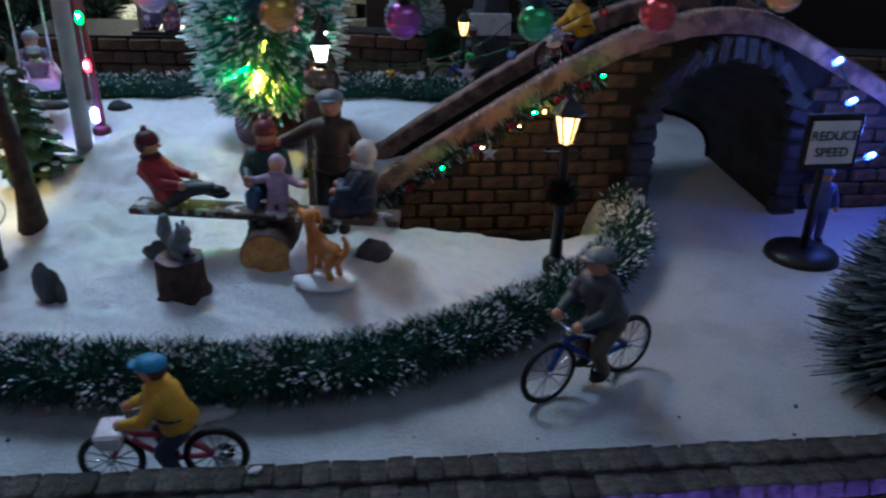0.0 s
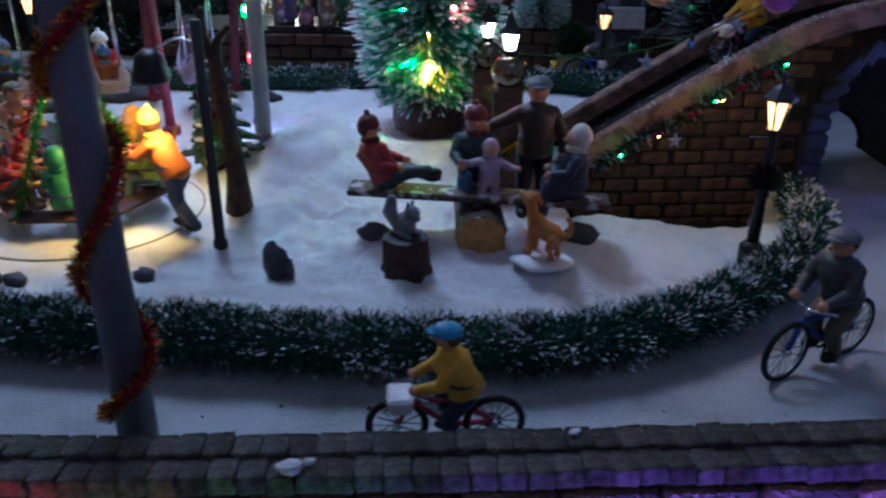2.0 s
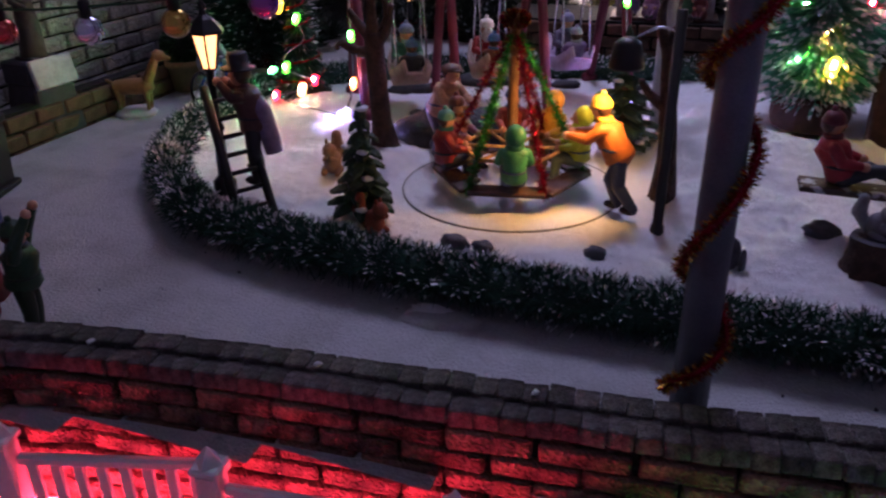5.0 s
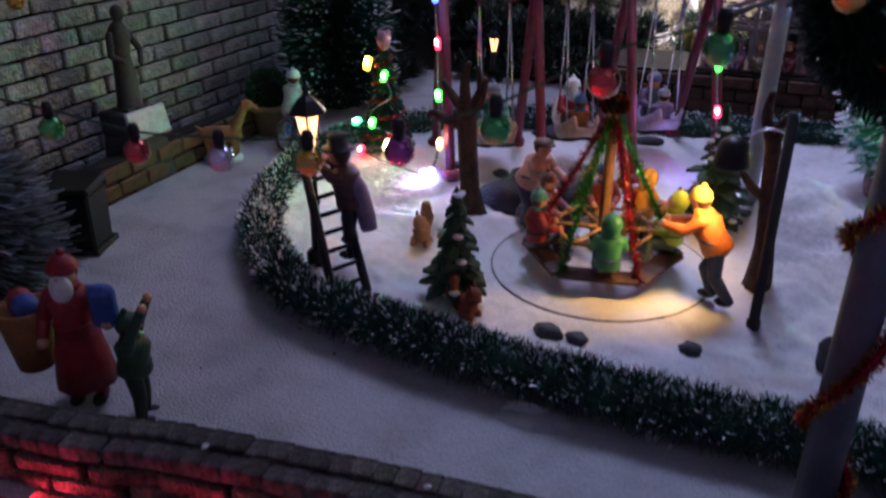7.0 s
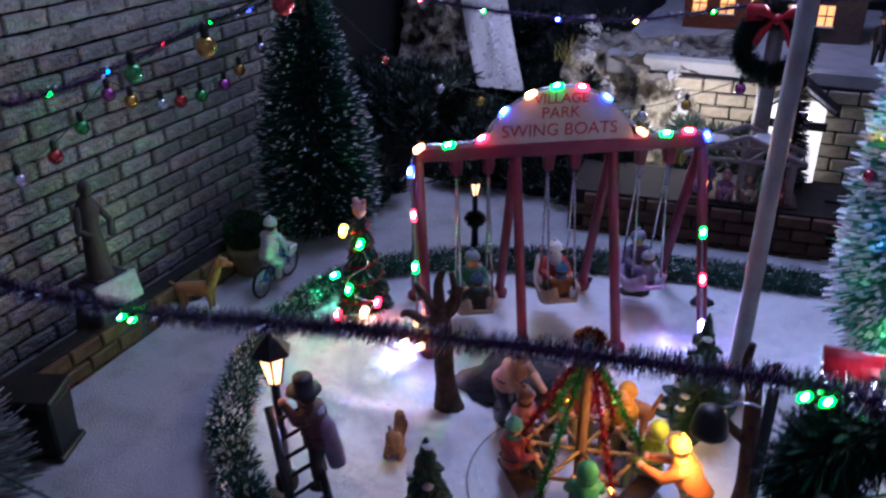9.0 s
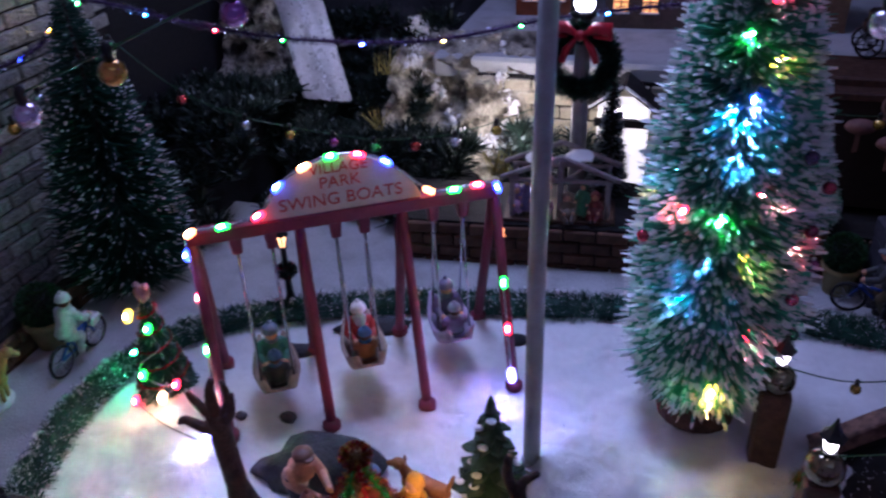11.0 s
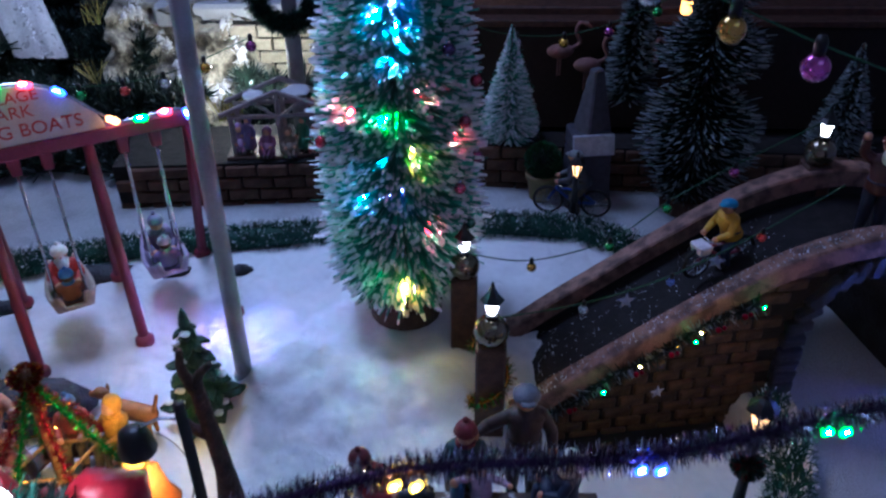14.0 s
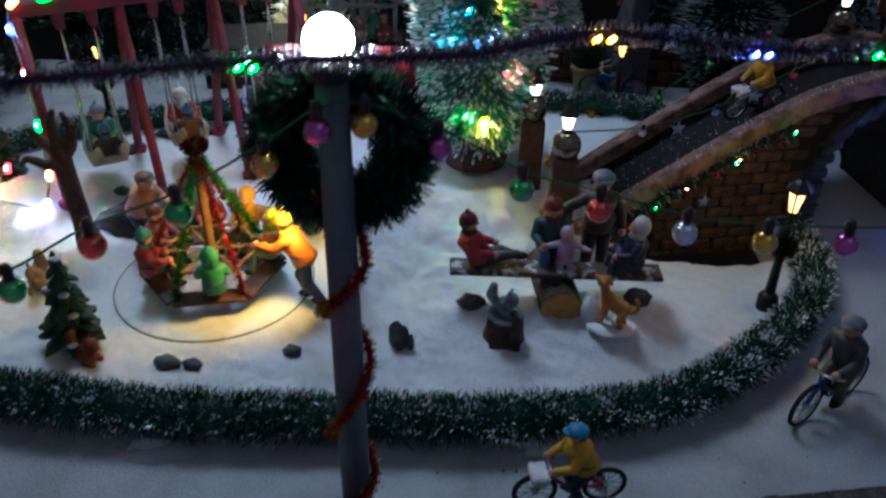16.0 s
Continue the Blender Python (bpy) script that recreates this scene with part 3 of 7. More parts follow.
def bridge():
    t = thing("bridge", label="humpbacked brick footbridge with timber rails over a tunnel", category="bridge")
    rng = random.Random(8)
    for off, name in ((0.0, "near_rail"), (WIDE, "far_rail")):
        s, n = Shape(), 48
        x0, x1 = -5.0, 34.5
        ring = []
        for i in range(n + 1):
            x = x0 + (x1 - x0) * i / n
            y, z = bridge_y(x, off), rail_z(x)
            z = max(z, 0.8)
            ring.append([(x, y - 0.74, z - 1.25), (x, y - 0.74, z - 0.14), (x, y - 0.62, z), (x, y + 0.62, z), (x, y + 0.74, z - 0.14), (x, y + 0.74, z - 1.25)])
        verts = [p for r in ring for p in r]
        faces = [(i * 6 + k, (i + 1) * 6 + k, (i + 1) * 6 + (k + 1) % 6, i * 6 + (k + 1) % 6) for i in range(n) for k in range(6)]
        part(name, s.add(verts, faces, RAIL, True), t, "weathered timber rail dusted with glitter")
    # deck and the walls that carry it, with the tunnel left open
    s, n = Shape(), 60
    for i in range(n):
        xa, xb = -5 + 39.5 * i / n, -5 + 39.5 * (i + 1) / n
        za, zb = max(rail_z(xa) - 1.9, -0.2), max(rail_z(xb) - 1.9, -0.2)
        s.add([(xa, bridge_y(xa, 0.3), za), (xb, bridge_y(xb, 0.3), zb), (xb, bridge_y(xb, WIDE - 0.3), zb), (xa, bridge_y(xa, WIDE - 0.3), za)], [(0, 1, 2, 3)], DECK)
    part("deck", s, t)

    def soffit(x, centre, half, spring, rise):
        u = (x - centre) / half
        return spring + rise * math.sqrt(1 - u * u) if abs(u) < 1 else -3.6
    for name, off, opening in (("near_wall", 0.3, (ARCH, HALF, SPRING, RISE)), ("far_wall", WIDE - 0.3, (FAR_ARCH, FAR_HALF, FAR_SPRING, FAR_RISE))):
        s, v, n = Shape(), [], 180
        for i in range(n + 1):
            x = -5 + 39.5 * i / n
            top = max(rail_z(x) - 0.6, -1.0)
            lo = min(soffit(x, *opening), top - 0.02)
            v += [(x, bridge_y(x, off - 0.25), lo), (x, bridge_y(x, off - 0.25), top), (x, bridge_y(x, off + 0.25), top), (x, bridge_y(x, off + 0.25), lo)]
        s.add(v, [(4 * i + k, 4 * i + 4 + k, 4 * i + 4 + (k + 1) % 4, 4 * i + (k + 1) % 4) for i in range(n) for k in range(4)], MORTAR, True)
        part(name, s, t, "dark mortar face")
    # vault of the tunnel
    s, n = Shape(), 22

    def ribs(centre, half, spring, rise):
        return [(centre - half, -2.0), (centre - half, -0.5)] + [(centre - half * math.cos(math.pi * k / n), spring + rise * math.sin(math.pi * k / n)) for k in range(n + 1)] + [(centre + half, -0.5), (centre + half, -2.0)]
    prof = ribs(ARCH, HALF, SPRING, RISE)
    v = [(x, bridge_y(x, 0.1), z) for x, z in prof] + [(x, bridge_y(x, WIDE - 0.1), z) for x, z in ribs(FAR_ARCH, FAR_HALF, FAR_SPRING, FAR_RISE)]
    m = len(prof)
    s.add(v, [(i, i + 1, m + i + 1, m + i) for i in range(m - 1)], ROCK)
    part("vault", s, t, "dark tunnel lining")
    # arch stones, rough and glinting
    def rough_stone(w, h, k):
        q = Shape().box((0, 0, 0), (w, 0.9, h), ARCHSTONE, bev=0.16)
        q.v = [tuple(Vector(p) + 0.14 * noise.noise_vector(Vector(p) * 1.6 + Vector((k * 3.1, 0, 0)))) for p in q.v]
        return q.data("arch_stone")
    stones = [rough_stone(1.5 + 0.1 * (k % 3), 0.86, k) for k in range(5)]
    for k in range(17):
        a = math.pi * (k + 0.5) / 17
        x, z = ARCH - (HALF + 0.62) * math.cos(a), SPRING + (RISE + 0.66) * math.sin(a)
        ob = part("arch_stone", stones[k % 5], t, at=(x, bridge_y(x, -0.1), z))
        ob.rotation_euler = (radians(rng.uniform(-8, 8)), -(a - math.pi) + radians(rng.uniform(-6, 6)), 0.18)
    for side in (ARCH - HALF - 0.65, ARCH + HALF + 0.65):
        for k in range(6):
            ob = part("arch_stone", stones[(k + 2) % 5], t, at=(side, bridge_y(side, -0.1), 3.0 - 0.86 * k), rz=10)
            ob.rotation_euler = (radians(rng.uniform(-6, 6)), radians(rng.uniform(-5, 5)), 0.18)
    meshes = [Shape().box((0, 0, 0), (w, 0.36, 0.74), BRICKB, bev=0.12).data("brick") for w in (1.75, 1.6, 1.9)]
    for row in range(15):
        z = -3.12 + 0.86 * row
        for col in range(22):
            x = -5 + 1.9 * col + 0.95 * (row % 2)
            if z + 0.4 > rail_z(x) - 0.7 or x > 33:
                continue
            if ((x - ARCH) / (HALF + 2.2)) ** 2 + (max(z - SPRING, 0) / (RISE + 1.7)) ** 2 < 1:
                continue
            ob = part("brick", rng.choice(meshes), t, at=(x + rng.uniform(-0.06, 0.06), bridge_y(x, 0.02 + rng.uniform(-0.06, 0.05)), z))
            ob.rotation_euler = (radians(rng.uniform(-3, 3)), radians(rng.uniform(-2, 2)), 0.18)
    return t


bridge()


def bridge_post(x, y, z0, ztop, glass):
    """Timber newel with a ball and a small lantern on it."""
    t = thing("bridge_post", (x, y, z0), label="brown timber bridge post with a ball and a small white lantern", category="post", group="bridge posts")
    h = ztop - z0
    part("newel", Shape().box((0, 0, h / 2), (1.7, 1.7, h), WOODD, bev=0.12), t)
    part("finial_ball", Shape().ball((0, 0, h + 0.75), 1.0, ball_mat("bronze ball", "5a523a")), t, "bronze-green ball")
    ln = part("lantern", Shape().box((0, 0, h + 1.85), (0.7, 0.7, 0.2), BLACK).lathe([(0.26, 1.95), (0.46, 2.85)], (0, 0, h), glass, 4, True), t, "lit white lantern")
    part("cap", Shape().lathe([(0.68, 2.85), (0.4, 3.15), (0.18, 3.55), (0.05, 4.0)], (0, 0, h), BLACK, 6, True), ln)
    return t


bridge_post(-6.2, 44.2, 0.0, 6.6, WHITEGLASS)
bridge_post(-7.8, 51.6, 0.0, 5.9, WHITEGLASS)
bridge_post(15.0, 57.2, 7.5, 11.3, WHITEGLASS)


def flecks(name, place, n, seed, label, size=0.12):
    """Loose glitter and modelled glints on a surface that place(u, v) gives."""
    g = np.random.default_rng(seed)
    a = np.array([place(u, v) for u, v in g.random((n, 2))])
    d = g.normal(size=(n, 3)) * [1, 1, 0.35]
    d *= size * g.uniform(0.5, 1.3, (n, 1)) / np.linalg.norm(d, axis=1, keepdims=True)
    solo(name, Shape().blades(a, a + d, size, GLITTER_GLINT, None, 0, 0.5, 1, g), label=label, category="glitter", kind="stuff")


def on_deck(u, v):
    x = -4.0 + 16 * u ** 1.7
    return x, bridge_y(x, 0.9 + 6.4 * v), max(rail_z(x) - 1.9, -0.2) + 0.06


def on_rail(u, v):
    x = -4.6 + 24 * u ** 1.2
    return x, bridge_y(x, -0.5 + v), rail_z(x) + 0.03


flecks("glitter", on_deck, 420, 81, "silver glitter and snow crumbs strewn on the bridge deck", 0.085)
# these flecks stand in for glints of light on the snow
flecks("glitter", lambda u, v: (-25 + 30 * u, 29 + 24 * v, park_z(-25 + 30 * u, 29 + 24 * v) + 0.03), 420, 84, "pale flecks that imitate glints on the park snow", 0.06)
gr = np.random.default_rng(88)
grit = Shape()
for k in range(90):
    x, y = gr.uniform(-50, 16), gr.uniform(18.5, 44)
    if not inside(x, y, HEDGE) and y > 20.5 + 0.16 * (x + 13):
        grit.ball((x, y, road_z(x, y) + 0.05), gr.uniform(0.04, 0.09), PEBBLE, 6, 4, rough=0.5, seed=k)
solo("grit", grit, label="dark specks of grit on the snow road", category="grit", kind="stuff")
flecks("glitter", on_rail, 520, 82, "silver glitter on the near bridge rail", 0.1)


def strand(name, pts, m1, m2, radius, per_cm, label, rng, core=IRON, width=0.09, frac=0.5):
    """A tinsel garland along a line."""
    t = thing(name, label=label, category="garland")
    part("wire", Shape().tube(pts, 0.12, core, 6), t)
    roots, ends = [], []
    for p, d in along(pts, 1.0 / per_cm):
        o = Vector(rng.normal(size=3))
        o = (o - d * o.dot(d)).normalized() + d * rng.normal(0, 0.25)
        roots.append(p), ends.append(p + o * radius * rng.uniform(0.6, 1.2))
    part("tinsel", Shape().blades(roots, ends, width, m1, m2, frac, 0.15, 1.0, rng), t, kind="stuff")
    return t


rng = np.random.default_rng(12)
pts = [(x, bridge_y(x, -0.9), rail_z(x) - 1.5 + 0.25 * math.sin(x * 1.3)) for x in np.arange(-3.5, 9.5, 0.5)]
strand("leaf_garland", pts, DARKN, FROSTG, 0.7, 60, "dark leafy garland with snow flecks along the bridge rail", rng, DARKN, 0.12, 0.3)
for x in (2.6, 4.6, 6.0):
    solo("led_bulb", led(Shape(), (x, bridge_y(x, -0.6), rail_z(x) - 2.1), "yellow", 0.055), label="tiny warm light under the bridge garland", category="light", group="bridge garland lights")
for k, x in enumerate((-1.5, 0.4, 2.2, 4.1, 5.4, 6.6, 8.0, 9.0)):
    c = (x, bridge_y(x, -1.6), rail_z(x) - 1.5)
    if k % 3 == 1:
        solo("led_bulb", led(Shape(), c, "green", 0.06), label="tiny green light in the bridge garland", category="light", group="bridge garland lights")
    else:
        solo("berry", Shape().ball(c, 0.19, TINRED, 8, 6).ball((c[0] + 0.3, c[1], c[2] + 0.15), 0.15, TINRED, 8, 6), label="red shiny berries in the bridge garland", category="berries", group="bridge garland berries")


# ---- lamps and poles ----
def street_lamp(x, y, z0, h, glass, label, arms=True, size=1.0, dressed=False):
    t = thing("street_lamp", (x, y, z0), label=label, category="street lamp", group="street lamps")
    k = size
    part("base", Shape().lathe([(0.85, 0), (0.85, 0.4), (0.6, 0.6), (0.62, 1.6), (0.35, 1.9)], (0, 0, 0), BLACK, 12), t)
    part("post", Shape().lathe([(0.32, 1.8), (0.26, h * 0.5), (0.36, h * 0.52), (0.24, h * 0.56), (0.22, h - 1.2 * k), (0.4, h - 1.05 * k)], (0, 0, 0), BLACK, 12), t)
    if arms:
        part("crossbar", Shape().tube([(-1.0, 0, h - 1.6 * k), (1.0, 0, h - 1.6 * k)], 0.09, BLACK, 6), t)
    ln = part("lantern", Shape().lathe([(0.36 * k, h - 1.0 * k), (0.72 * k, h + 0.75 * k)], (0, 0, 0), glass, 6, True), t, "glowing lantern glass")
    ln.visible_shadow = False
    fr = Shape()
    for i in range(6):
        a = math.pi * i / 3
        fr.tube([(0.37 * k * math.cos(a), 0.37 * k * math.sin(a), h - 1.0 * k), (0.74 * k * math.cos(a), 0.74 * k * math.sin(a), h + 0.78 * k)], 0.06, BLACK, 5)
    part("lantern_frame", fr, ln)
    part("lantern_roof", Shape().lathe([(1.02 * k, h + 0.72 * k), (0.98 * k, h + 0.86 * k), (0.5 * k, h + 1.4 * k), (0.2 * k, h + 1.62 * k), (0.16 * k, h + 1.85 * k), (0.24 * k, h + 2.0 * k), (0.03, h + 2.35 * k)], (0, 0, 0), BLACK, 6, True), ln)
    if dressed:
        r = np.random.default_rng(9)
        a, b = np.zeros((500, 3)), r.normal(size=(500, 3))
        b /= np.linalg.norm(b, axis=1, keepdims=True)
        b *= np.array([0.9, 0.9, 0.7])
        part("wreath", Shape().blades(a + [0, 0, h * 0.62], b + [0, 0, h * 0.62], 0.12, DARKN, TINRED, 0.15, 0.5, 1.2, r), t, "small dark wreath with red bow")
    return t


street_lamp(6.5, 37.8, -1.1, 8.5, WARMGLASS, "black street lamp glowing warm beside the bridge wall", size=0.8, dressed=True)
street_lamp(-41.9, 30.0, 0.4, 8.7, WARMGLASS, "black street lamp with warm light at the ladder", arms=False)
street_lamp(0.6, 64.8, 1.2, 5.7, WARMGLASS, "small black street lamp glowing amber by the back road", arms=False, size=0.62)
street_lamp(-42.6, 58.2, 0.6, 7.2, WARMGLASS, "small black street lamp with a wreath behind the swing boats", arms=False, size=0.62, dressed=True)


def wreath_pole(x, y, z0, ztop, r, wz, scale, bow=True, label="", side=-1, m=GREYPOLE):
    """Tall pole with a globe lamp and a wreath with a red bow."""
    t = thing("globe_lamp", (x, y, z0), label=label, category="lamp post", group="globe lamp posts")
    h = ztop - z0
    part("pole", Shape().tube([(0, 0, 0), (0, 0, h * 0.5), (0, 0, h - 0.8)], [r * 1.08, r, r * 0.9], m, 16), t)
    part("collar", Shape().lathe([(r * 1.3, h - 1.1), (r * 1.5, h - 0.8), (r, h - 0.5)], (0, 0, 0), BLACK, 14), t)
    part("globe", Shape().ball((0, 0, h), 0.68 * scale, GLOBE, 20, 14), t, "glowing white glass globe")
    g = np.random.default_rng(21)
    n = int((15000 if side > 0 else 9000) * scale)
    a = g.uniform(0, 2 * math.pi, n)
    R = (1.9 if side > 0 else 2.1) * scale
    c = np.stack([R * np.cos(a), np.full(n, 0.95 * side * scale), wz - z0 + R * np.sin(a)], 1)
    o = g.normal(size=(n, 3))
    o /= np.linalg.norm(o, axis=1, keepdims=True)
    w = part("wreath", Shape().blades(c, c + o * scale * g.uniform(0.6, 1.25 if side > 0 else 1.15, (n, 1)), 0.09, DARKN, GREENN, 0.3, 0.3, 1.0, g), t, "dark green tinsel wreath")
    if bow:
        s = Shape()
        zb = wz - z0 + R * 0.95
        RED = paint("red ribbon", "b32030", 0.35)
        for sx in (-1, 1):
            s.tube([(sx * 0.2, side * 1.7 * scale, zb), (sx * 1.0 * scale, side * 1.8 * scale, zb + 0.55 * scale), (sx * 1.9 * scale, side * 1.75 * scale, zb + 0.5 * scale), (sx * 2.0 * scale, side * 1.7 * scale, zb), (sx * 0.9 * scale, side * 1.7 * scale, zb - 0.1)], [0.15, 0.42 * scale, 0.5 * scale, 0.35 * scale, 0.12], RED, 8)
            s.tube([(sx * 0.2, side * 1.7 * scale, zb), (sx * 0.9 * scale, side * 1.9 * scale, zb - 1.0 * scale), (sx * 1.2 * scale, side * 1.9 * scale, zb - 1.8 * scale)], [0.15, 0.3 * scale, 0.25 * scale], RED, 6)
        s.ball((0, side * 1.8 * scale, zb), 0.38 * scale, RED, 10, 7)
        part("bow", s, w, "red ribbon bow")
    return t


wreath_pole(-16.8, 19.2, 1.0, 22.2, 0.57, 18.3, 1.12, True, "grey pole with a glowing globe, dark wreath and red bow", 1, FRONTPOLE)
wreath_pole(-23.3, 78.2, 0.3, 21.0, 0.72, 16.6, 1.18, True, "far grey pole with a glowing globe, wreath and red bow")
solo("grey_pole", Shape().tube([(0, 0, -0.6), (0.05, 0, 14), (0.35, 0, 34)], [0.5, 0.48, 0.46], GREYPOLE, 16).lathe([(0.66, -0.5), (0.6, 0.1), (0.5, 0.3)], (0, 0, 0), GREYPOLE, 14), (-21.2, 46.4, park_z(-21.2, 46.4)), label="tall plain grey metal pole standing in the snow", category="pole")

# tinsel wound round the front pole
def wound(z):
    return math.pi + 2 * math.pi * float(np.interp(z, (1.4, 1.8, 4.0, 6.15, 10.1, 12.3, 14.6, 17), (-0.08, 0, 0.5, 1, 1.5, 2, 2.5, 3)))


g = np.random.default_rng(31)
pts = [(-16.8 + 0.82 * math.cos(wound(z)), 19.2 + 0.82 * math.sin(wound(z)), z) for z in np.arange(1.4, 17.0, 0.2)]
strand("tinsel_garland", pts, TINRED, TINGOLD, 0.3, 260, "red and gold tinsel wound round the grey pole", g, TINRED, 0.05, 0.6)


def spot_post():
    t = thing("spotlight_post", (-19.5, 33.8, park_z(-19.5, 33.8) - 0.2), label="black post with a small arm and spotlight over the roundabout", category="spotlight")
    part("post", Shape().tube([(0, 0, 0), (0, 0, 0.5), (0, 0, 0.55), (0, 0, 10.9)], [0.36, 0.34, 0.26, 0.25], BLACK, 12), t)
    part("arm", Shape().tube(curve([(0, 0, 9.9), (-0.9, -0.1, 10.1), (-1.9, -0.2, 9.6)], 4), 0.07, STEELW, 6), t)
    part("head", Shape().lathe([(0.80, 0.0), (0.84, 0.12), (0.62, 1.15), (0.3, 1.4)], (-2.2, -0.2, 8.2), BLACK, 16), t, "black spotlight head")


spot_post()


# ---- trees ----
def brush_tree(x, y, z0, h, prof, n, needle, tip, frosted, label, width=0.09, length=1.0, droop=0.0, sag=0.0, seed=1, base=True, split=0.6, tipw=1.8, name="bottle_brush_tree", barrel=False):
    """A bottle-brush tree; prof gives the radius at each share of the height."""
    t = thing(name, (x, y, z0), label=label, category="tree")
    g = np.random.default_rng(seed)
    part("trunk", Shape().tube([(0, 0, 0), (0, 0, h)], [0.28, 0.08], BARK, 7), t)
    if base:
        part("base", Shape().lathe([(2.45, 0), (2.6, 0.8), (2.5, 2.2), (2.3, 2.3), (2.2, 2.0)] if barrel else [(2.2, 0), (2.3, 0.5), (2.0, 1.3), (1.9, 1.4)], (0, 0, 0), WOODD, 16, barrel), t, "round brown wooden tub" if barrel else "round brown wooden base")
    f = g.random(n * 3)
    hs, rs = [p[0] for p in prof], [p[1] for p in prof]
    r = np.interp(f, hs, rs)
    keep = g.random(n * 3) < r / max(rs)
    f, r = f[keep][:n], r[keep][:n]
    n = len(f)
    a = g.uniform(0, 2 * math.pi, n)
    q = r * g.uniform(0.82, 1.06, n) * length
    z = f * h
    out = np.stack([np.cos(a), np.sin(a), g.normal(0.12 - droop, 0.10, n) - sag * np.clip(1 - f / 0.3, 0, 1)], 1)
    out += g.normal(0, 0.05, (n, 3))
    start = np.stack([np.zeros(n), np.zeros(n), z], 1) + out * (q * 0.12)[:, None]
    end = np.stack([np.zeros(n), np.zeros(n), z], 1) + out * q[:, None]
    part("needles", Shape().blades(start, end, width, needle, tip, frosted, split, tipw, g), t, kind="stuff")
    return t


brush_tree(-11.9, 54.6, 0.9, 34.0, [(0, 0.0), (0.05, 0.1), (0.07, 2.4), (0.11, 4.0), (0.16, 5.0), (0.22, 5.2), (0.4, 5.1), (0.6, 4.4), (0.8, 3.0), (0.95, 1.2), (1, 0.3)], 11500, TEALN, FROST, 0.72, "tall snowy bottle-brush Christmas tree with coloured lights", 0.12, droop=0.0, sag=0.6, seed=2, split=0.88, tipw=2.2, length=0.98, name="christmas_tree", barrel=True)
brush_tree(-59.0, 61.0, 0.3, 25.5, [(0, 3.5), (0.06, 5.6), (0.3, 5.2), (0.6, 3.6), (0.9, 1.2), (1, 0.3)], 9000, GREENN, FROST, 0.22, "dark green bottle-brush tree with faint snow specks by the stone wall", 0.1, seed=3, split=0.9, tipw=1.5)
brush_tree(11.0, 70.6, 0.3, 24.0, [(0, 1.6), (0.1, 3.4), (0.2, 4.7), (0.34, 4.9), (0.41, 3.0), (0.47, 2.0), (0.53, 4.3), (0.6, 4.2), (0.67, 2.4), (0.71, 2.2), (0.76, 3.4), (0.84, 2.6), (0.93, 1.2), (1, 0.3)], 6200, DARKN, FROSTG, 0.6, "large dark bottle-brush tree with frosted tips behind the bridge", 0.09, seed=5, split=0.8, tipw=1.4)
brush_tree(-4.2, 75.9, 4.4, 10.2, [(0, 2.5), (0.1, 2.7), (0.5, 1.6), (0.9, 0.4), (1, 0.12)], 5200, TEALN, FROST, 0.55, "small frosted cone-shaped bottle-brush tree", 0.09, seed=6, base=False)
brush_tree(24.5, 75.0, 2.0, 11.4, [(0, 2.6), (0.1, 2.9), (0.5, 1.9), (0.9, 0.5), (1, 0.15)], 3500, DARKN, FROSTG, 0.7, "frosted cone-shaped bottle-brush tree beyond the bridge", 0.1, seed=7, base=False)
brush_tree(21.3, 31.0, -1.2, 11.5, [(0, 2.2), (0.1, 4.4), (0.35, 3.8), (0.7, 2.2), (1, 0.2)], 5500, DARKN, FROSTG, 0.5, "dark bristly tree with frosted tips beside the road", 0.1, seed=8)
brush_tree(-58.2, 21.2, 0.0, 13.0, [(0, 3.2), (0.15, 5.4), (0.5, 4.2), (0.8, 2.0), (1, 0.2)], 7500, DARKN, FROSTG, 0.55, "dark frosted bristle tree at the corner of the stone wall", 0.1, seed=9)
brush_tree(8.0, 86.0, 4.0, 16.6, [(0, 2.6), (0.2, 2.5), (0.6, 1.4), (1, 0.2)], 3600, DARKN, FROSTG, 0.45, "narrow dark bristle tree by the flamingos", 0.09, seed=10, base=False)
brush_tree(-20.5, 78.5, 1.0, 15.0, [(0, 2.0), (0.3, 1.9), (0.7, 1.0), (1, 0.15)], 3000, DARKN, FROSTG, 0.4, "narrow dark bristle tree beside the nativity stable", 0.09, seed=11, base=False)


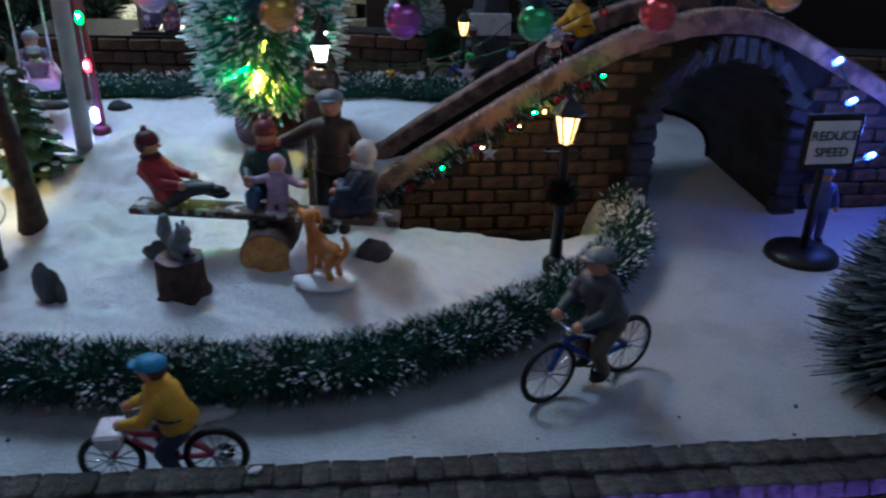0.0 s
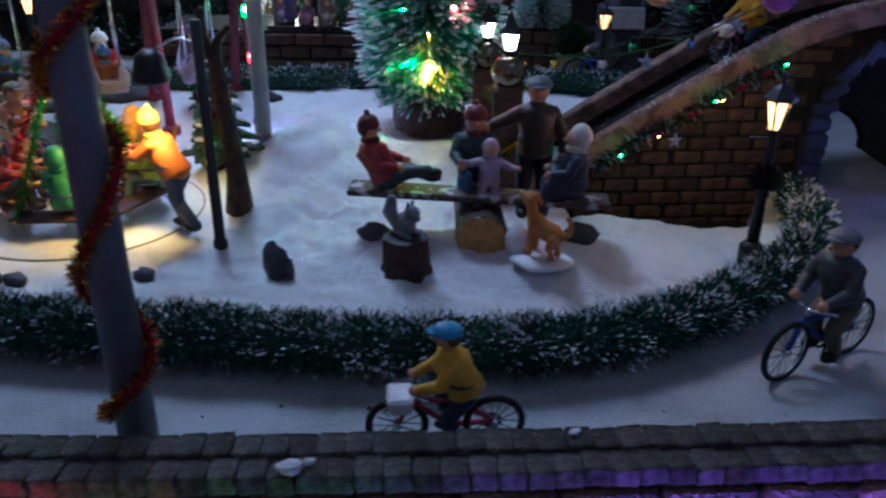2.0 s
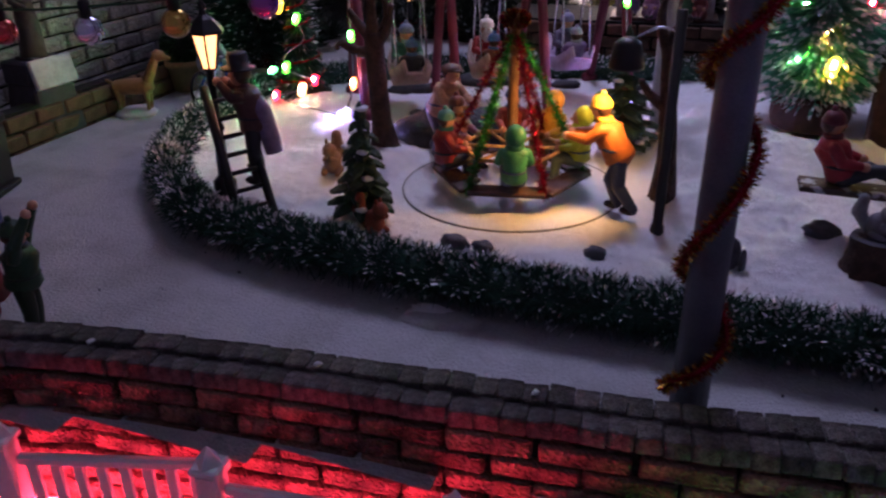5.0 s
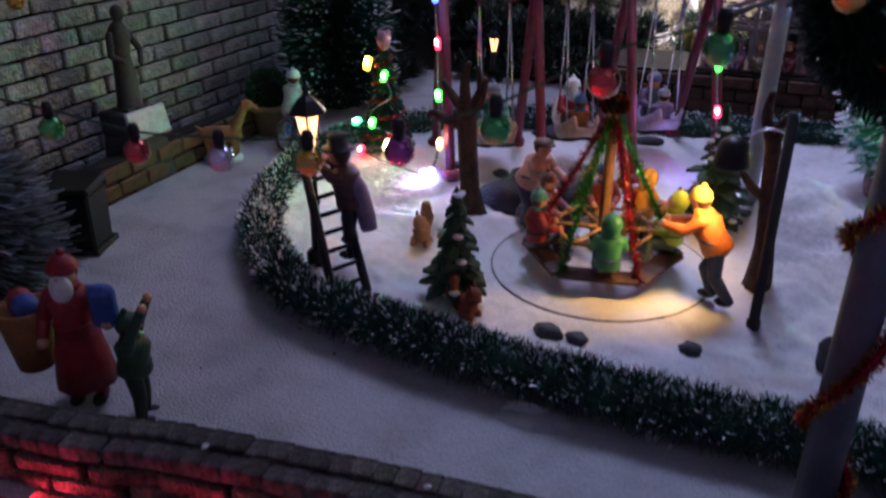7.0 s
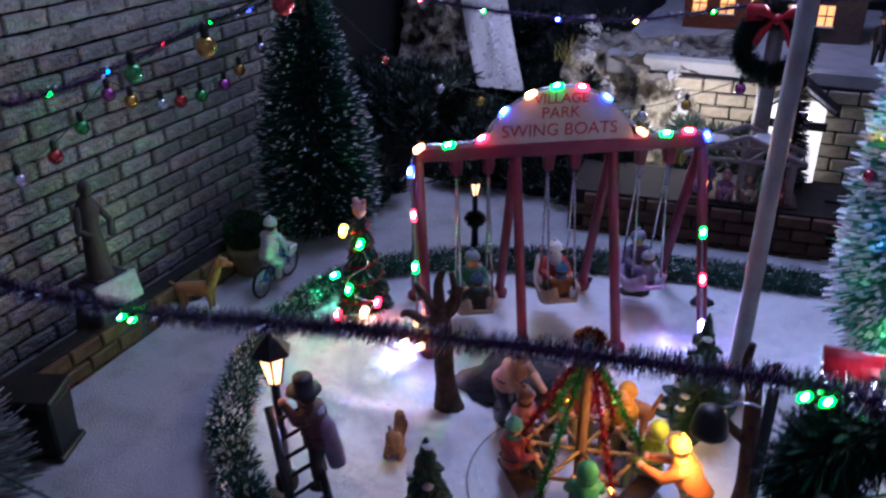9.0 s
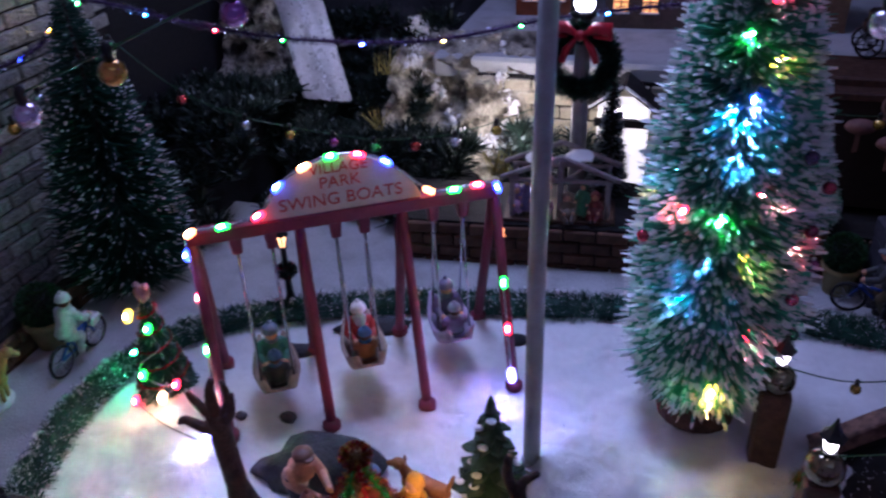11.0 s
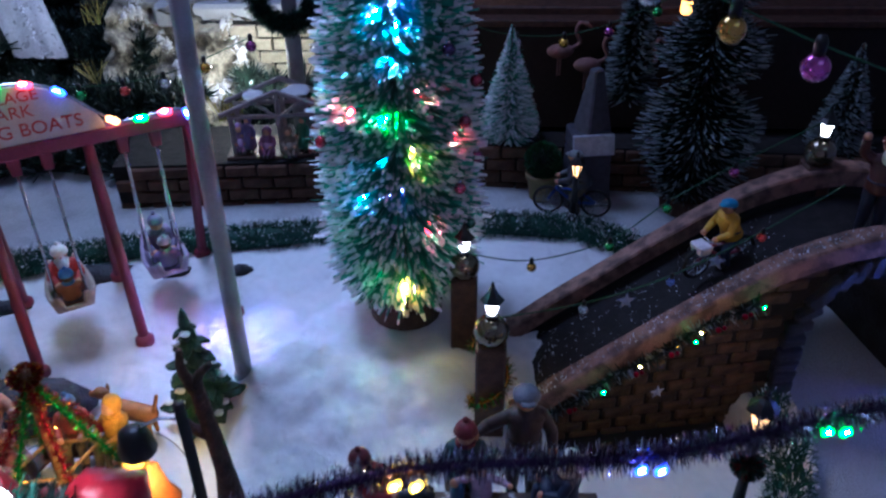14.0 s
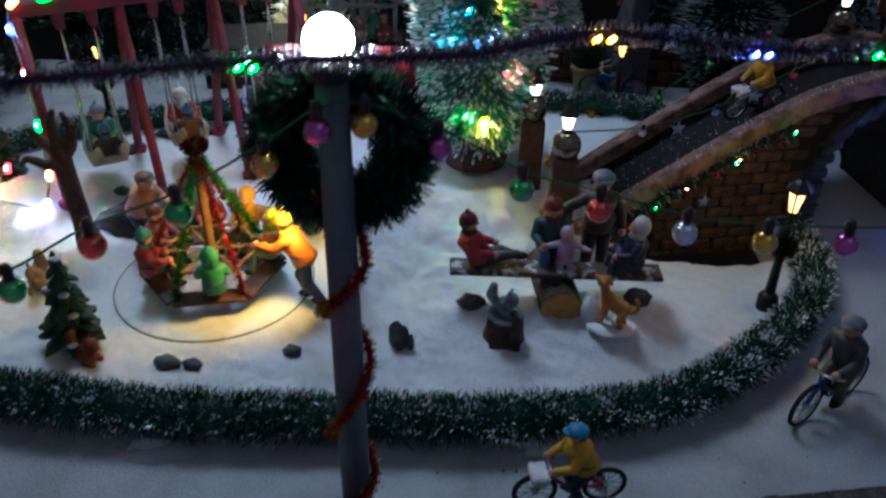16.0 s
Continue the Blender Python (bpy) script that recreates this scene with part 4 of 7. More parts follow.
def moulded_fir(x, y, z0, h, r, label, seed):
    """A resin fir of overlapping drooping boughs, some with snow."""
    t = thing("fir_tree", (x, y, z0), label=label, category="tree", group="moulded firs")
    g = random.Random(seed)
    part("trunk", Shape().tube([(0, 0, 0), (0, 0, h * 0.9)], [0.42, 0.12], BARK, 8), t)
    s, snow = Shape(), Shape()
    rows = 8
    for i in range(rows):
        f = i / (rows - 1)
        z, rr = h * (0.16 + 0.76 * f), r * (1 - f) ** 0.85 + 0.25
        n = max(5, int(9 - 4 * f))
        for k in range(n):
            a = 2 * math.pi * (k + 0.5 * (i % 2)) / n + g.uniform(-0.2, 0.2)
            q = rr * g.uniform(0.75, 1.2)
            d = (math.cos(a), math.sin(a))
            e = (-d[1], d[0])
            w = (0.30 * rr + 0.16) * g.uniform(0.8, 1.1)
            dz = 0.34 + 0.12 * g.random()
            spine = [(0.0, 0.1, z + 0.3), (0.5, w * 0.8, z + 0.14), (0.78, w * 0.75, z + 0.02), (1.05, 0.04, z - dz * 0.6)]
            top, low = [], []
            for u, hw, zz in spine:
                for sg in (-1, 1):
                    x0, y0 = d[0] * q * u + e[0] * hw * sg, d[1] * q * u + e[1] * hw * sg
                    top.append((x0, y0, zz - 0.12 * hw))
                    low.append((x0, y0, zz - 0.12 * hw - 0.16))
                top.append((d[0] * q * u, d[1] * q * u, zz + 0.14 * hw + 0.05))
            v = top + low
            faces = []
            for i3 in range(3):
                l0, r0, c0, l1, r1, c1 = 3 * i3, 3 * i3 + 1, 3 * i3 + 2, 3 * i3 + 3, 3 * i3 + 4, 3 * i3 + 5
                m0, m1 = 12 + 2 * i3, 12 + 2 * i3 + 2
                faces += [(l0, c0, c1, l1), (c0, r0, r1, c1), (m0, m1, m1 + 1, m0 + 1), (l0, l1, m1, m0), (r0, m0 + 1, m1 + 1, r1)]
            s.add(v, faces, FIRM, True)
            if g.random() < 0.3:
                snow.ball((q * 0.8 * d[0], q * 0.8 * d[1], z + 0.12), 0.26, SNOW, 8, 6, (1.2, 1.0, 0.45), rough=0.3, seed=k)
    s.tube([(0, 0, h * 0.86), (0, 0, h * 0.95), (0, 0, h)], [0.35, 0.2, 0.03], FIRM, 7)
    part("foliage", s, t)
    part("snow", snow, t, "small snow tufts")


moulded_fir(-33.8, 30.3, park_z(-33.8, 30.3) - 0.1, 6.2, 1.4, "small moulded dark green fir with snow tufts beside a squirrel", 3)
moulded_fir(-23.0, 43.7, park_z(-23, 43.7) - 0.1, 8.0, 2.0, "moulded dark green fir with snow tufts near the grey pole", 4)


def bare_tree(x, y, z0, pts, rad, limbs, label):
    t = thing("bare_tree", (x, y, z0), label=label, category="tree", group="bare trees")
    part("trunk", Shape().tube(curve(pts, 5), list(np.interp(np.linspace(0, 1, 5 * (len(pts) - 1) + 1), np.linspace(0, 1, len(rad)), rad)), BARK, 10), t)
    for l in limbs:
        part("limb", Shape().tube(curve(l[:-1], 4), list(np.linspace(l[-1], 0.16, 4 * (len(l) - 2) + 1)), BARK, 8), t)
    return t


bare_tree(-19.8, 37.3, park_z(-19.8, 37.3) - 0.2, [(0.1, 0, 0), (0.1, 0, 2.5), (-0.2, 0, 6), (-0.4, 0, 8.2)], [0.8, 0.5, 0.42, 0.36],
          [[(-0.2, 0, 5.0), (-1.0, -0.1, 5.6), (-1.6, -0.1, 6.4), 0.35], [(-0.35, 0, 7.6), (-0.2, 0, 8.8), (0.5, 0, 9.6), 0.32], [(-0.4, 0, 7.8), (-0.9, 0, 9.2), (-0.8, 0, 10.4), 0.34]],
          "brown bare forked tree trunk beside the spotlight post")
bare_tree(-37.2, 39.3, park_z(-37.2, 39.3) - 0.3, [(0.6, 0, 0), (0.4, 0, 2), (0.2, 0, 5), (0.1, 0, 7.2)], [1.05, 0.62, 0.6, 0.6],
          [[(0.1, 0, 6.0), (-0.9, 0, 6.0), (-1.9, -0.1, 6.4), (-2.3, -0.1, 6.1), 0.42], [(0.1, 0, 6.6), (-1.0, 0, 7.8), (-1.4, 0, 8.4), 0.36], [(0.1, 0, 6.8), (0, 0, 8.6), (0.3, 0, 9.6), 0.42], [(0.3, 0, 6.6), (1.0, 0, 7.4), (1.3, 0, 8.8), 0.38], [(0.2, 0, 6.8), (0.9, 0.2, 8.0), (0.7, 0.2, 9.4), 0.3]],
          "dark bare tree with stubby cut limbs beside the roundabout")


# ---- figurines ----
POSES = {
    "stand": ((0, 0, 3.2), (0, 0, 4.7), (0, -0.05, 5.85), ((-0.42, -0.1, 1.7), (0.42, -0.1, 1.7)), ((-0.45, 0, 0.25), (0.45, 0, 0.25)), ((-1.1, -0.5, 3.3), (1.1, -0.5, 3.3))),
    "push": ((0, 0.3, 3.1), (0, -0.6, 4.5), (0, -1.0, 5.6), ((-0.35, -0.3, 1.7), (0.35, 0.4, 1.6)), ((-0.35, 0.2, 0.25), (0.35, 1.3, 0.35)), ((-0.5, -2.4, 4.0), (0.5, -2.4, 4.0))),
    "sit": ((0, 0, 0.7), (0, 0.1, 2.2), (0, 0, 3.35), ((-0.5, -1.3, 0.8), (0.5, -1.3, 0.8)), ((-0.5, -1.5, -0.8), (0.5, -1.5, -0.8)), ((-0.7, -1.1, 1.5), (0.7, -1.1, 1.5))),
    "floor": ((0, 0, 0.6), (0, 0.1, 2.0), (0, 0, 3.1), ((-0.7, -1.0, 0.8), (0.7, -1.0, 0.8)), ((-0.3, -1.6, 0.3), (0.3, -1.6, 0.3)), ((-0.7, -1.2, 1.5), (0.7, -1.2, 1.5))),
    "lean": ((0, 0, 0.55), (0, 0.85, 1.9), (0, 1.35, 2.95), ((-0.4, -1.2, 0.95), (0.4, -1.2, 0.95)), ((-0.4, -2.5, 0.9), (0.4, -2.5, 0.9)), ((-1.1, 0.2, 0.9), (1.2, 1.5, 0.5))),
    "seesaw": ((0, 0, 0.6), (0, 0.75, 1.95), (0, 0.85, 3.1), ((-0.4, -1.15, 0.95), (0.4, -1.2, 0.85)), ((-0.4, -2.2, 1.0), (0.4, -2.1, 0.45)), ((-0.8, -0.6, 1.3), (0.85, -0.7, 1.25))),
    "cheer": ((0, 0, 0.7), (0, 0.05, 2.2), (0, 0, 3.3), ((-0.45, -0.5, 0.5), (0.45, -0.5, 0.5)), ((-0.4, -0.9, -0.6), (0.4, -0.9, -0.6)), ((-2.0, -0.3, 2.3), (2.0, -0.3, 2.0))),
    "recline": ((0, 0, 0.62), (0, 0.4, 2.1), (0, 0.5, 3.25), ((-0.42, -1.2, 1.15), (0.42, -1.25, 1.0)), ((-0.42, -2.3, 0.35), (0.42, -2.2, 0.2)), ((-0.75, -0.9, 1.35), (1.0, 0.9, 0.6))),
    "reach": ((0, 0, 3.0), (0, -0.1, 4.4), (0, -0.1, 5.45), ((-0.4, -0.1, 1.6), (0.4, -0.1, 1.6)), ((-0.45, 0, 0.25), (0.45, 0, 0.25)), ((-0.6, -0.9, 6.4), (0.6, -0.9, 6.4))),
    "climb": ((0, 0, 3.0), (0, -0.35, 4.5), (0, -0.6, 5.6), ((-0.4, -0.5, 1.9), (0.4, -0.1, 1.6)), ((-0.4, -0.2, 0.6), (0.4, 0.0, 0.1)), ((-0.6, -1.5, 5.0), (0.6, -1.4, 5.2))),
    "ride": ((0, 0, 3.0), (0, -0.7, 4.5), (0, -0.85, 5.6), ((-0.4, -1.0, 2.3), (0.4, -0.8, 1.8)), ((-0.4, -0.6, 0.9), (0.4, -0.3, 0.5)), ((-0.7, -2.0, 3.5), (0.7, -2.0, 3.5))),
}


def doll(x, y, z, rz, pose_name, coat, legs, hat, label, s=1.0, hat_kind="wool", skirt=False, hair="4a3020", cape=None, beard=False, group="figurines", grip_at=None):
    """A small painted figurine, one plain mesh, facing -y before it is turned."""
    pel, chest, head, knees, feet, arms = POSES[pose_name]
    arms = grip_at or arms
    C, L, H = paint("coat " + coat, coat), paint("trousers " + legs, legs), paint("hat " + hat, hat)
    B, HR = paint("boot leather", "1c1614"), paint("hair " + hair, hair)
    m = Shape()
    V = Vector
    pel, chest, head = V(pel), V(chest), V(head)
    mid = (pel + chest) / 2
    neck = chest + (head - chest) * 0.42
    m.tube([pel - (chest - pel).normalized() * 0.45, pel - (chest - pel).normalized() * 0.2, pel, mid, chest, neck, head - (head - chest) * 0.3], [0.3, 0.72, 0.86, 0.74, 0.86, 0.42, 0.26], C, 12)
    m.ball(chest + V((0, 0.02, 0.12)), 0.66, C, 12, 8, (1.5, 0.98, 0.72))
    m.ring(mid - (chest - pel).normalized() * 0.25, 0.74, 0.09, L, 14, 5)
    if skirt:
        low = pel + V((0, 0, -2.2)) if pel.z > 2 else (V(knees[0]) + V(knees[1])) / 2
        m.tube([mid, pel, (pel + low) / 2, low], [0.7, 0.85, 1.05, 1.2], C, 12)
    for i, sx in enumerate((-1, 1)):
        hip = pel + V((sx * 0.38, 0, -0.15))
        k, f = V(knees[i]), V(feet[i])
        m.limb(hip, 0.46, k, 0.36, L, 9)
        m.limb(k, 0.36, f + V((0, 0, 0.1)), 0.28, L, 9)
        m.ball(f + V((0, -0.25, 0)), 0.34, B, 10, 6, (0.85, 1.5, 0.72))
        sh = chest + V((sx * 0.72, 0, 0.15))
        hnd = V(arms[i])
        el = (sh + hnd) / 2 + V((sx * 0.25, 0.2, -0.25))
        m.limb(sh, 0.33, el, 0.3, C, 9)
        m.limb(el, 0.3, hnd, 0.22, C, 9)
        m.ball(hnd + (hnd - el).normalized() * 0.25, 0.24, SKIN, 8, 6)
    m.ball(head, 0.52, SKIN, 14, 10, (0.9, 0.98, 1.08))
    m.ball(head + V((0, -0.56, -0.05)), 0.1, SKIN, 6, 5)
    m.ball(head + V((0, 0.14, 0.06)), 0.54, HR, 12, 8, (0.96, 0.9, 1.0))
    if beard:
        m.ball(head + V((0, -0.4, -0.5)), 0.5, paint("white beard", "d9d5cf"), 10, 7, (0.9, 0.7, 1.3))
    if hat_kind == "wool":
        m.ball(head + V((0, 0.03, 0.2)), 0.58, H, 12, 8, (1, 1, 0.95), lo=-0.1).ball(head + V((0, 0.1, 0.8)), 0.17, H, 8, 6)
        m.ring(head + V((0, 0.03, 0.16)), 0.5, 0.11, H, 14, 6)
    elif hat_kind == "cap":
        m.ball(head + V((0, 0, 0.24)), 0.62, H, 12, 8, (1, 1.08, 0.6), lo=-0.1).ball(head + V((0, -0.6, 0.26)), 0.36, H, 8, 5, (1.1, 0.8, 0.22))
    elif hat_kind == "hood":
        m.ball(head + V((0, 0.27, 0.12)), 0.7, H, 12, 9, (0.95, 0.88, 1.05)).tube([head + V((0, 0.1, -0.3)), neck], [0.5, 0.62], H, 10)
    elif hat_kind == "top":
        m.lathe([(0.9, 0.35), (0.88, 0.42), (0.55, 0.45), (0.52, 1.1), (0.5, 1.15)], tuple(head), H, 14)
    if hat_kind == "wool":
        m.ring(neck + V((0, 0, 0.08)), 0.36, 0.17, H, 12, 6)
    if cape:
        K = paint("cape " + cape, cape)
        m.tube([chest + V((0, 0.25, 0.3)), mid + V((0, 0.55, 0)), pel + V((0, 0.75, -0.6)), pel + V((0, 0.9, -1.4))], [0.42, 0.55, 0.5, 0.45], K, 10)
    for i, q in enumerate(m.v):
        m.v[i] = (q[0] * s, q[1] * s, q[2] * s)
    return solo("figurine", m, (x, y, z), rz, label, "figurine", group)


# ---- bicycles ----
def bicycle(x, y, z, rz, colour, label, s=1.0, trainers=False, basket=None):
    """Heads along +x before it is turned."""
    t = thing("bicycle", (x, y, z), rz, label, "bicycle", "bicycles")
    F = paint("bike paint " + colour, colour, 0.35)
    R = 1.32 * s
    upright = Euler((radians(90), 0, 0)).to_matrix()
    wb = 2.1 * s
    for wx in (-wb, wb):
        w = part("wheel", Shape().ring((0, 0, 0), R - 0.16, 0.07, STEELW, 30, 6, upright), t, at=(wx, 0, R))
        part("tyre", Shape().ring((0, 0, 0), R - 0.09, 0.13, RUBBER, 32, 8, upright), w)
        sp = Shape().tube([(0, -0.18, 0), (0, 0.18, 0)], 0.12, STEELW, 8)
        for k in range(14):
            a = 2 * math.pi * k / 14
            sp.tube([(0, 0.06 * (-1) ** k, 0), ((R - 0.16) * math.cos(a), 0, (R - 0.16) * math.sin(a))], 0.028, STEELW, 4, False)
        part("spokes", sp, w)
    bb, seat, head = (-0.15 * s, 0, R * 0.95), (-0.85 * s, 0, R * 2.05), (1.35 * s, 0, R * 2.05)
    fr = Shape()
    for a, b in ((bb, seat), (bb, (1.42 * s, 0, R * 1.85)), ((-0.7 * s, 0, R * 1.8), (1.38 * s, 0, R * 1.98)), (bb, (-wb, 0, R)), ((-0.7 * s, 0, R * 1.8), (-wb, 0, R)), (head, (wb, 0, R))):
        fr.tube([a, b], 0.13 * s, F, 7)
    part("frame", fr, t)
    part("saddle", Shape().ball((-0.9 * s, 0, R * 2.15), 0.5 * s, BLACK, 10, 6, (1.2, 0.7, 0.35)), t)
    hb = Shape().tube(curve([(0.8 * s, -0.95 * s, R * 2.35), (1.3 * s, -0.6 * s, R * 2.42), (1.28 * s, 0, R * 2.3), (1.3 * s, 0.6 * s, R * 2.42), (0.8 * s, 0.95 * s, R * 2.35)], 4), 0.09 * s, STEELW, 6).tube([head, (1.28 * s, 0, R * 2.3)], 0.1 * s, STEELW, 6)
    part("handlebar", hb, t)
    cr = Shape().ring(bb, 0.38 * s, 0.06, IRON, 14, 5, upright)
    for sy, dz in ((-1, 0.45), (1, -0.45)):
        cr.tube([(bb[0], sy * 0.25, bb[2]), (bb[0] + 0.2, sy * 0.28, bb[2] + dz * s)], 0.06, IRON, 5)
        cr.box((bb[0] + 0.2, sy * 0.5, bb[2] + dz * s), (0.35, 0.4, 0.12), RUBBER)
    part("pedals", cr, t)
    if trainers:
        for sy in (-1, 1):
            part("training_wheel", Shape().ring((-wb * 1.05, sy * 0.95, 0.36), 0.24, 0.12, RUBBER, 16, 6, upright).tube([(-wb, sy * 0.1, R), (-wb * 1.05, sy * 0.9, 0.4)], 0.06, STEELW, 5), t)
    if basket:
        m = paint("basket " + basket, basket)
        b = Shape().box((1.95 * s, 0, R * 1.95), (0.95 * s, 1.25 * s, 0.85 * s), m, bev=0.1, taper=1.2)
        part("basket", b, t, "white front basket")
    return t


def cyclist(x, y, z, rz, bike, coat, legs, hat, label, s=1.0, trainers=False, basket=None, hat_kind="cap", bike_label=""):
    bicycle(x, y, z, rz, bike, bike_label, s, trainers, basket)
    c, sn = math.cos(radians(rz)), math.sin(radians(rz))
    doll(x - 0.85 * s * c, y - 0.85 * s * sn, z + 0.05, rz + 90, "ride", coat, legs, hat, label, s, hat_kind)


cyclist(7.4, 29.6, road_z(7, 29) + 0.02, 216, "24408c", "3f4347", "57503f", "6d7074", "painted cyclist figurine in a grey jacket and flat cap", 1.0, bike_label="blue miniature bicycle on the snow road")
cyclist(-7.3, 22.2, road_z(-6, 22) + 0.02, 190, "a34158", "c79a2c", "27304a", "2f7fa6", "painted child cyclist figurine in yellow with blue helmet", 0.8, True, "d9d3d6", "cap", "pink miniature bicycle with white basket and training wheels")
cyclist(-56.6, 50.2, road_z(-56, 50) + 0.02, 92, "2d5aa8", "b9bcc0", "b9bcc0", "b9bcc0", "pale painted cyclist figurine riding along the stone wall", 0.95, False, "d9d3d6", "wool", "blue miniature bicycle on the snow road")
cyclist(7.8, 51.3, rail_z(7.8) - 1.95, 207, "a34158", "c79a2c", "27304a", "2f7fa6", "painted child cyclist figurine in yellow on the bridge deck", 0.8, True, "d9d3d6", "cap", "pink miniature bicycle with white basket on the bridge")
cyclist(1.0, 69.0, 0.45, 170, "24408c", "3f4347", "57503f", "6d7074", "painted cyclist figurine in grey on the back road", 0.95, bike_label="blue miniature bicycle on the back road")


# ---- seesaw ----
def pz(x, y):
    return park_z(x, y)


def log_and_seesaw():
    t = thing("log", (-6.85, 33.8, 1.9), 0, "thick sawn log that carries the seesaw plank", "log")
    s, g = Shape(), random.Random(2)
    ringv, n = [], 16
    for j, y in enumerate((0, 1.5, 3.2, 5.0)):
        for k in range(n):
            a = 2 * math.pi * k / n
            r = 1.22 * (1 + 0.05 * noise.noise(Vector((math.cos(a) * 3, math.sin(a) * 3, y))))
            ringv.append((r * math.cos(a) - 0.12 * y, y, r * math.sin(a) * 0.92))
    s.add(ringv, [(j * n + k, (j + 1) * n + k, (j + 1) * n + (k + 1) % n, j * n + (k + 1) % n) for j in range(3) for k in range(n)], BARK)
    part("bark", s, t)
    part("cut_face", Shape().add([(p[0] * 0.97, -0.04, p[2] * 0.97) for p in ringv[:n]], [tuple(range(n))], WOODL, True), t, "pale sawn end grain")
    t = thing("seesaw", (-7.2, 35.6, 3.38), 0, "dark seesaw plank dusted with snow, resting level on a log", "seesaw")
    ob = part("plank", Shape().box((0, 0, 0), (12.4, 1.5, 0.32), PLANK, bev=0.06), t)
    ob.rotation_euler = (0, radians(1.2), radians(2))
    ob = part("pivot", Shape().tube([(0, -1.0, -0.35), (0, 1.0, -0.35)], 0.28, IRON, 10), t)


log_and_seesaw()
doll(-11.6, 35.5, 3.62, 92, "seesaw", "9c2630", "2f3338", "5a1a24", "painted figurine in a red coat leaning back on the seesaw", 0.92)
doll(-2.8, 35.8, 3.42, -88, "sit", "262d40", "39405a", "c9c4ba", "painted figurine in a dark blue dress on the seesaw", 0.86, "hood", True)
doll(-7.5, 37.2, 3.25, 5, "sit", "1f3a3a", "3f5a7a", "6a1f2a", "painted figurine in red hat and pale shawl behind the log", 1.0, cape="b8a68f")
doll(-6.7, 35.9, 3.5, 0, "cheer", "b49ab0", "a48aa0", "b49ab0", "small painted child figurine in pale lilac on the seesaw plank", 0.62, "hood")
doll(-4.6, 38.4, 1.3, 5, "stand", "3a2a22", "221e20", "60656c", "painted figurine of a standing adult in a dark coat and cap", 1.12, "cap", grip_at=((-2.1, -0.4, 4.3), (1.25, -0.3, 3.2)))


def stump():
    t = thing("tree_stump", (-10.2, 32.2, pz(-10.2, 32.2) - 0.2), 0, "dark brown tree stump with a carved squirrel on it", "tree stump")
    s, n, v = Shape(), 14, []
    for j, (r, z) in enumerate(((1.22, 0), (1.1, 0.4), (1.03, 1.2), (1.02, 1.75))):
        for k in range(n):
            a = 2 * math.pi * k / n
            q = r * (1 + (0.16 if j == 0 else 0.05) * math.sin(5 * a + j))
            v.append((q * math.cos(a), q * math.sin(a), z))
    s.add(v, [(j * n + k, j * n + (k + 1) % n, (j + 1) * n + (k + 1) % n, (j + 1) * n + k) for j in range(3) for k in range(n)], BARK)
    part("bark", s, t)
    part("top", Shape().add([(p[0] * 0.98, p[1] * 0.98, 1.77) for p in v[-n:]], [tuple(range(n))], PEBBLE, True), t, "grey worn top")


stump()


def squirrel(x, y, z, rz, h, s=1.0, label="", name="squirrel_figurine"):
    F = paint("fur " + h, h, 0.7)
    m = Shape()
    m.ball((0, 0, 0.55), 0.5, F, 10, 8, (0.8, 1.0, 1.1)).ball((0, -0.35, 1.15), 0.34, F, 10, 7, (0.9, 1.1, 1)).ball((0.14, -0.25, 1.5), 0.1, F, 6, 5, (0.7, 0.7, 1.6)).ball((-0.14, -0.25, 1.5), 0.1, F, 6, 5, (0.7, 0.7, 1.6))
    m.limb((0, 0.4, 0.25), 0.2, (0, 0.85, 0.9), 0.32, F, 8).limb((0, 0.85, 0.9), 0.32, (0, 0.75, 1.5), 0.22, F, 8)
    m.limb((0.25, -0.3, 0.7), 0.12, (0.1, -0.6, 0.9), 0.1, F, 6).limb((-0.25, -0.3, 0.7), 0.12, (-0.1, -0.6, 0.9), 0.1, F, 6).limb((0.3, 0, 0.2), 0.2, (0.3, -0.4, 0.1), 0.14, F, 6).limb((-0.3, 0, 0.2), 0.2, (-0.3, -0.4, 0.1), 0.14, F, 6)
    m.v = [(a * s, b * s, c * s) for a, b, c in m.v]
    solo(name, m, (x, y, z), rz, label, "figurine", "animal figurines")


squirrel(-10.2, 32.3, pz(-10.2, 32.2) + 1.55, 60, "73767c", 1.05, "grey painted squirrel figurine on a stump")
squirrel(-32.6, 28.9, pz(-32.6, 28.9) - 0.05, 75, "7a3a22", 1.15, "russet painted squirrel figurine beside the fir")
squirrel(-37.8, 34.6, pz(-37.8, 34.6) - 0.05, 10, "8c6a4e", 1.3, "brown painted rabbit figurine at the bare tree", "rabbit_figurine")


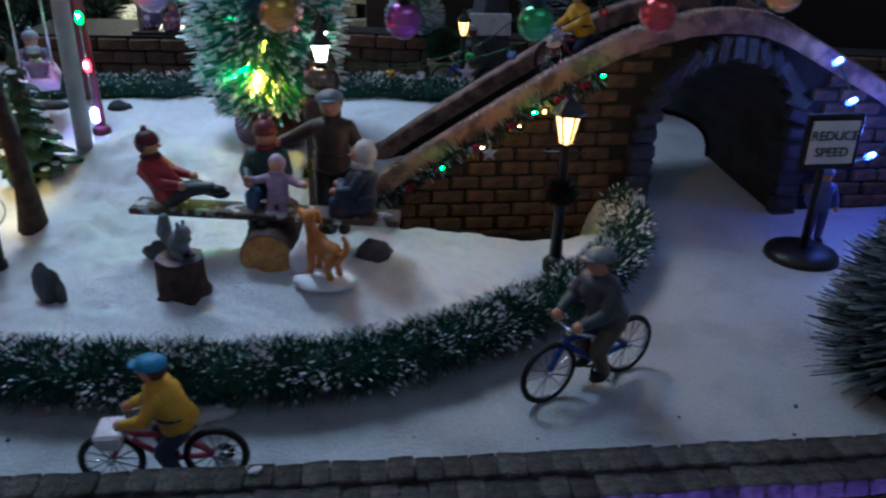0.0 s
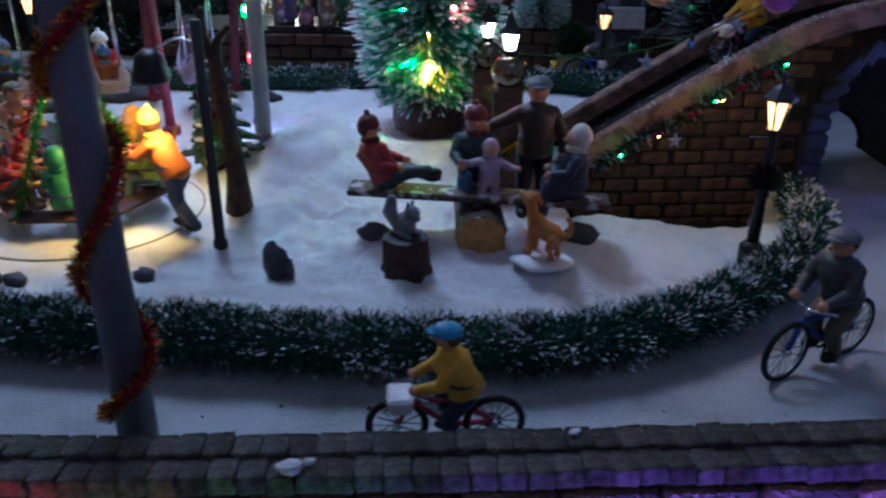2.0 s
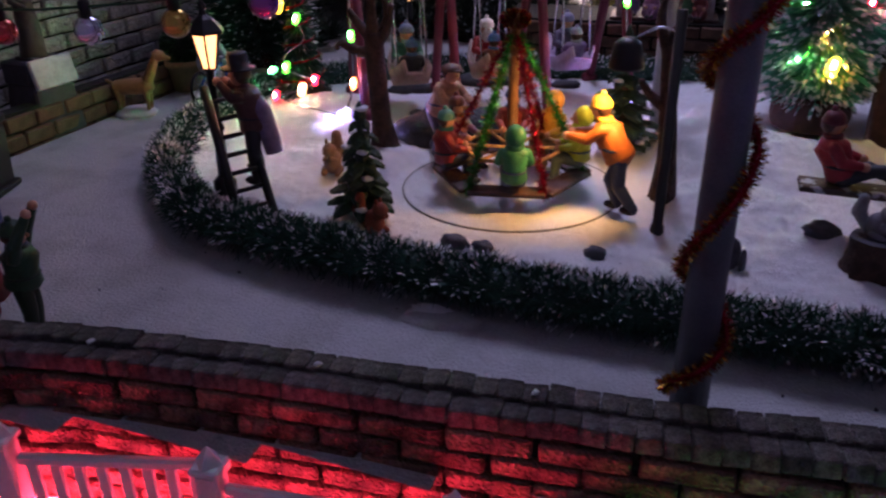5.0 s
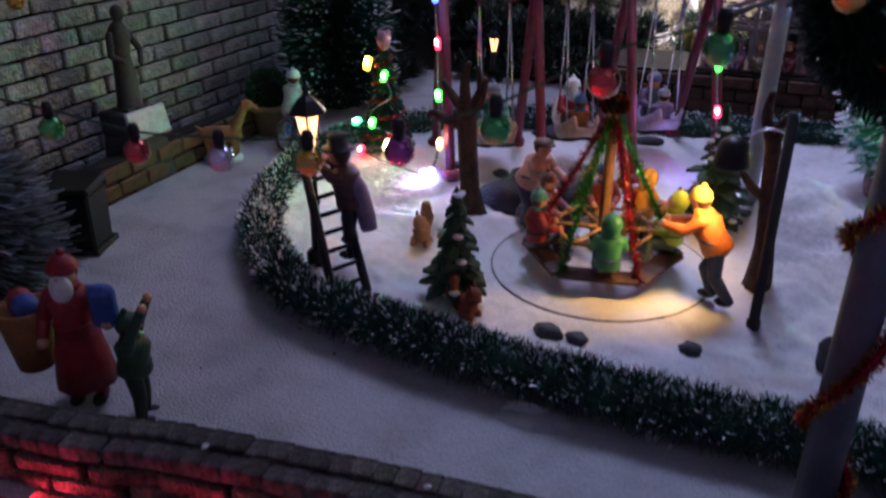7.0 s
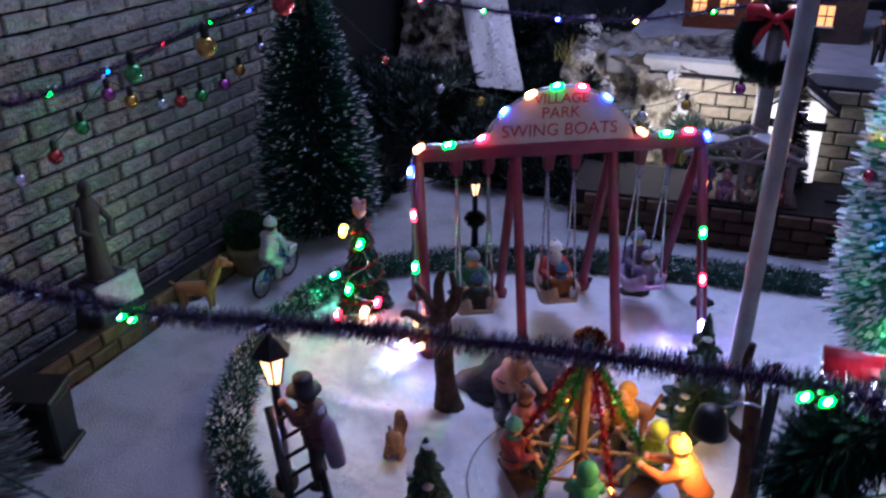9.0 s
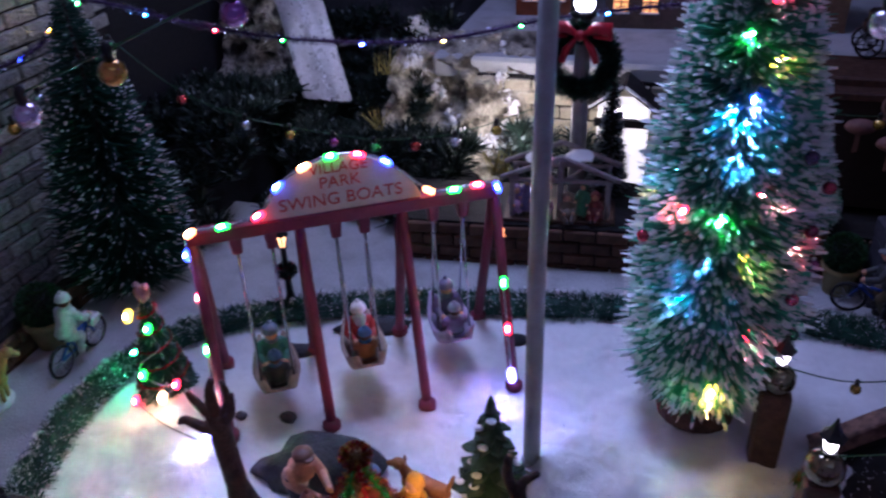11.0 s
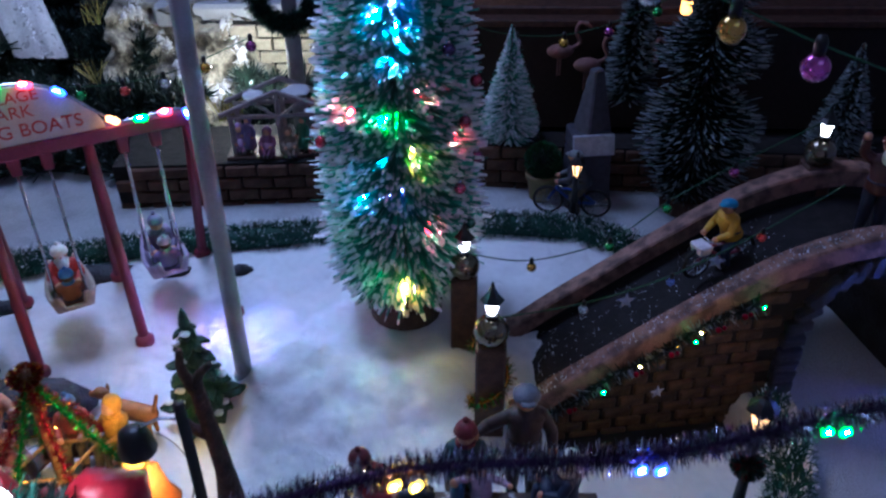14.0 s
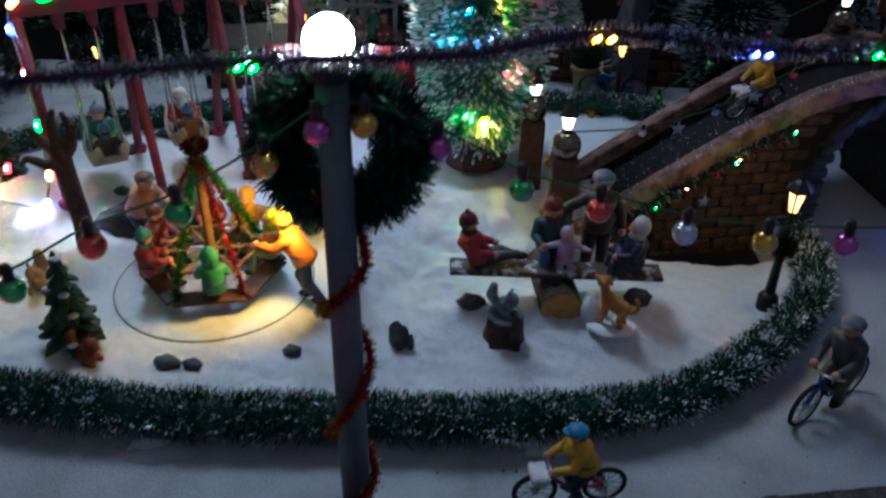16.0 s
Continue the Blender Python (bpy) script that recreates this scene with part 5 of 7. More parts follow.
def four_legs(x, y, z, rz, h, s, label, neck=0.0, tail=1.0, base=True, name="dog_figurine", reach=1.0):
    F = paint("coat of fur " + h, h, 0.6)
    m = Shape()
    m.limb((-1.2, 0, 1.9), 0.62, (1.1, 0, 2.0), 0.72, F, 10)
    m.limb((1.2, 0, 2.2), 0.5, (1.75 + neck * 0.4, 0, 3.0 + neck), 0.34, F, 9)
    m.ball((2.0 + neck * 0.45, 0, 3.2 + neck), 0.5, F, 10, 8, (1.15, 0.85, 0.9)).limb((2.2 + neck * 0.45, 0, 3.12 + neck), 0.28, (2.75 + neck * 0.45, 0, 3.0 + neck), 0.2, F, 8)
    for sy in (-1, 1):
        m.ball((1.75 + neck * 0.45, sy * 0.42, 3.4 + neck), 0.22, F, 7, 5, (0.5, 0.6, 1.5))
        for lx in (-1.25, 1.15):
            m.limb((lx, sy * 0.36, 1.6), 0.3, (lx + 0.1, sy * 0.38, 0.9), 0.2, F, 7).limb((lx + 0.1, sy * 0.38, 0.9), 0.19, (lx + 0.05, sy * 0.38, 0.12), 0.15, F, 7)
    m.limb((-1.6, 0, 2.2), 0.18, (-2.1, 0, 2.2 + tail), 0.12, F, 7)
    m.v = [(a * s, b * s, c * s) for a, b, c in m.v]
    solo(name, m, (x, y, z), rz, label, "figurine", "animal figurines")
    if base:
        solo("snow_disc", Shape().lathe([(1.6 * s, 0), (1.7 * s, 0.2), (1.4 * s, 0.42), (0.1, 0.5)], (0, 0, 0), WHITE, 20), (x, y, z - 0.4), label="glossy white snow base under an animal figurine", category="base", group="snow bases")


def puppy(x, y, z, rz):
    """A young dog looking up, with its ears back and its tail curled."""
    F = paint("puppy coat", "b5763a", 0.6)
    m = Shape()
    m.tube([(-0.95, 0, 1.0), (-0.6, 0, 1.12), (0.1, 0, 1.25), (0.65, 0, 1.5), (0.8, 0, 1.75)], [0.34, 0.5, 0.46, 0.5, 0.34], F, 12)
    m.limb((0.75, 0, 1.7), 0.34, (0.95, 0, 2.25), 0.3, F, 10)
    m.ball((1.02, 0, 2.5), 0.4, F, 12, 8, (1.1, 0.92, 0.9)).limb((1.3, 0, 2.55), 0.22, (1.62, 0, 2.68), 0.15, F, 8).ball((1.78, 0, 2.72), 0.08, BLACK, 6, 5)
    for sy in (-1, 1):
        m.limb((0.85, sy * 0.34, 2.62), 0.15, (0.62, sy * 0.44, 2.2), 0.09, F, 7)
        m.limb((0.62, sy * 0.3, 1.35), 0.24, (0.72, sy * 0.3, 0.1), 0.13, F, 8).ball((0.82, sy * 0.3, 0.1), 0.16, F, 7, 5, (1.4, 0.9, 0.7))
        m.limb((-0.72, sy * 0.3, 1.0), 0.32, (-0.5, sy * 0.32, 0.55), 0.2, F, 8).limb((-0.5, sy * 0.32, 0.55), 0.17, (-0.72, sy * 0.32, 0.1), 0.13, F, 8).ball((-0.62, sy * 0.32, 0.1), 0.15, F, 7, 5, (1.4, 0.9, 0.7))
    m.tube(curve([(-1.1, 0, 1.1), (-1.5, 0, 1.4), (-1.5, 0, 1.9), (-1.25, 0, 2.05)], 4), [0.16] * 8 + [0.12] * 4 + [0.05], F, 8)
    m.v = [(a * 0.82, b * 0.95, c * 1.02) for a, b, c in m.v]
    solo("dog_figurine", m, (x, y, z), rz, "tan painted puppy figurine looking up on a white base", "figurine", "animal figurines")
    base = Shape().ball((0, 0, 0), 1.0, WHITE, 22, 10, (1.45, 1.05, 0.3), lo=-0.35, rough=0.15, seed=3).ball((-1.2, 0.9, 0.4), 0.8, WHITE, 14, 8, (0.75, 0.9, 1.25), rough=0.25, seed=5)
    solo("snow_disc", base, (x, y, z - 0.3), 0, "glossy white snow base under an animal figurine", "base", "snow bases")


puppy(-4.0, 33.0, pz(-4.0, 33.0) + 0.1, 150)
four_legs(-26.5, 42.3, pz(-26.5, 42.3) + 0.1, 170, "9a6232", 0.85, "brown painted dog figurine running by the roundabout", 0.0, 1.5, False)
four_legs(-59.6, 44.2, road_z(-59, 45) + 0.4, 20, "9c7448", 0.9, "tan painted deer figurine on a white base", 1.3, 0.3, True, "deer_figurine")


# ---- stones ----
def stone(x, y, sx, sy, sz, seed, m=PEBBLE, rz=0, label="grey slate pebble in the snow", up=0.3):
    k = 0.72 if sx < 2 else 1.0
    solo("stone", Shape().ball((0, 0, 0), k, m, 14, 9, (sx, sy, sz), rough=0.35, seed=seed), (x, y, pz(x, y) + sz * up), rz, label, "stone", "stones in the snow")


stone(-2.2, 35.6, 1.15, 0.9, 0.8, 1)
stone(-28.4, 29.0, 1.05, 0.7, 0.6, 2)
stone(-27.0, 28.9, 0.75, 0.6, 0.5, 3)
stone(-22.0, 30.7, 0.75, 0.6, 0.5, 4)
stone(-12.0, 34.6, 1.2, 0.85, 0.8, 5, label="dark grey boulder in the snow by the seesaw")
stone(-16.1, 31.7, 0.8, 0.6, 1.45, 6, rz=20, label="upright dark pebble beside a leaf", up=0.5)
solo("leaf", Shape().ball((0, 0, 0), 0.6, PEBBLE, 8, 5, (0.35, 0.25, 1.2)), (-15.4, 31.5, pz(-15.4, 31.5) + 0.4), 30, "small dark leaf beside an upright pebble", "leaf")
stone(-33.6, 43.2, 3.9, 1.9, 2.4, 7, ROCK, 18, "large dark rounded boulder behind the roundabout", 0.1)
stone(-37.5, 46.8, 0.8, 0.6, 0.5, 8)
stone(-40.2, 45.6, 0.6, 0.5, 0.4, 9)
for k, (x, y, a, b) in enumerate(((-35.5, 57.5, 3.0, 1.0), (-29.5, 58.3, 1.8, 0.9), (-24.5, 58.5, 1.2, 0.7), (-40.5, 53.5, 2.2, 0.9))):
    stone(x, y, a, b, 0.9, 20 + k, ROCK, 20, "flat dark rock by the back hedge", 0.0)
for k, (x, y) in enumerate(((-8.1, 25.9), (-27.2, 23.6))):
    solo("snow_patch", Shape().ball((0, 0, 0), 1.0, ROADSNOW, 18, 8, (1.8, 0.9, 0.3), lo=-0.2, rough=0.2, seed=k), (x, y, road_z(x, y)), 10, "small white snow lump against the hedge", "snow lump", "snow lumps")


# ---- roundabout ----
def roundabout():
    cx, cy = -27.9, 36.8
    z0 = road_z(cx, cy) + 1.0
    rb = thing("round_base", (cx, cy, z0), label="round white base disc under the roundabout", category="base")
    part("rim", Shape().lathe([(6.06, -0.8), (6.06, 0.06), (6.04, 0.085), (6.0, 0.085), (5.98, 0.05), (5.9, 0.02)], (0, 0, 0), STONEW, 64), rb)
    part("disc", Shape().lathe([(5.97, -0.5), (5.97, 0.05), (5.85, 0.08), (0.05, 0.1)], (0, 0, 0), SNOW, 56), rb)
    t = thing("roundabout", (cx, cy, z0 + 0.14), 12, "hexagonal wooden roundabout hung on tinsel ropes from a central pole", "roundabout")
    part("pole", Shape().lathe([(0.5, 0), (0.3, 0.5), (0.26, 8.6), (0.5, 8.8), (0.3, 9.4)], (0, 0, 0), paint("brown turned wood", "7d5836", 0.6), 12), t, "brown wooden centre pole")
    R = 4.1
    corner = [(R * math.cos(math.pi / 3 * k), R * math.sin(math.pi / 3 * k)) for k in range(6)]
    g = np.random.default_rng(17)
    for k in range(6):
        (ax, ay), (bx, by) = corner[k], corner[(k + 1) % 6]
        mx, my, L = (ax + bx) / 2 * 0.93, (ay + by) / 2 * 0.93, math.hypot(bx - ax, by - ay)
        a = math.degrees(math.atan2(by - ay, bx - ax))
        part("bench", Shape().box((mx, my, 0.95), (L * 0.98, 1.25, 0.22), WOODD, rz=a, bev=0.05), t)
        part("backrail", Shape().tube([(ax * 0.72, ay * 0.72, 2.3), (bx * 0.72, by * 0.72, 2.3)], 0.11, WOODL, 6), t)
        part("spoke", Shape().tube([(0, 0, 2.25), (ax * 0.74, ay * 0.74, 2.3)], 0.1, WOODL, 6), t)
        line = [(ax * f, ay * f, 0.8 + (8.8 - 0.8) * (1 - f) ** 1.0) for f in np.linspace(1, 0.06, 22)]
        m1 = TINRED if k % 2 else TINGREEN
        roots, ends = [], []
        for p, d in along(line, 1 / 130):
            o = Vector(g.normal(size=3)).normalized()
            roots.append(p), ends.append(p + o * g.uniform(0.26, 0.5))
        rp = part("rope", Shape().tube(line, 0.08, m1, 5), t)
        part("tinsel", Shape().blades(roots, ends, 0.05, m1, TINGOLD, 0.2, 0.3, 1.0, g), rp, "red tinsel" if k % 2 else "green tinsel")
    b = g.normal(size=(700, 3))
    b /= np.linalg.norm(b, axis=1, keepdims=True)
    part("tinsel_crown", Shape().blades(np.zeros((700, 3)) + [0, 0, 9.0], b * [0.85, 0.85, 0.55] + [0, 0, 9.1], 0.1, TINGOLD, TINRED, 0.4, 0.3, 1.0, g), t, "gold and red tinsel crown")

    def at(ang, r, dz=0.0):
        return cx + r * math.cos(radians(ang)), cy + r * math.sin(radians(ang)), z0 + dz
    for ang, coat, legs, hat, kind, lab in ((-72, "2f7a4a", "41506a", "2f7a4a", "hood", "green hooded coat"), (-150, "8e2b2b", "262626", "3f7a70", "wool", "red coat and teal hat"), (12, "b7c62c", "5b6a5a", "b7c62c", "hood", "bright lime coat"),
                                            (66, "c98f24", "7a6a3a", "c98f24", "hood", "yellow coat"), (105, "a4463a", "6a5a3a", "3f5a8a", "wool", "red coat and blue hat"), (165, "9a5a6a", "4a3a3a", "6a3a2a", "wool", "pink coat and brown hat")):
        x, y, z = at(ang, 3.6, 1.5)
        doll(x, y, z - 0.1, ang + 90 + 180, "sit", coat, legs, hat, "child figurine in a " + lab + " on the roundabout", 0.82, kind)
    x, y, z = at(-18, 6.2, 0.2)
    doll(x, y, z, -100, "push", "b8651f", "26304a", "d8a22c", "painted figurine in an orange coat pushing the roundabout", 0.95)
    x, y, z = at(150, 6.0, 0.2)
    doll(x, y, z, 60, "push", "b98468", "3a3a4a", "6a4a3a", "painted figurine in a pale brown coat pushing the roundabout", 0.95, "cap")


roundabout()


# ---- lamplighter ----
def ladder():
    t = thing("ladder", label="black wooden ladder leaning on the street lamp", category="ladder")
    z0 = pz(-38.4, 27.8)
    a, b, c, d = Vector((-38.8, 26.6, z0 + 0.3)), Vector((-41.6, 28.9, 7.4)), Vector((-38.2, 28.8, z0)), Vector((-41.0, 30.6, 7.4))
    for p, q in ((a, b), (c, d)):
        part("stile", Shape().tube([p, q], 0.24, BLACK, 6), t)
    for k in range(7):
        f = 0.1 + 0.13 * k
        part("rung", Shape().tube([a.lerp(b, f), c.lerp(d, f)], 0.12, BLACK, 6), t)


ladder()
doll(-39.5, 29.9, 2.4, -82, "climb", "553430", "2a2228", "1c1a1c", "painted lamplighter figurine in a brown coat on the ladder", 0.98, "top", False, cape="7d6a8a")


# ---- swing boats ----
def swing_boats():
    A, B = Vector((-42.2, 47.3, 0)), Vector((-26.0, 57.4, 0))
    u = (B - A).normalized()
    nrm = Vector((u.y, -u.x, 0))
    rot = math.degrees(math.atan2(u.y, u.x))
    L = (B - A).length
    ZB = 14.2
    t = thing("swing_boat_ride", label="red painted swing boat frame with an arched cream sign", category="swing frame")

    def P(f, off=0.0, z=0.0):
        q = A + u * (L * f) + nrm * off
        return (q.x, q.y, z)
    part("beam", Shape().box(P(0.5, 0, ZB), (L + 0.6, 0.9, 0.9), REDPOST, rz=rot), t)
    for f in (0.0, 0.335, 0.675, 1.0):
        for off in (4.1, -4.1):
            q = P(f, off, 0)
            zf = pz(q[0], q[1])
            part("leg", Shape().tube([P(f, off, zf), P(f, 0, ZB)], [0.36, 0.34], REDPOST, 8), t)
            part("foot", Shape().lathe([(0.62, 0), (0.62, 0.5), (0.4, 0.7)], (0, 0, 0), REDPOST, 10), t, at=(q[0], q[1], zf - 0.1))
    s, n = Shape(), 24
    prof = []
    for k in range(n + 1):
        f = k / n
        prof.append((f, 3.3 * math.sin(math.pi * f) ** 0.62 + 0.15))
    va = [P(0.22 + 0.52 * f, 0.3, ZB + 0.5 + h) for f, h in prof] + [P(0.22 + 0.52 * f, 0.3, ZB + 0.4) for f, h in prof]
    vb = [P(0.22 + 0.52 * f, -0.1, ZB + 0.5 + h) for f, h in prof] + [P(0.22 + 0.52 * f, -0.1, ZB + 0.4) for f, h in prof]
    m = n + 1
    s.add(va + vb, [(m + i, m + i + 1, i + 1, i) for i in range(n)] + [(2 * m + i, 2 * m + i + 1, 3 * m + i + 1, 3 * m + i) for i in range(n)] + [(i, i + 1, 2 * m + i + 1, 2 * m + i) for i in range(n)], CREAM, True)
    board = part("sign_board", s, t, "arched cream sign with red lettering")
    for text, size, z in (("VILLAGE", 0.95, 2.45), ("PARK", 1.05, 1.5), ("SWING BOATS", 1.15, 0.35)):
        cu = bpy.data.curves.new("lettering", "FONT")
        cu.body, cu.size, cu.align_x, cu.extrude = text, size * S, "CENTER", 0.02 * S
        cu.materials.append(LETTER)
        ob = new("lettering", cu)
        ob.parent = board
        q = P(0.48, 0.34, ZB + 0.55 + z)
        ob.matrix_basis = pose(q[0] * S, q[1] * S, q[2] * S, 90, 0, rot)
    for k, f in enumerate((0.13, 0.24, 0.45, 0.545, 0.78, 0.885)):
        part("hanger", Shape().box(P(f, 0, ZB - 0.95), (0.62, 0.62, 1.2), REDPOST, rz=rot, taper=1.25), t)
    # three boats
    for k, (f0, f1, swing, deck) in enumerate(((0.13, 0.24, 1.2, "8f7a6c"), (0.45, 0.545, 0.6, "a08a7a"), (0.78, 0.885, -0.2, "9f8fa8"))):
        b = thing("swing_boat", label="carved swing boat hung on steel rods", category="swing boat", group="swing boats")
        fm, zb = (f0 + f1) / 2, 2.9
        for f in (f0, f1):
            for off in (-1.0, 1.0):
                part("rod", Shape().tube([P(f, 0, ZB - 1.3), P(f, off * 1.2 + swing, zb + 1.5)], 0.09, STEELW, 6), b)
        c = P(fm, swing, zb)
        W = paint("boat paint " + deck, deck, 0.6)
        h = Shape()
        sec = []
        for j, yy in enumerate(np.linspace(-2.3, 2.3, 9)):
            e = abs(yy) / 2.3
            rise, half = 1.1 * e ** 2, 1.25 * (1 - 0.45 * e ** 2)
            sec.append([(-half, yy, 1.2 + rise), (-half * 0.8, yy, 0.2 + rise), (half * 0.8, yy, 0.2 + rise), (half, yy, 1.2 + rise), (half * 0.82, yy, 1.15 + rise), (half * 0.6, yy, 0.45 + rise), (-half * 0.6, yy, 0.45 + rise), (-half * 0.82, yy, 1.15 + rise)])
        v = [q for r in sec for q in r]
        faces = [(j * 8 + i, (j + 1) * 8 + i, (j + 1) * 8 + (i + 1) % 8, j * 8 + (i + 1) % 8) for j in range(8) for i in range(8)] + [tuple(range(8)), tuple(64 + i for i in range(8))[::-1]]
        v = [(a * 1.25, b * 1.1, c * 1.1) for a, b, c in v]
        h.add(v, faces, W)
        part("hull", h, b, at=c, rz=rot)
        q = P(fm, swing + 1.0, zb + 0.5)
        coat, hat = (("23262c", "3a5f8a"), ("7a4a2c", "3f6aa0"), ("7f6a9a", "8f8aa0"))[k]
        doll(q[0], q[1], q[2], rot + 180, "floor", coat, "4a4046", hat, "painted child figurine riding in a swing boat", 0.8, "wool")
        q = P(fm, swing - 1.0, zb + 0.6)
        coat, hat = (("2f6a5a", "6a7a8a"), ("a8322e", "d8d4ce"), ("5f5470", "77708a"))[k]
        doll(q[0], q[1], q[2], rot, "floor", coat, "4a4046", hat, "painted figurine seated at the far end of a swing boat", 0.95, "wool", beard=(k == 1))
    # string of lights over the frame
    w = thing("string_lights", label="string of coloured lights along the swing boat frame", category="string lights")
    line = [(-41.4, 43.4, 1.9), (-41.1, 44.3, 3.9), (-42.1, 46.3, 6.6), (-42.6, 47.3, 9.9), (-42.7, 47.2, 13.0)]
    line += [P(0.0, 0.5, ZB + 0.6), P(0.1, 0.5, ZB + 0.7), P(0.212, 0.45, ZB + 1.0)]
    line += [P(0.22 + 0.52 * f, 0.4, ZB + 0.7 + h) for f, h in prof[3:-2:4]]
    line += [P(0.765, 0.4, ZB + 0.9), P(0.85, 0.5, ZB + 0.7), P(0.93, 0.5, ZB + 0.8), P(1.0, 0.5, ZB + 0.4)] + [(-25.5, 56.9, 11.3), (-25.0, 55.6, 8.3), (-24.5, 54.6, 5.3), (-24.0, 53.6, 2.2)]
    part("wire", Shape().tube(curve(line, 3), 0.1, STEELW, 5), w)
    cols = ["violet", "warm", "green", "red", "blue", "warm", "green", "red", "blue", "warm", "green", "red", "blue", "warm", "green", "red", "blue", "warm", "green", "red", "violet"]
    for k, p in enumerate(line):
        c = cols[k % len(cols)]
        r = 0.26 if c == "violet" else 0.2
        a, b = line[max(k - 1, 0)], line[min(k + 1, len(line) - 1)]
        part("bulb", led(Shape(), (p[0] + nrm.x * 0.15, p[1] + nrm.y * 0.15, p[2]), c, r, Vector(b) - Vector(a), BRIGHT), w, "lit " + c + " bulb")


swing_boats()


# ---- lights and ornaments on the tall tree ----
def tree_lights():
    w = thing("string_lights", label="coloured lights wound round the tall Christmas tree", category="string lights")
    spots = [(-84, 4.9, "yellow", 5.0), (-125, 10.6, "cyan", 4.0), (-58, 8.6, "red", 4.4), (-96, 15.6, "green", 3.6), (-128, 16.0, "red", 4.6), (-60, 17.0, "red", 3.4), (-70, 13.6, "yellow", 3.6), (-104, 21.6, "cyan", 3.2), (-84, 22.2, "blue", 3.0), (-70, 27.2, "red", 2.4), (-105, 28.6, "green", 2.2),
             (-30, 14, "red", 4.6), (20, 10, "blue", 4.6), (150, 9, "red", 4.6), (190, 16, "yellow", 4.6), (-165, 17.0, "cyan", 3.6), (-60, 24.0, "yellow", 2.6),
             # inner bulbs added, not seen, so the needles glow from within
             (-90, 6.5, "yellow", 1.6), (-60, 4.2, "yellow", 2.0), (-120, 5.2, "green", 2.6), (-140, 8.0, "green", 2.4), (-85, 10.4, "blue", 2.2), (-120, 12.5, "cyan", 2.2), (-95, 15.0, "green", 1.6), (-60, 12.0, "yellow", 2.0), (-100, 18.6, "cyan", 1.6), (-80, 20.4, "cyan", 1.4), (-100, 25.0, "green", 1.4)]
    pts = []
    for a, z, c, r in spots:
        r *= 0.84
        p = (-11.9 + r * math.cos(radians(a)), 54.6 + r * math.sin(radians(a)), z + 0.9)
        part("bulb", led(Shape(), p, c, 0.3 if z == 4.9 else 0.19, (0.3, 0, 1), STRONG), w, "lit " + c + " bulb")
    line = [(-11.9 + 3.2 * (1 - z / 36) * math.cos(z * 1.1), 54.6 + 3.2 * (1 - z / 36) * math.sin(z * 1.1), z + 0.9) for z in np.arange(3, 30, 0.4)]
    part("wire", Shape().tube(line, 0.05, WIREG, 4), w)
    for k, (a, z, h) in enumerate(((-20, 17.5, "a02038"), (-35, 15.5, "7a2040"), (-28, 8.5, "1f6a4a"), (-50, 20, "3a2050"), (-150, 14, "a02038"), (-40, 11.4, "c24a6a"), (-16, 12.6, "a04a7a"))):
        r = 5.0
        p = (-11.9 + r * math.cos(radians(a)), 54.6 + r * math.sin(radians(a)), z + 0.9)
        solo("tree_bauble", Shape().ball(p, 0.38, ball_mat("small bauble " + h, h), 10, 8).lathe([(0.12, 0.36), (0.12, 0.5)], p, STEELW, 8), label="small shiny bauble on the Christmas tree", category="bauble", group="tree baubles")


tree_lights()


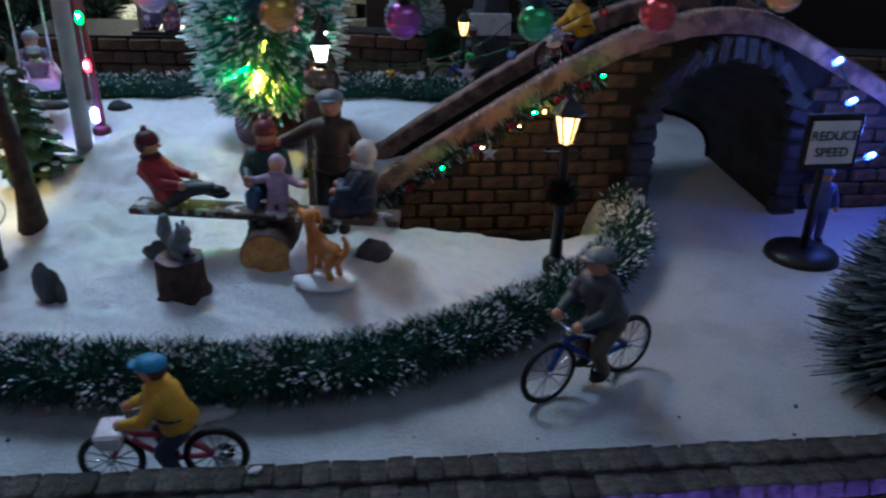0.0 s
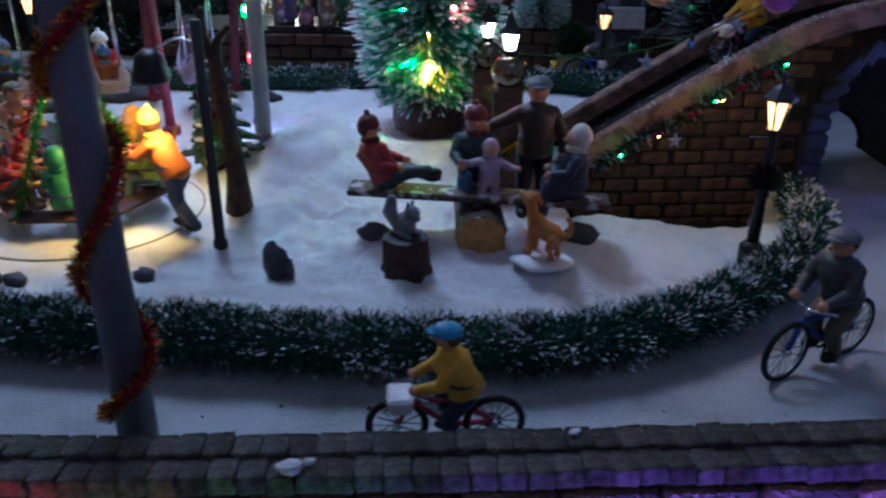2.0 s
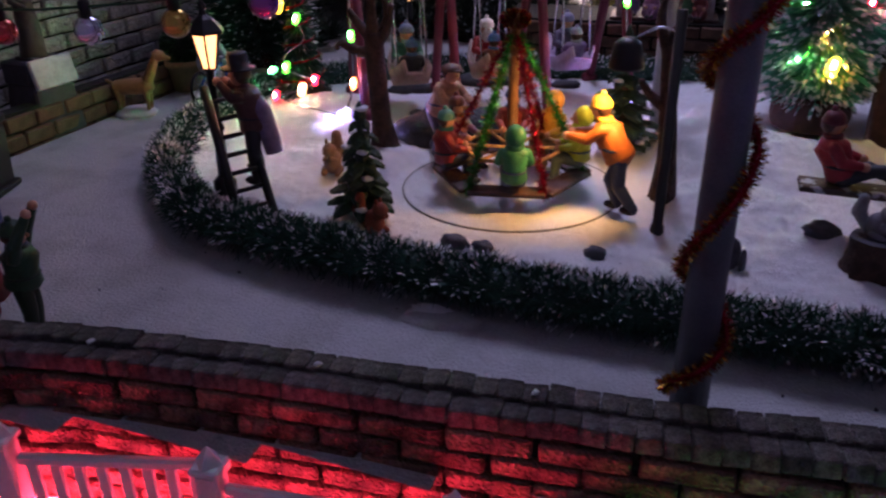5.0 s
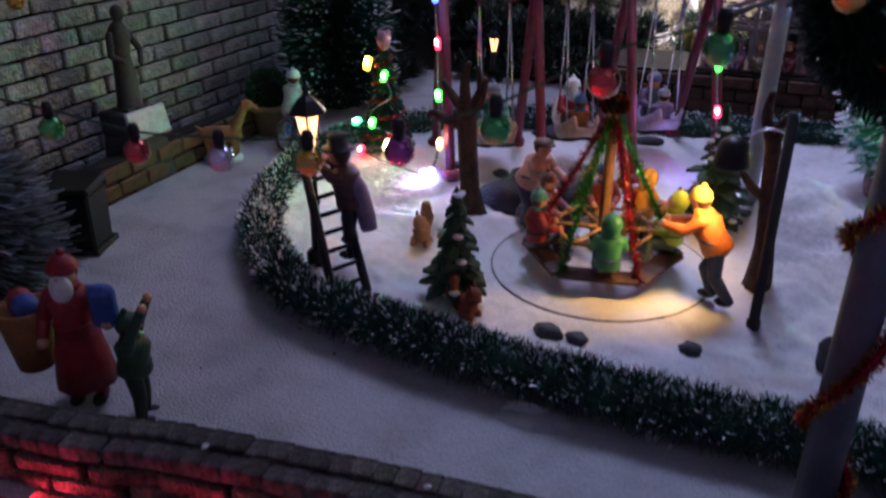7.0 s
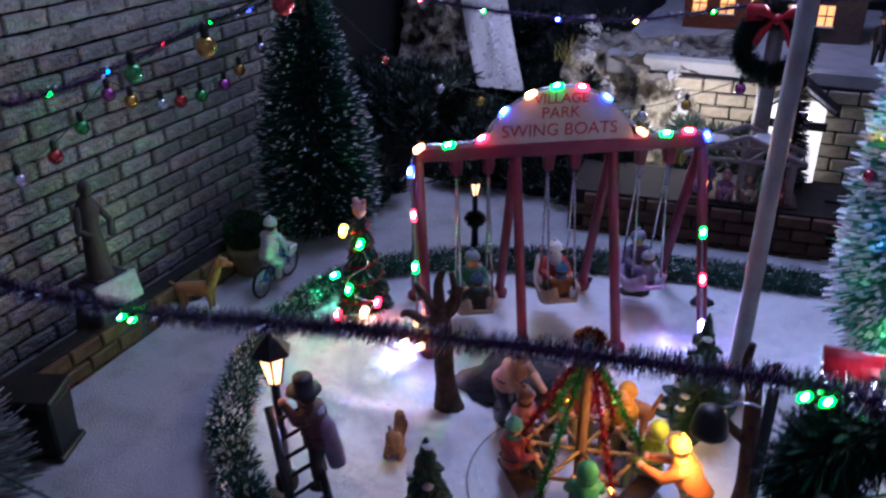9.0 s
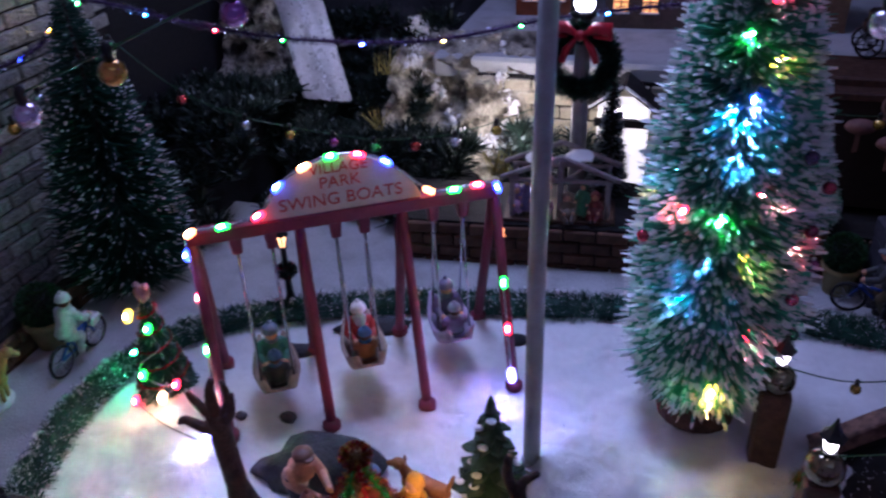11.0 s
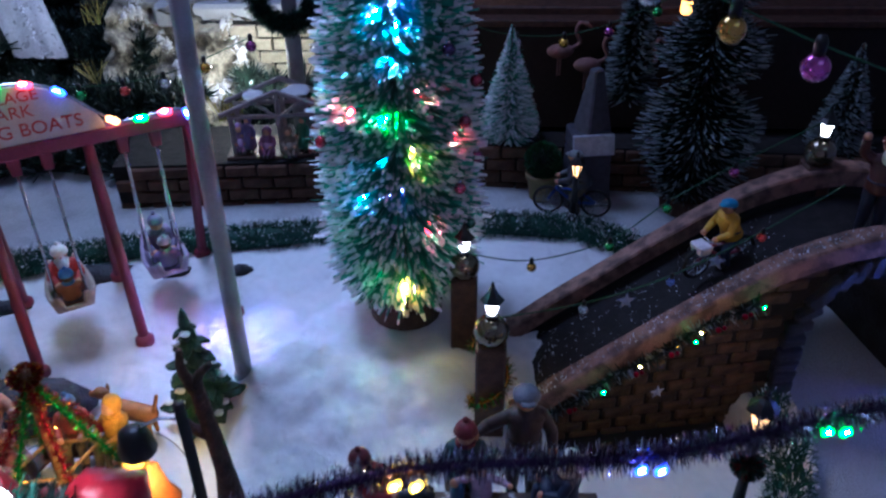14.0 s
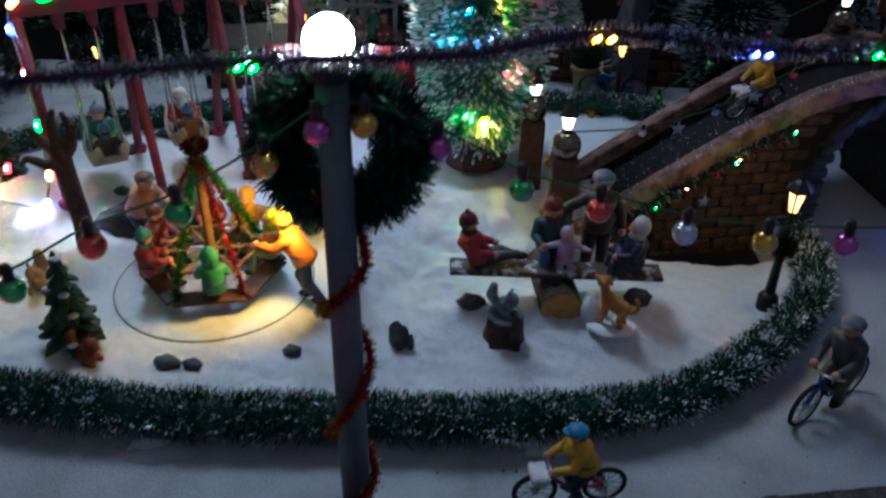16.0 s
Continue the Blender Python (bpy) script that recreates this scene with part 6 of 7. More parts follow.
def lit_bush():
    """Little decorated fir on its snow mound."""
    x, y = -46.5, 46.9
    z0 = pz(x, y)
    h = 9.3 - z0
    t = thing("lit_fir", (x, y, z0 - 0.2), label="small dark fir hung with tinsel and coloured lights", category="tree")
    g = np.random.default_rng(41)
    n = 3600
    part("trunk", Shape().tube([(0, 0, 0), (0.1, 0, h * 0.5), (0, 0, h)], [0.4, 0.25, 0.08], BARK, 8), t)
    f = 1 - np.sqrt(g.random(n))
    f = np.floor(f * 9) / 9 + g.uniform(0, 0.05, n)
    a = g.uniform(0, 2 * math.pi, n)
    r = (0.3 + 1.75 * (1 - f)) * g.uniform(0.7, 1.08, n)
    start = np.stack([0.25 * r * np.cos(a), 0.25 * r * np.sin(a), 0.5 + f * h + 0.35], 1)
    end = np.stack([r * np.cos(a), r * np.sin(a), 0.5 + f * h - 0.25 + g.normal(0, 0.12, n)], 1)
    part("needles", Shape().blades(start, end, 0.15, GREENN, FROSTG, 0.12, 0.7, 1.0, g), t, kind="stuff")
    part("topper", Shape().ball((0, 0, h + 0.75), 0.55, paint("pale pink resin", "b98a86"), 12, 9, (0.9, 0.8, 1.15), rough=0.3).ball((-0.32, 0, h + 1.3), 0.2, paint("pale pink resin", "b98a86"), 8, 6).ball((0.32, 0, h + 1.3), 0.2, paint("pale pink resin", "b98a86"), 8, 6), t, "pale pink moulded topper")
    loop = [(0.95 * (0.3 + 1.75 * (1 - k / 60)) * math.cos(k * 0.62), 0.95 * (0.3 + 1.75 * (1 - k / 60)) * math.sin(k * 0.62), 0.6 + h * k / 60) for k in range(4, 58)]
    rope = part("tinsel_rope", Shape().tube(loop, 0.07, TINRED, 5), t, "thin red and gold tinsel rope")
    roots, ends = [], []
    for p, d in along(loop, 1 / 45):
        o = Vector(g.normal(size=3)).normalized()
        roots.append(p), ends.append(p + o * g.uniform(0.12, 0.26))
    part("tinsel", Shape().blades(roots, ends, 0.05, TINRED, TINGOLD, 0.5, 0.3, 1.0, g), rope, kind="stuff")
    w = thing("string_lights", label="string of coloured lights on the small fir", category="string lights")
    line = [(-47.5, 46.2, 8.3), (-46.5, 47.0, 8.9), (-46.2, 46.2, 7.5), (-45.6, 46.0, 6.2), (-46.8, 45.4, 5.2), (-46.8, 45.3, 4.3), (-45.6, 45.2, 3.8), (-44.9, 45.9, 3.4), (-45.5, 45.0, 2.9), (-46.6, 44.7, 2.6), (-47.6, 44.9, 2.3), (-45.0, 43.6, 2.2), (-42.6, 43.0, 2.1), (-41.4, 42.8, 2.0)]
    part("wire", Shape().tube(curve(line, 4), 0.05, STEELW, 4), w)
    for k, c in ((0, "yellow"), (2, "green"), (5, "green"), (7, "red"), (8, "bright"), (10, "red"), (13, "violet")):
        part("bulb", led(Shape(), line[k], c, 0.24 if c in ("bright", "yellow") else 0.2, (0.3, 0, 1), BRIGHT), w, "lit " + c + " bulb")


lit_bush()
solo("led_bulb", led(Shape(), (-50.0, 48.6, 3.1), "bright_green", 0.2, core=BRIGHT), label="bright green light bulb lying on the hedge", category="light")


# ---- stone wall side ----
def block_wall(name, origin, direction, length, height, size, m, rows_from, seed, label, keep=None, thick=1.5):
    t = thing(name, label=label, category="wall", kind="structure")
    d = Vector((math.cos(radians(direction)), math.sin(radians(direction)), 0))
    n = Vector((d.y, -d.x, 0))
    o = Vector(origin)
    mid = o + d * (length / 2) - n * (thick / 2)
    part("core", Shape().box((mid.x, mid.y, o.z + height / 2), (length, thick, height), MORTAR, rz=direction, bev=0.02), t)
    g = random.Random(seed)
    w, h = size
    meshes = [worn_block(w * k, 0.55, h * (0.84 + 0.015 * i), m, i + seed) for i, k in enumerate((0.955, 0.93, 0.94, 0.96, 0.945))]
    rest = Shape()
    for r in range(int(height / h)):
        for c in range(int(length / w)):
            f = (c + 0.5 + 0.5 * (r % 2)) * w
            p = o + d * f + n * g.uniform(0.02, 0.14)
            z = o.z + (r + 0.5) * h
            if f > length - w * 0.4:
                continue
            turn = (radians(g.uniform(-3, 3)), radians(g.uniform(-1.2, 1.2)), radians(direction + g.uniform(-2.5, 2.5)))
            if keep and not keep(f, z):
                e = Euler(turn).to_matrix()
                q = g.choice(meshes)
                rest.add([p + Vector((0, 0, z)) + e @ (u.co / S) for u in q.vertices], [tuple(k.vertices) for k in q.polygons], m, True)
                continue
            ob = part("brick", g.choice(meshes), t, at=(p.x, p.y, z))
            ob.rotation_euler = turn
    if rest.f:
        part("upper_bricks", rest, t, kind="stuff")
    return t


block_wall("wall_west", (-66.5, 8, -1), 90, 66, 34, (3.4, 1.3), STONEW, 0, 11, "tall grey stone block wall behind the road", keep=lambda f, z: 16 < f and z < 21)
block_wall("wall_ledge", (-61.3, 18, -1), 90, 42, 3.6, (2.6, 1.15), BRICKR, 0, 12, "low brown brick ledge along the stone wall", thick=1.2)


def monument(x, y, z0, rz, label, figure=True, s=1.0):
    t = thing("monument", (x, y, z0), rz, label, "monument", "monuments")
    SL, ST = paint("slate monument stone", "3c3b44", 0.7), paint("weathered statue stone", "403f3a", 0.75)
    up = 0 if figure else 2.1
    part("plinth", Shape().box((0, 0, (3.8 + up) * s / 2), (3.9 * s, 3.2 * s, (3.8 + up) * s), SL, bev=0.15, taper=0.85).box((0, 0.2, (4.5 + up) * s), (3.4 * s, 2.6 * s, 1.6 * s), SL, bev=0.15), t)
    part("plaque", Shape().box((0, -1.5 * s, (4.5 + up) * s), (3.5 * s, 0.35, (2.0 - 0.1 * up) * s), paint("pale plaque", "a9acb4"), rx=-14, bev=0.08), t, "pale blank plaque")
    if not figure:
        part("shaft", Shape().box((0.2, 0.2, 9.4 * s), (2.9 * s, 2.4 * s, 6.4 * s), paint("worn grey obelisk", "45454e", 0.7), rz=28, bev=0.15, taper=0.36), t)
    if figure:
        st = Shape().tube([(0, 0, 0), (0, 0, 0.5), (0.05, 0, 2.4), (-0.05, 0, 3.8), (0, 0, 5.2), (0.05, -0.1, 5.9), (0.05, -0.15, 6.2)], [1.0, 0.85, 0.75, 0.62, 0.8, 0.5, 0.28], ST, 12)
        st.ball((0.05, -0.2, 6.7), 0.5, ST, 12, 9, (0.9, 1, 1.15)).limb((0.7, 0, 5.3), 0.28, (1.25, -0.5, 4.1), 0.22, ST, 8).limb((1.25, -0.5, 4.1), 0.22, (0.8, -0.9, 3.3), 0.18, ST, 8)
        st.limb((-0.7, 0, 5.3), 0.28, (-1.05, -0.2, 4.0), 0.22, ST, 8).limb((-1.05, -0.2, 4.0), 0.22, (-0.6, -0.8, 3.6), 0.18, ST, 8).box((0, 0, 0.15), (1.9, 1.7, 0.3), ST)
        solo("statue", st, (x, y, z0 + 5.2 * s), rz, "plain slate statue on the monument", "statue")


monument(-62.6, 38.6, 0.0, 86, "slate monument with a pale plaque by the stone wall")
monument(2.4, 71.9, -0.4, 8, "tapered slate monument with a pale plaque by the back road", False, 1.0)


def bin_box(x, y, z, rz):
    t = thing("litter_bin", (x, y, z), rz, "black square litter bin standing on the road edge", "bin")
    part("body", Shape().box((0, 0, 1.9), (2.7, 2.3, 3.8), BLACK, bev=0.15, taper=1.08), t)
    part("lid", Shape().box((0, 0, 4.1), (3.2, 2.7, 0.5), BLACK, bev=0.12, rx=6), t)
    part("base", Shape().box((0, 0, 0.2), (3.2, 2.8, 0.4), BLACK, bev=0.1), t)


bin_box(-57.6, 28.2, 0.0, 20)


def potted_bush(x, y, z, r, label):
    t = thing("potted_bush", (x, y, z), label=label, category="potted plant", group="potted bushes")
    part("pot", Shape().lathe([(1.1 * r, 0), (1.45 * r, 2.0), (1.65 * r, 2.0), (1.65 * r, 2.5), (1.4 * r, 2.5), (1.35 * r, 2.2)], (0, 0, 0), POTM, 20), t, "tan clay pot")
    g = np.random.default_rng(int(abs(x) * 10))
    o = g.normal(size=(2600, 3))
    o /= np.linalg.norm(o, axis=1, keepdims=True)
    c = np.array([0, 0, 3.6])
    f = Shape().ball((0, 0, 3.6), 1.5 * r, DARKN, 12, 8)
    f.blades(c + o * 1.3 * r, c + o * r * g.uniform(1.6, 1.95, (2600, 1)), 0.16, BUSH, None, 0, 0.5, 1, g)
    part("foliage", f, t, "clipped green ball of leaves")


potted_bush(-60.0, 51.2, 0.2, 1.0, "clipped green bush in a tan pot on the snow")
potted_bush(-1.3, 72.2, 0.3, 0.9, "dark clipped bush in a pale pot by the back road")

# Santa group at the front corner
doll(-45.4, 16.9, 0.0, 25, "stand", "8a1f24", "7a1c20", "8a1f24", "painted bearded figurine in a red coat carrying a wicker basket", 1.08, "wool", True, beard=True, grip_at=((-1.1, -0.5, 3.3), (1.7, -1.0, 4.3)))
solo("wicker_basket", Shape().lathe([(0.75, 0), (1.0, 1.6), (1.15, 2.9), (1.0, 2.9), (0.9, 1.8)], (0, 0, 0), paint("wicker", "8a5a2e", 0.8), 14).ball((0.2, 0, 2.9), 0.6, paint("parcel blue", "2f4a8a"), 8, 6).ball((-0.35, 0.2, 3.0), 0.55, paint("parcel red", "8a2a2a"), 8, 6), (-47.6, 16.3, 1.6), 0, "brown wicker basket full of wrapped parcels on the figurine's back", "basket")
doll(-42.6, 17.0, -0.3, 120, "reach", "24452c", "20301f", "24452c", "painted child figurine in green reaching up for a parcel", 0.86, "wool")
solo("gift_parcel", Shape().box((0, 0, 0), (1.0, 0.9, 1.9), paint("gift blue", "2a4a86"), bev=0.3).box((0, 0, 0), (1.04, 0.25, 1.94), paint("gift ribbon", "5c7cb8"), bev=0.1), (-43.3, 16.7, 5.3), 20, "blue wrapped parcel with ribbon held by the figurines", "parcel")


# ---- tunnel side ----
def speed_sign():
    t = thing("road_sign", (20.6, 43.3, road_z(20, 43)), 12, "black framed white road sign on a round base", "road sign")
    part("base", Shape().lathe([(2.0, 0), (1.9, 0.35), (0.5, 0.5)], (0, 0, 0), BLACK, 20), t)
    part("post", Shape().tube([(0, 0, 0.3), (0, 0, 7.6)], 0.2, BLACK, 8), t)
    p = part("panel", Shape().box((0, -0.3, 6.75), (3.15, 0.25, 3.0), BLACK, bev=0.06), t)
    part("face", Shape().box((0, -0.46, 6.75), (2.6, 0.08, 2.3), WHITE, bev=0.02), p)
    for text, z in (("REDUCE", 6.9), ("SPEED", 6.02)):
        cu = bpy.data.curves.new("lettering", "FONT")
        cu.body, cu.size, cu.align_x, cu.extrude = text, 0.7 * S, "CENTER", 0.02 * S
        cu.materials.append(BLACK)
        ob = new("lettering", cu)
        ob.parent = p
        ob.matrix_basis = pose(0, -0.53 * S, z * S, 90, 0, 0)


speed_sign()
w = thing("string_lights", label="blue lights strung beside the tunnel mouth", category="string lights")
bl = [(22.4, 48.6, 8.6), (23.6, 48.4, 6.4), (23.0, 47.2, 3.6), (25.4, 48.4, 3.2), (27.6, 48.6, 6.2)]
part("wire", Shape().tube(curve(bl, 5), 0.05, WIREG, 5), w)
for p in bl:
    part("bulb", led(Shape(), p, "blue", 0.16), w, "lit blue bulb")
doll(21.9, 45.4, road_z(21, 45), 10, "stand", "5058a0", "4a5090", "6068b0", "small blue painted figurine standing behind the road sign", 0.7)
doll(16.3, 51.6, rail_z(16.3) - 1.95, -20, "stand", "4a2a26", "2a2c3a", "7a4030", "painted bearded figurine waving at the top of the bridge", 1.0, "cap", beard=True, grip_at=((-1.4, -0.4, 6.2), (1.1, -0.5, 3.3)))


# ---- back row ----
block_wall("wall_nativity", (-38, 69.6, -0.4), 5, 24, 4.6, (2.7, 1.12), BRICKR, 0, 14, "low brown brick wall under the nativity stable", thick=8)
block_wall("wall_back", (-17, 74.9, -0.4), -3, 62, 4.8, (2.7, 1.18), BRICKR, 0, 15, "low dark brick wall along the back road", thick=3)


def stable():
    FROSTWOOD = paint("frosted pale timber", "8f8587", 0.75)
    t = thing("nativity_stable", (-24.0, 73.6, 4.2), 6, "open pale timber nativity stable with snow patches", "stable")
    for x in (-4.0, 0.0, 4.0):
        for y in (-1.4, 1.6):
            part("post", Shape().box((x, y, 1.9), (0.42, 0.42, 3.8 if x else 5.6), FROSTWOOD), t)
    for y in (-1.5, 1.7):
        for sx in (-1, 1):
            part("rafter", Shape().box((sx * 2.45, y, 4.85), (5.4, 0.35, 0.4), FROSTWOOD, ry=sx * 22), t)
        part("tie_beam", Shape().box((0, y, 3.7), (8.6, 0.35, 0.35), FROSTWOOD), t)
        for sx in (-1, 1):
            part("brace", Shape().box((sx * 1.2, y, 4.4), (2.6, 0.25, 0.25), FROSTWOOD, ry=-sx * 38), t)
    part("crosspiece", Shape().box((0, -1.5, 4.9), (0.3, 0.3, 2.2), FROSTWOOD), t)
    part("snow", Shape().ball((1.6, 0.3, 5.25), 1.0, SNOW, 14, 6, (1.3, 1.3, 0.2), rough=0.3).ball((-2.2, 0.3, 4.95), 1.0, SNOW, 14, 6, (0.9, 1.2, 0.18), rough=0.3, seed=4), t, "patches of snow on the roof")
    part("floor", Shape().box((0, 0, 0.15), (9.4, 4.4, 0.3), WOODD), t)


stable()
for k, (x, y, c, p) in enumerate(((-26.6, 72.2, "6a5a8a", "stand"), (-25.0, 72.0, "8a5a78", "floor"), (-23.2, 72.0, "7a6a5a", "floor"), (-21.9, 72.3, "2f6a4a", "stand"), (-20.9, 72.6, "7a3a3a", "floor"), (-27.6, 72.6, "8a6a8a", "floor"))):
    doll(x, y, 4.5, 20 * (k % 3) - 20, p, c, c, c, "small painted nativity figurine in muted robes", 0.5 if p == "stand" else 0.62, "hood", True)


def mountain(x0, x1, y0, y1, top, label, m=ROCKD, seed=0, name="mountain", step=1.2):
    def height(x, y):
        u, v = (x - x0) / (x1 - x0), (y - y0) / (y1 - y0)
        e = smooth(0, 0.22, u) * smooth(0, 0.22, 1 - u) * smooth(0, 0.35, v)
        return -1 + top * e * (0.75 + 0.5 * noise.fractal(Vector((x * 0.07 + seed, y * 0.07, seed)), 1.0, 2.0, 5)) + 1.2 * noise.noise(Vector((x * 0.3, y * 0.3, seed)))
    s, v, f = sheet(x0, x1, y0, y1, step, height)
    solo(name, s.add(v, f, m), label=label, category="rock")


mountain(-66, -36, 89, 125, 17, "dark mountain slope behind the swing boats", ROCKD, 1)


def cliff():
    """Rugged pale rock face with foam-like snow running down it."""
    t = thing("cliff", label="pale rugged cliff of lit rock with snow, foam strands and reeds", category="rock")
    s, v, nx, nz = Shape(), [], 60, 44

    def face(x, z):
        q = Vector((x * 0.22, z * 0.3, 1.7))
        ridge, fine = 1 - abs(noise.noise(q)) * 2, 1 - abs(noise.noise(q * 3.1)) * 2
        return 83.5 + 0.42 * z + 2.6 * abs(x + 36.5) / 8 - 2.4 * ridge - 0.8 * fine - 0.5 * noise.noise(q * 7) + 5 * smooth(-42, -44.5, -x - 86) + 4 * smooth(11.3, 12.9, z)
    for i in range(nx + 1):
        for j in range(nz + 1):
            x, z = -44.5 + 16.5 * i / nx, -0.5 + 13.4 * j / nz
            q = Vector((x * 0.22, z * 0.3, 1.7))
            y = face(x, z)
            v.append((x + 0.6 * noise.noise(q * 2.2), y, z + 0.5 * noise.noise(q * 2.7 + Vector((4, 0, 0)))))
    s.add(v, [(i * (nz + 1) + j, (i + 1) * (nz + 1) + j, (i + 1) * (nz + 1) + j + 1, i * (nz + 1) + j + 1) for i in range(nx) for j in range(nz)], ROCKL)
    part("rock_face", s, t)
    g = np.random.default_rng(33)
    for line, r in (([(-43.6, 84.6, 14.5), (-42.8, 83.2, 12.0), (-42.2, 82.0, 9.8), (-40.6, 81.2, 8.2), (-39.6, 81.0, 7.0)], 0.55), ([(-33.6, 84.0, 12.2), (-33.0, 83.0, 9.6), (-31.8, 82.0, 7.2), (-32.4, 81.2, 4.8), (-34.6, 80.8, 3.6)], 0.6),
                    ([(-38.6, 80.6, 5.8), (-36.6, 80.2, 4.2), (-34.0, 80.0, 3.2), (-30.0, 80.4, 3.4)], 0.7)):
        roots, ends = [], []
        f = Shape()
        for p, d in along(curve(line, 5), 0.3):
            x, z = p.x + 0.35 * g.normal(), p.z + 0.3 * g.normal()
            f.ball((x, face(x, z), z), r * g.uniform(0.3, 0.75), COTTON, 7, 5, (1, 0.6, 1.2), rough=0.5, seed=int(p.z * 10))
        for p, d in along(curve(line, 5), 0.01):
            x, z = p.x + 0.3 * g.normal(), p.z + 0.3 * g.normal()
            o = Vector(g.normal(size=3)).normalized()
            c = Vector((x, face(x, z), z))
            roots.append(c), ends.append(c + o * r * g.uniform(0.5, 1.0))
        part("foam", f.blades(roots, ends, 0.07, FROST, None, 0, 0.5, 1, g), t, "white foam of snow fibres")
    for x, y, z, h in ((-31.0, 80.0, 4.0, 3.4), (-30.2, 80.3, 4.0, 2.8), (-43.6, 81.5, 7.2, 2.6), (-43.0, 83.4, 12.2, 2.8)):
        n = 18
        a = np.tile([[x, y, z]], (n, 1)) + g.normal(0, 0.35, (n, 3)) * [1, 0.6, 0.2]
        part("reeds", Shape().blades(a, a + g.normal(0, 1, (n, 3)) * [0.9, 0.6, 0.3] + [0, 0, h * 0.75], 0.14, REED, None, 0, 0.5, 0.8, g), t, "dry yellow-green reeds")


cliff()
mountain(-54, -33, 74, 87, 5.5, "dark bushy slope behind the road", ROCKD, 3, step=0.8)
mountain(-68, -57, 66, 90, 9, "dark planted slope beside the stone wall", ROCKD, 9)
# dark shrubs on the slopes
def shrubs(x0, x1, y0, y1, zf, n, seed, label):
    g = np.random.default_rng(seed)
    c = np.stack([g.uniform(x0, x1, n // 60), g.uniform(y0, y1, n // 60)], 1)
    k = g.integers(0, len(c), n)
    o = g.normal(size=(n, 3))
    o /= np.linalg.norm(o, axis=1, keepdims=True)
    o[:, 2] = np.abs(o[:, 2])
    base = np.array([[c[i][0], c[i][1], zf(c[i][0], c[i][1])] for i in range(len(c))])[k]
    solo("shrubs", Shape().blades(base + o * 0.4, base + o * g.uniform(1.0, 2.4, (n, 1)), 0.2, DARKN, FROSTG, 0.06, 0.7, 1.0, g), label=label, category="shrubs", kind="stuff")


shrubs(-53, -34, 74, 86, lambda x, y: 1.0 + 3.8 * smooth(74, 82, y), 9000, 71, "dense dark shrubs on the slope behind the road")
shrubs(-66, -40, 88, 100, lambda x, y: 3.0 + 10.0 * smooth(88, 100, y), 9000, 72, "dense dark shrubs on the mountain")
shrubs(-67, -55, 66, 88, lambda x, y: 1.0 + 7.5 * smooth(66, 80, y), 9000, 74, "dense dark shrubs on the slope by the stone wall")
shrubs(-58, -42, 84, 92, lambda x, y: 2.0 + 6.0 * smooth(84, 92, y), 7000, 75, "dense dark shrubs below the waterfall")
shrubs(-31, -22, 80, 88, lambda x, y: 2.0 + 3.0 * smooth(80, 88, y), 2500, 73, "dense dark shrubs below the pale cliff")
# silver waterfall sheet
s, n = Shape(), 60
v = []
for i in range(n + 1):
    f = i / n
    for k in range(21):
        q = k / 20 - 0.5
        v.append((-56.6 + 5.2 * f + 5.6 * q, 91 - 3.6 * f - 0.35 * noise.noise(Vector((q * 4, f * 3, 2.0))) - 0.12 * noise.noise(Vector((q * 30, f * 22, 2.0))), 23.5 - 16.0 * f + 0.3 * noise.noise(Vector((q * 9, f * 5, 0)))))
s.add(v, [(i * 21 + k, i * 21 + k + 1, (i + 1) * 21 + k + 1, (i + 1) * 21 + k) for i in range(n) for k in range(20)], WATERF)
solo("waterfall", s, label="glistening silver film waterfall down the dark mountain", category="waterfall")


def on_fall(u, v):
    return -56.6 + 5.2 * u + 5.6 * (0.62 + 0.1 * (v - 0.5) - 0.5), 91 - 3.6 * u - 0.7, 23.5 - 16.0 * u


# a narrow column of pale flecks paints the bright streak on the film
flecks("glitter", on_fall, 420, 83, "pale flecks that draw a streak of glints down the waterfall", 0.2)
s, v = Shape(), []
for i in range(31):
    for j in range(41):
        x, z = -66 + 8.5 * i / 30, 8 + 18 * j / 40
        q = Vector((x * 0.35, z * 0.35, 5.0))
        v.append((x, 90.5 + 0.15 * z - 2.2 * (1 - 2 * abs(noise.noise(q))) - 0.9 * (1 - 2 * abs(noise.noise(q * 2.6))) + 3 * smooth(0.6, 1.0, i / 30) + 2.0 * smooth(11, 8, -z + 19), z))
solo("foil_rock", s.add(v, [(i * 41 + j, (i + 1) * 41 + j, (i + 1) * 41 + j + 1, i * 41 + j + 1) for i in range(30) for j in range(40)], FOIL), label="crumpled silver-grey foil rock beside the waterfall", category="rock")

# upper terrace with its stone face, snow and houses
block_wall("wall_terrace", (-36, 91.6, 0), 0, 26, 10.0, (3.0, 1.4), paint("pale terrace stone", "a39c86"), 0, 18, "pale lit stone wall of the upper terrace", thick=2)
# terrace snow takes the grey road snow, its dimness put into the colour
solo("terrace", Shape().box((-26.5, 111, 9.6), (29, 38, 2.4), ROADSNOW, bev=0.4), (0, 0, 0.8), label="snow-covered upper terrace at the back", category="terrace", kind="structure")
solo("terrace_planks", Shape().box((23.5, 95.6, 9.55), (70.6, 7.0, 2.3), WOODD, bev=0.2), (0, 0, 0.8), label="dark timber edge of the upper terrace", category="terrace", kind="structure")
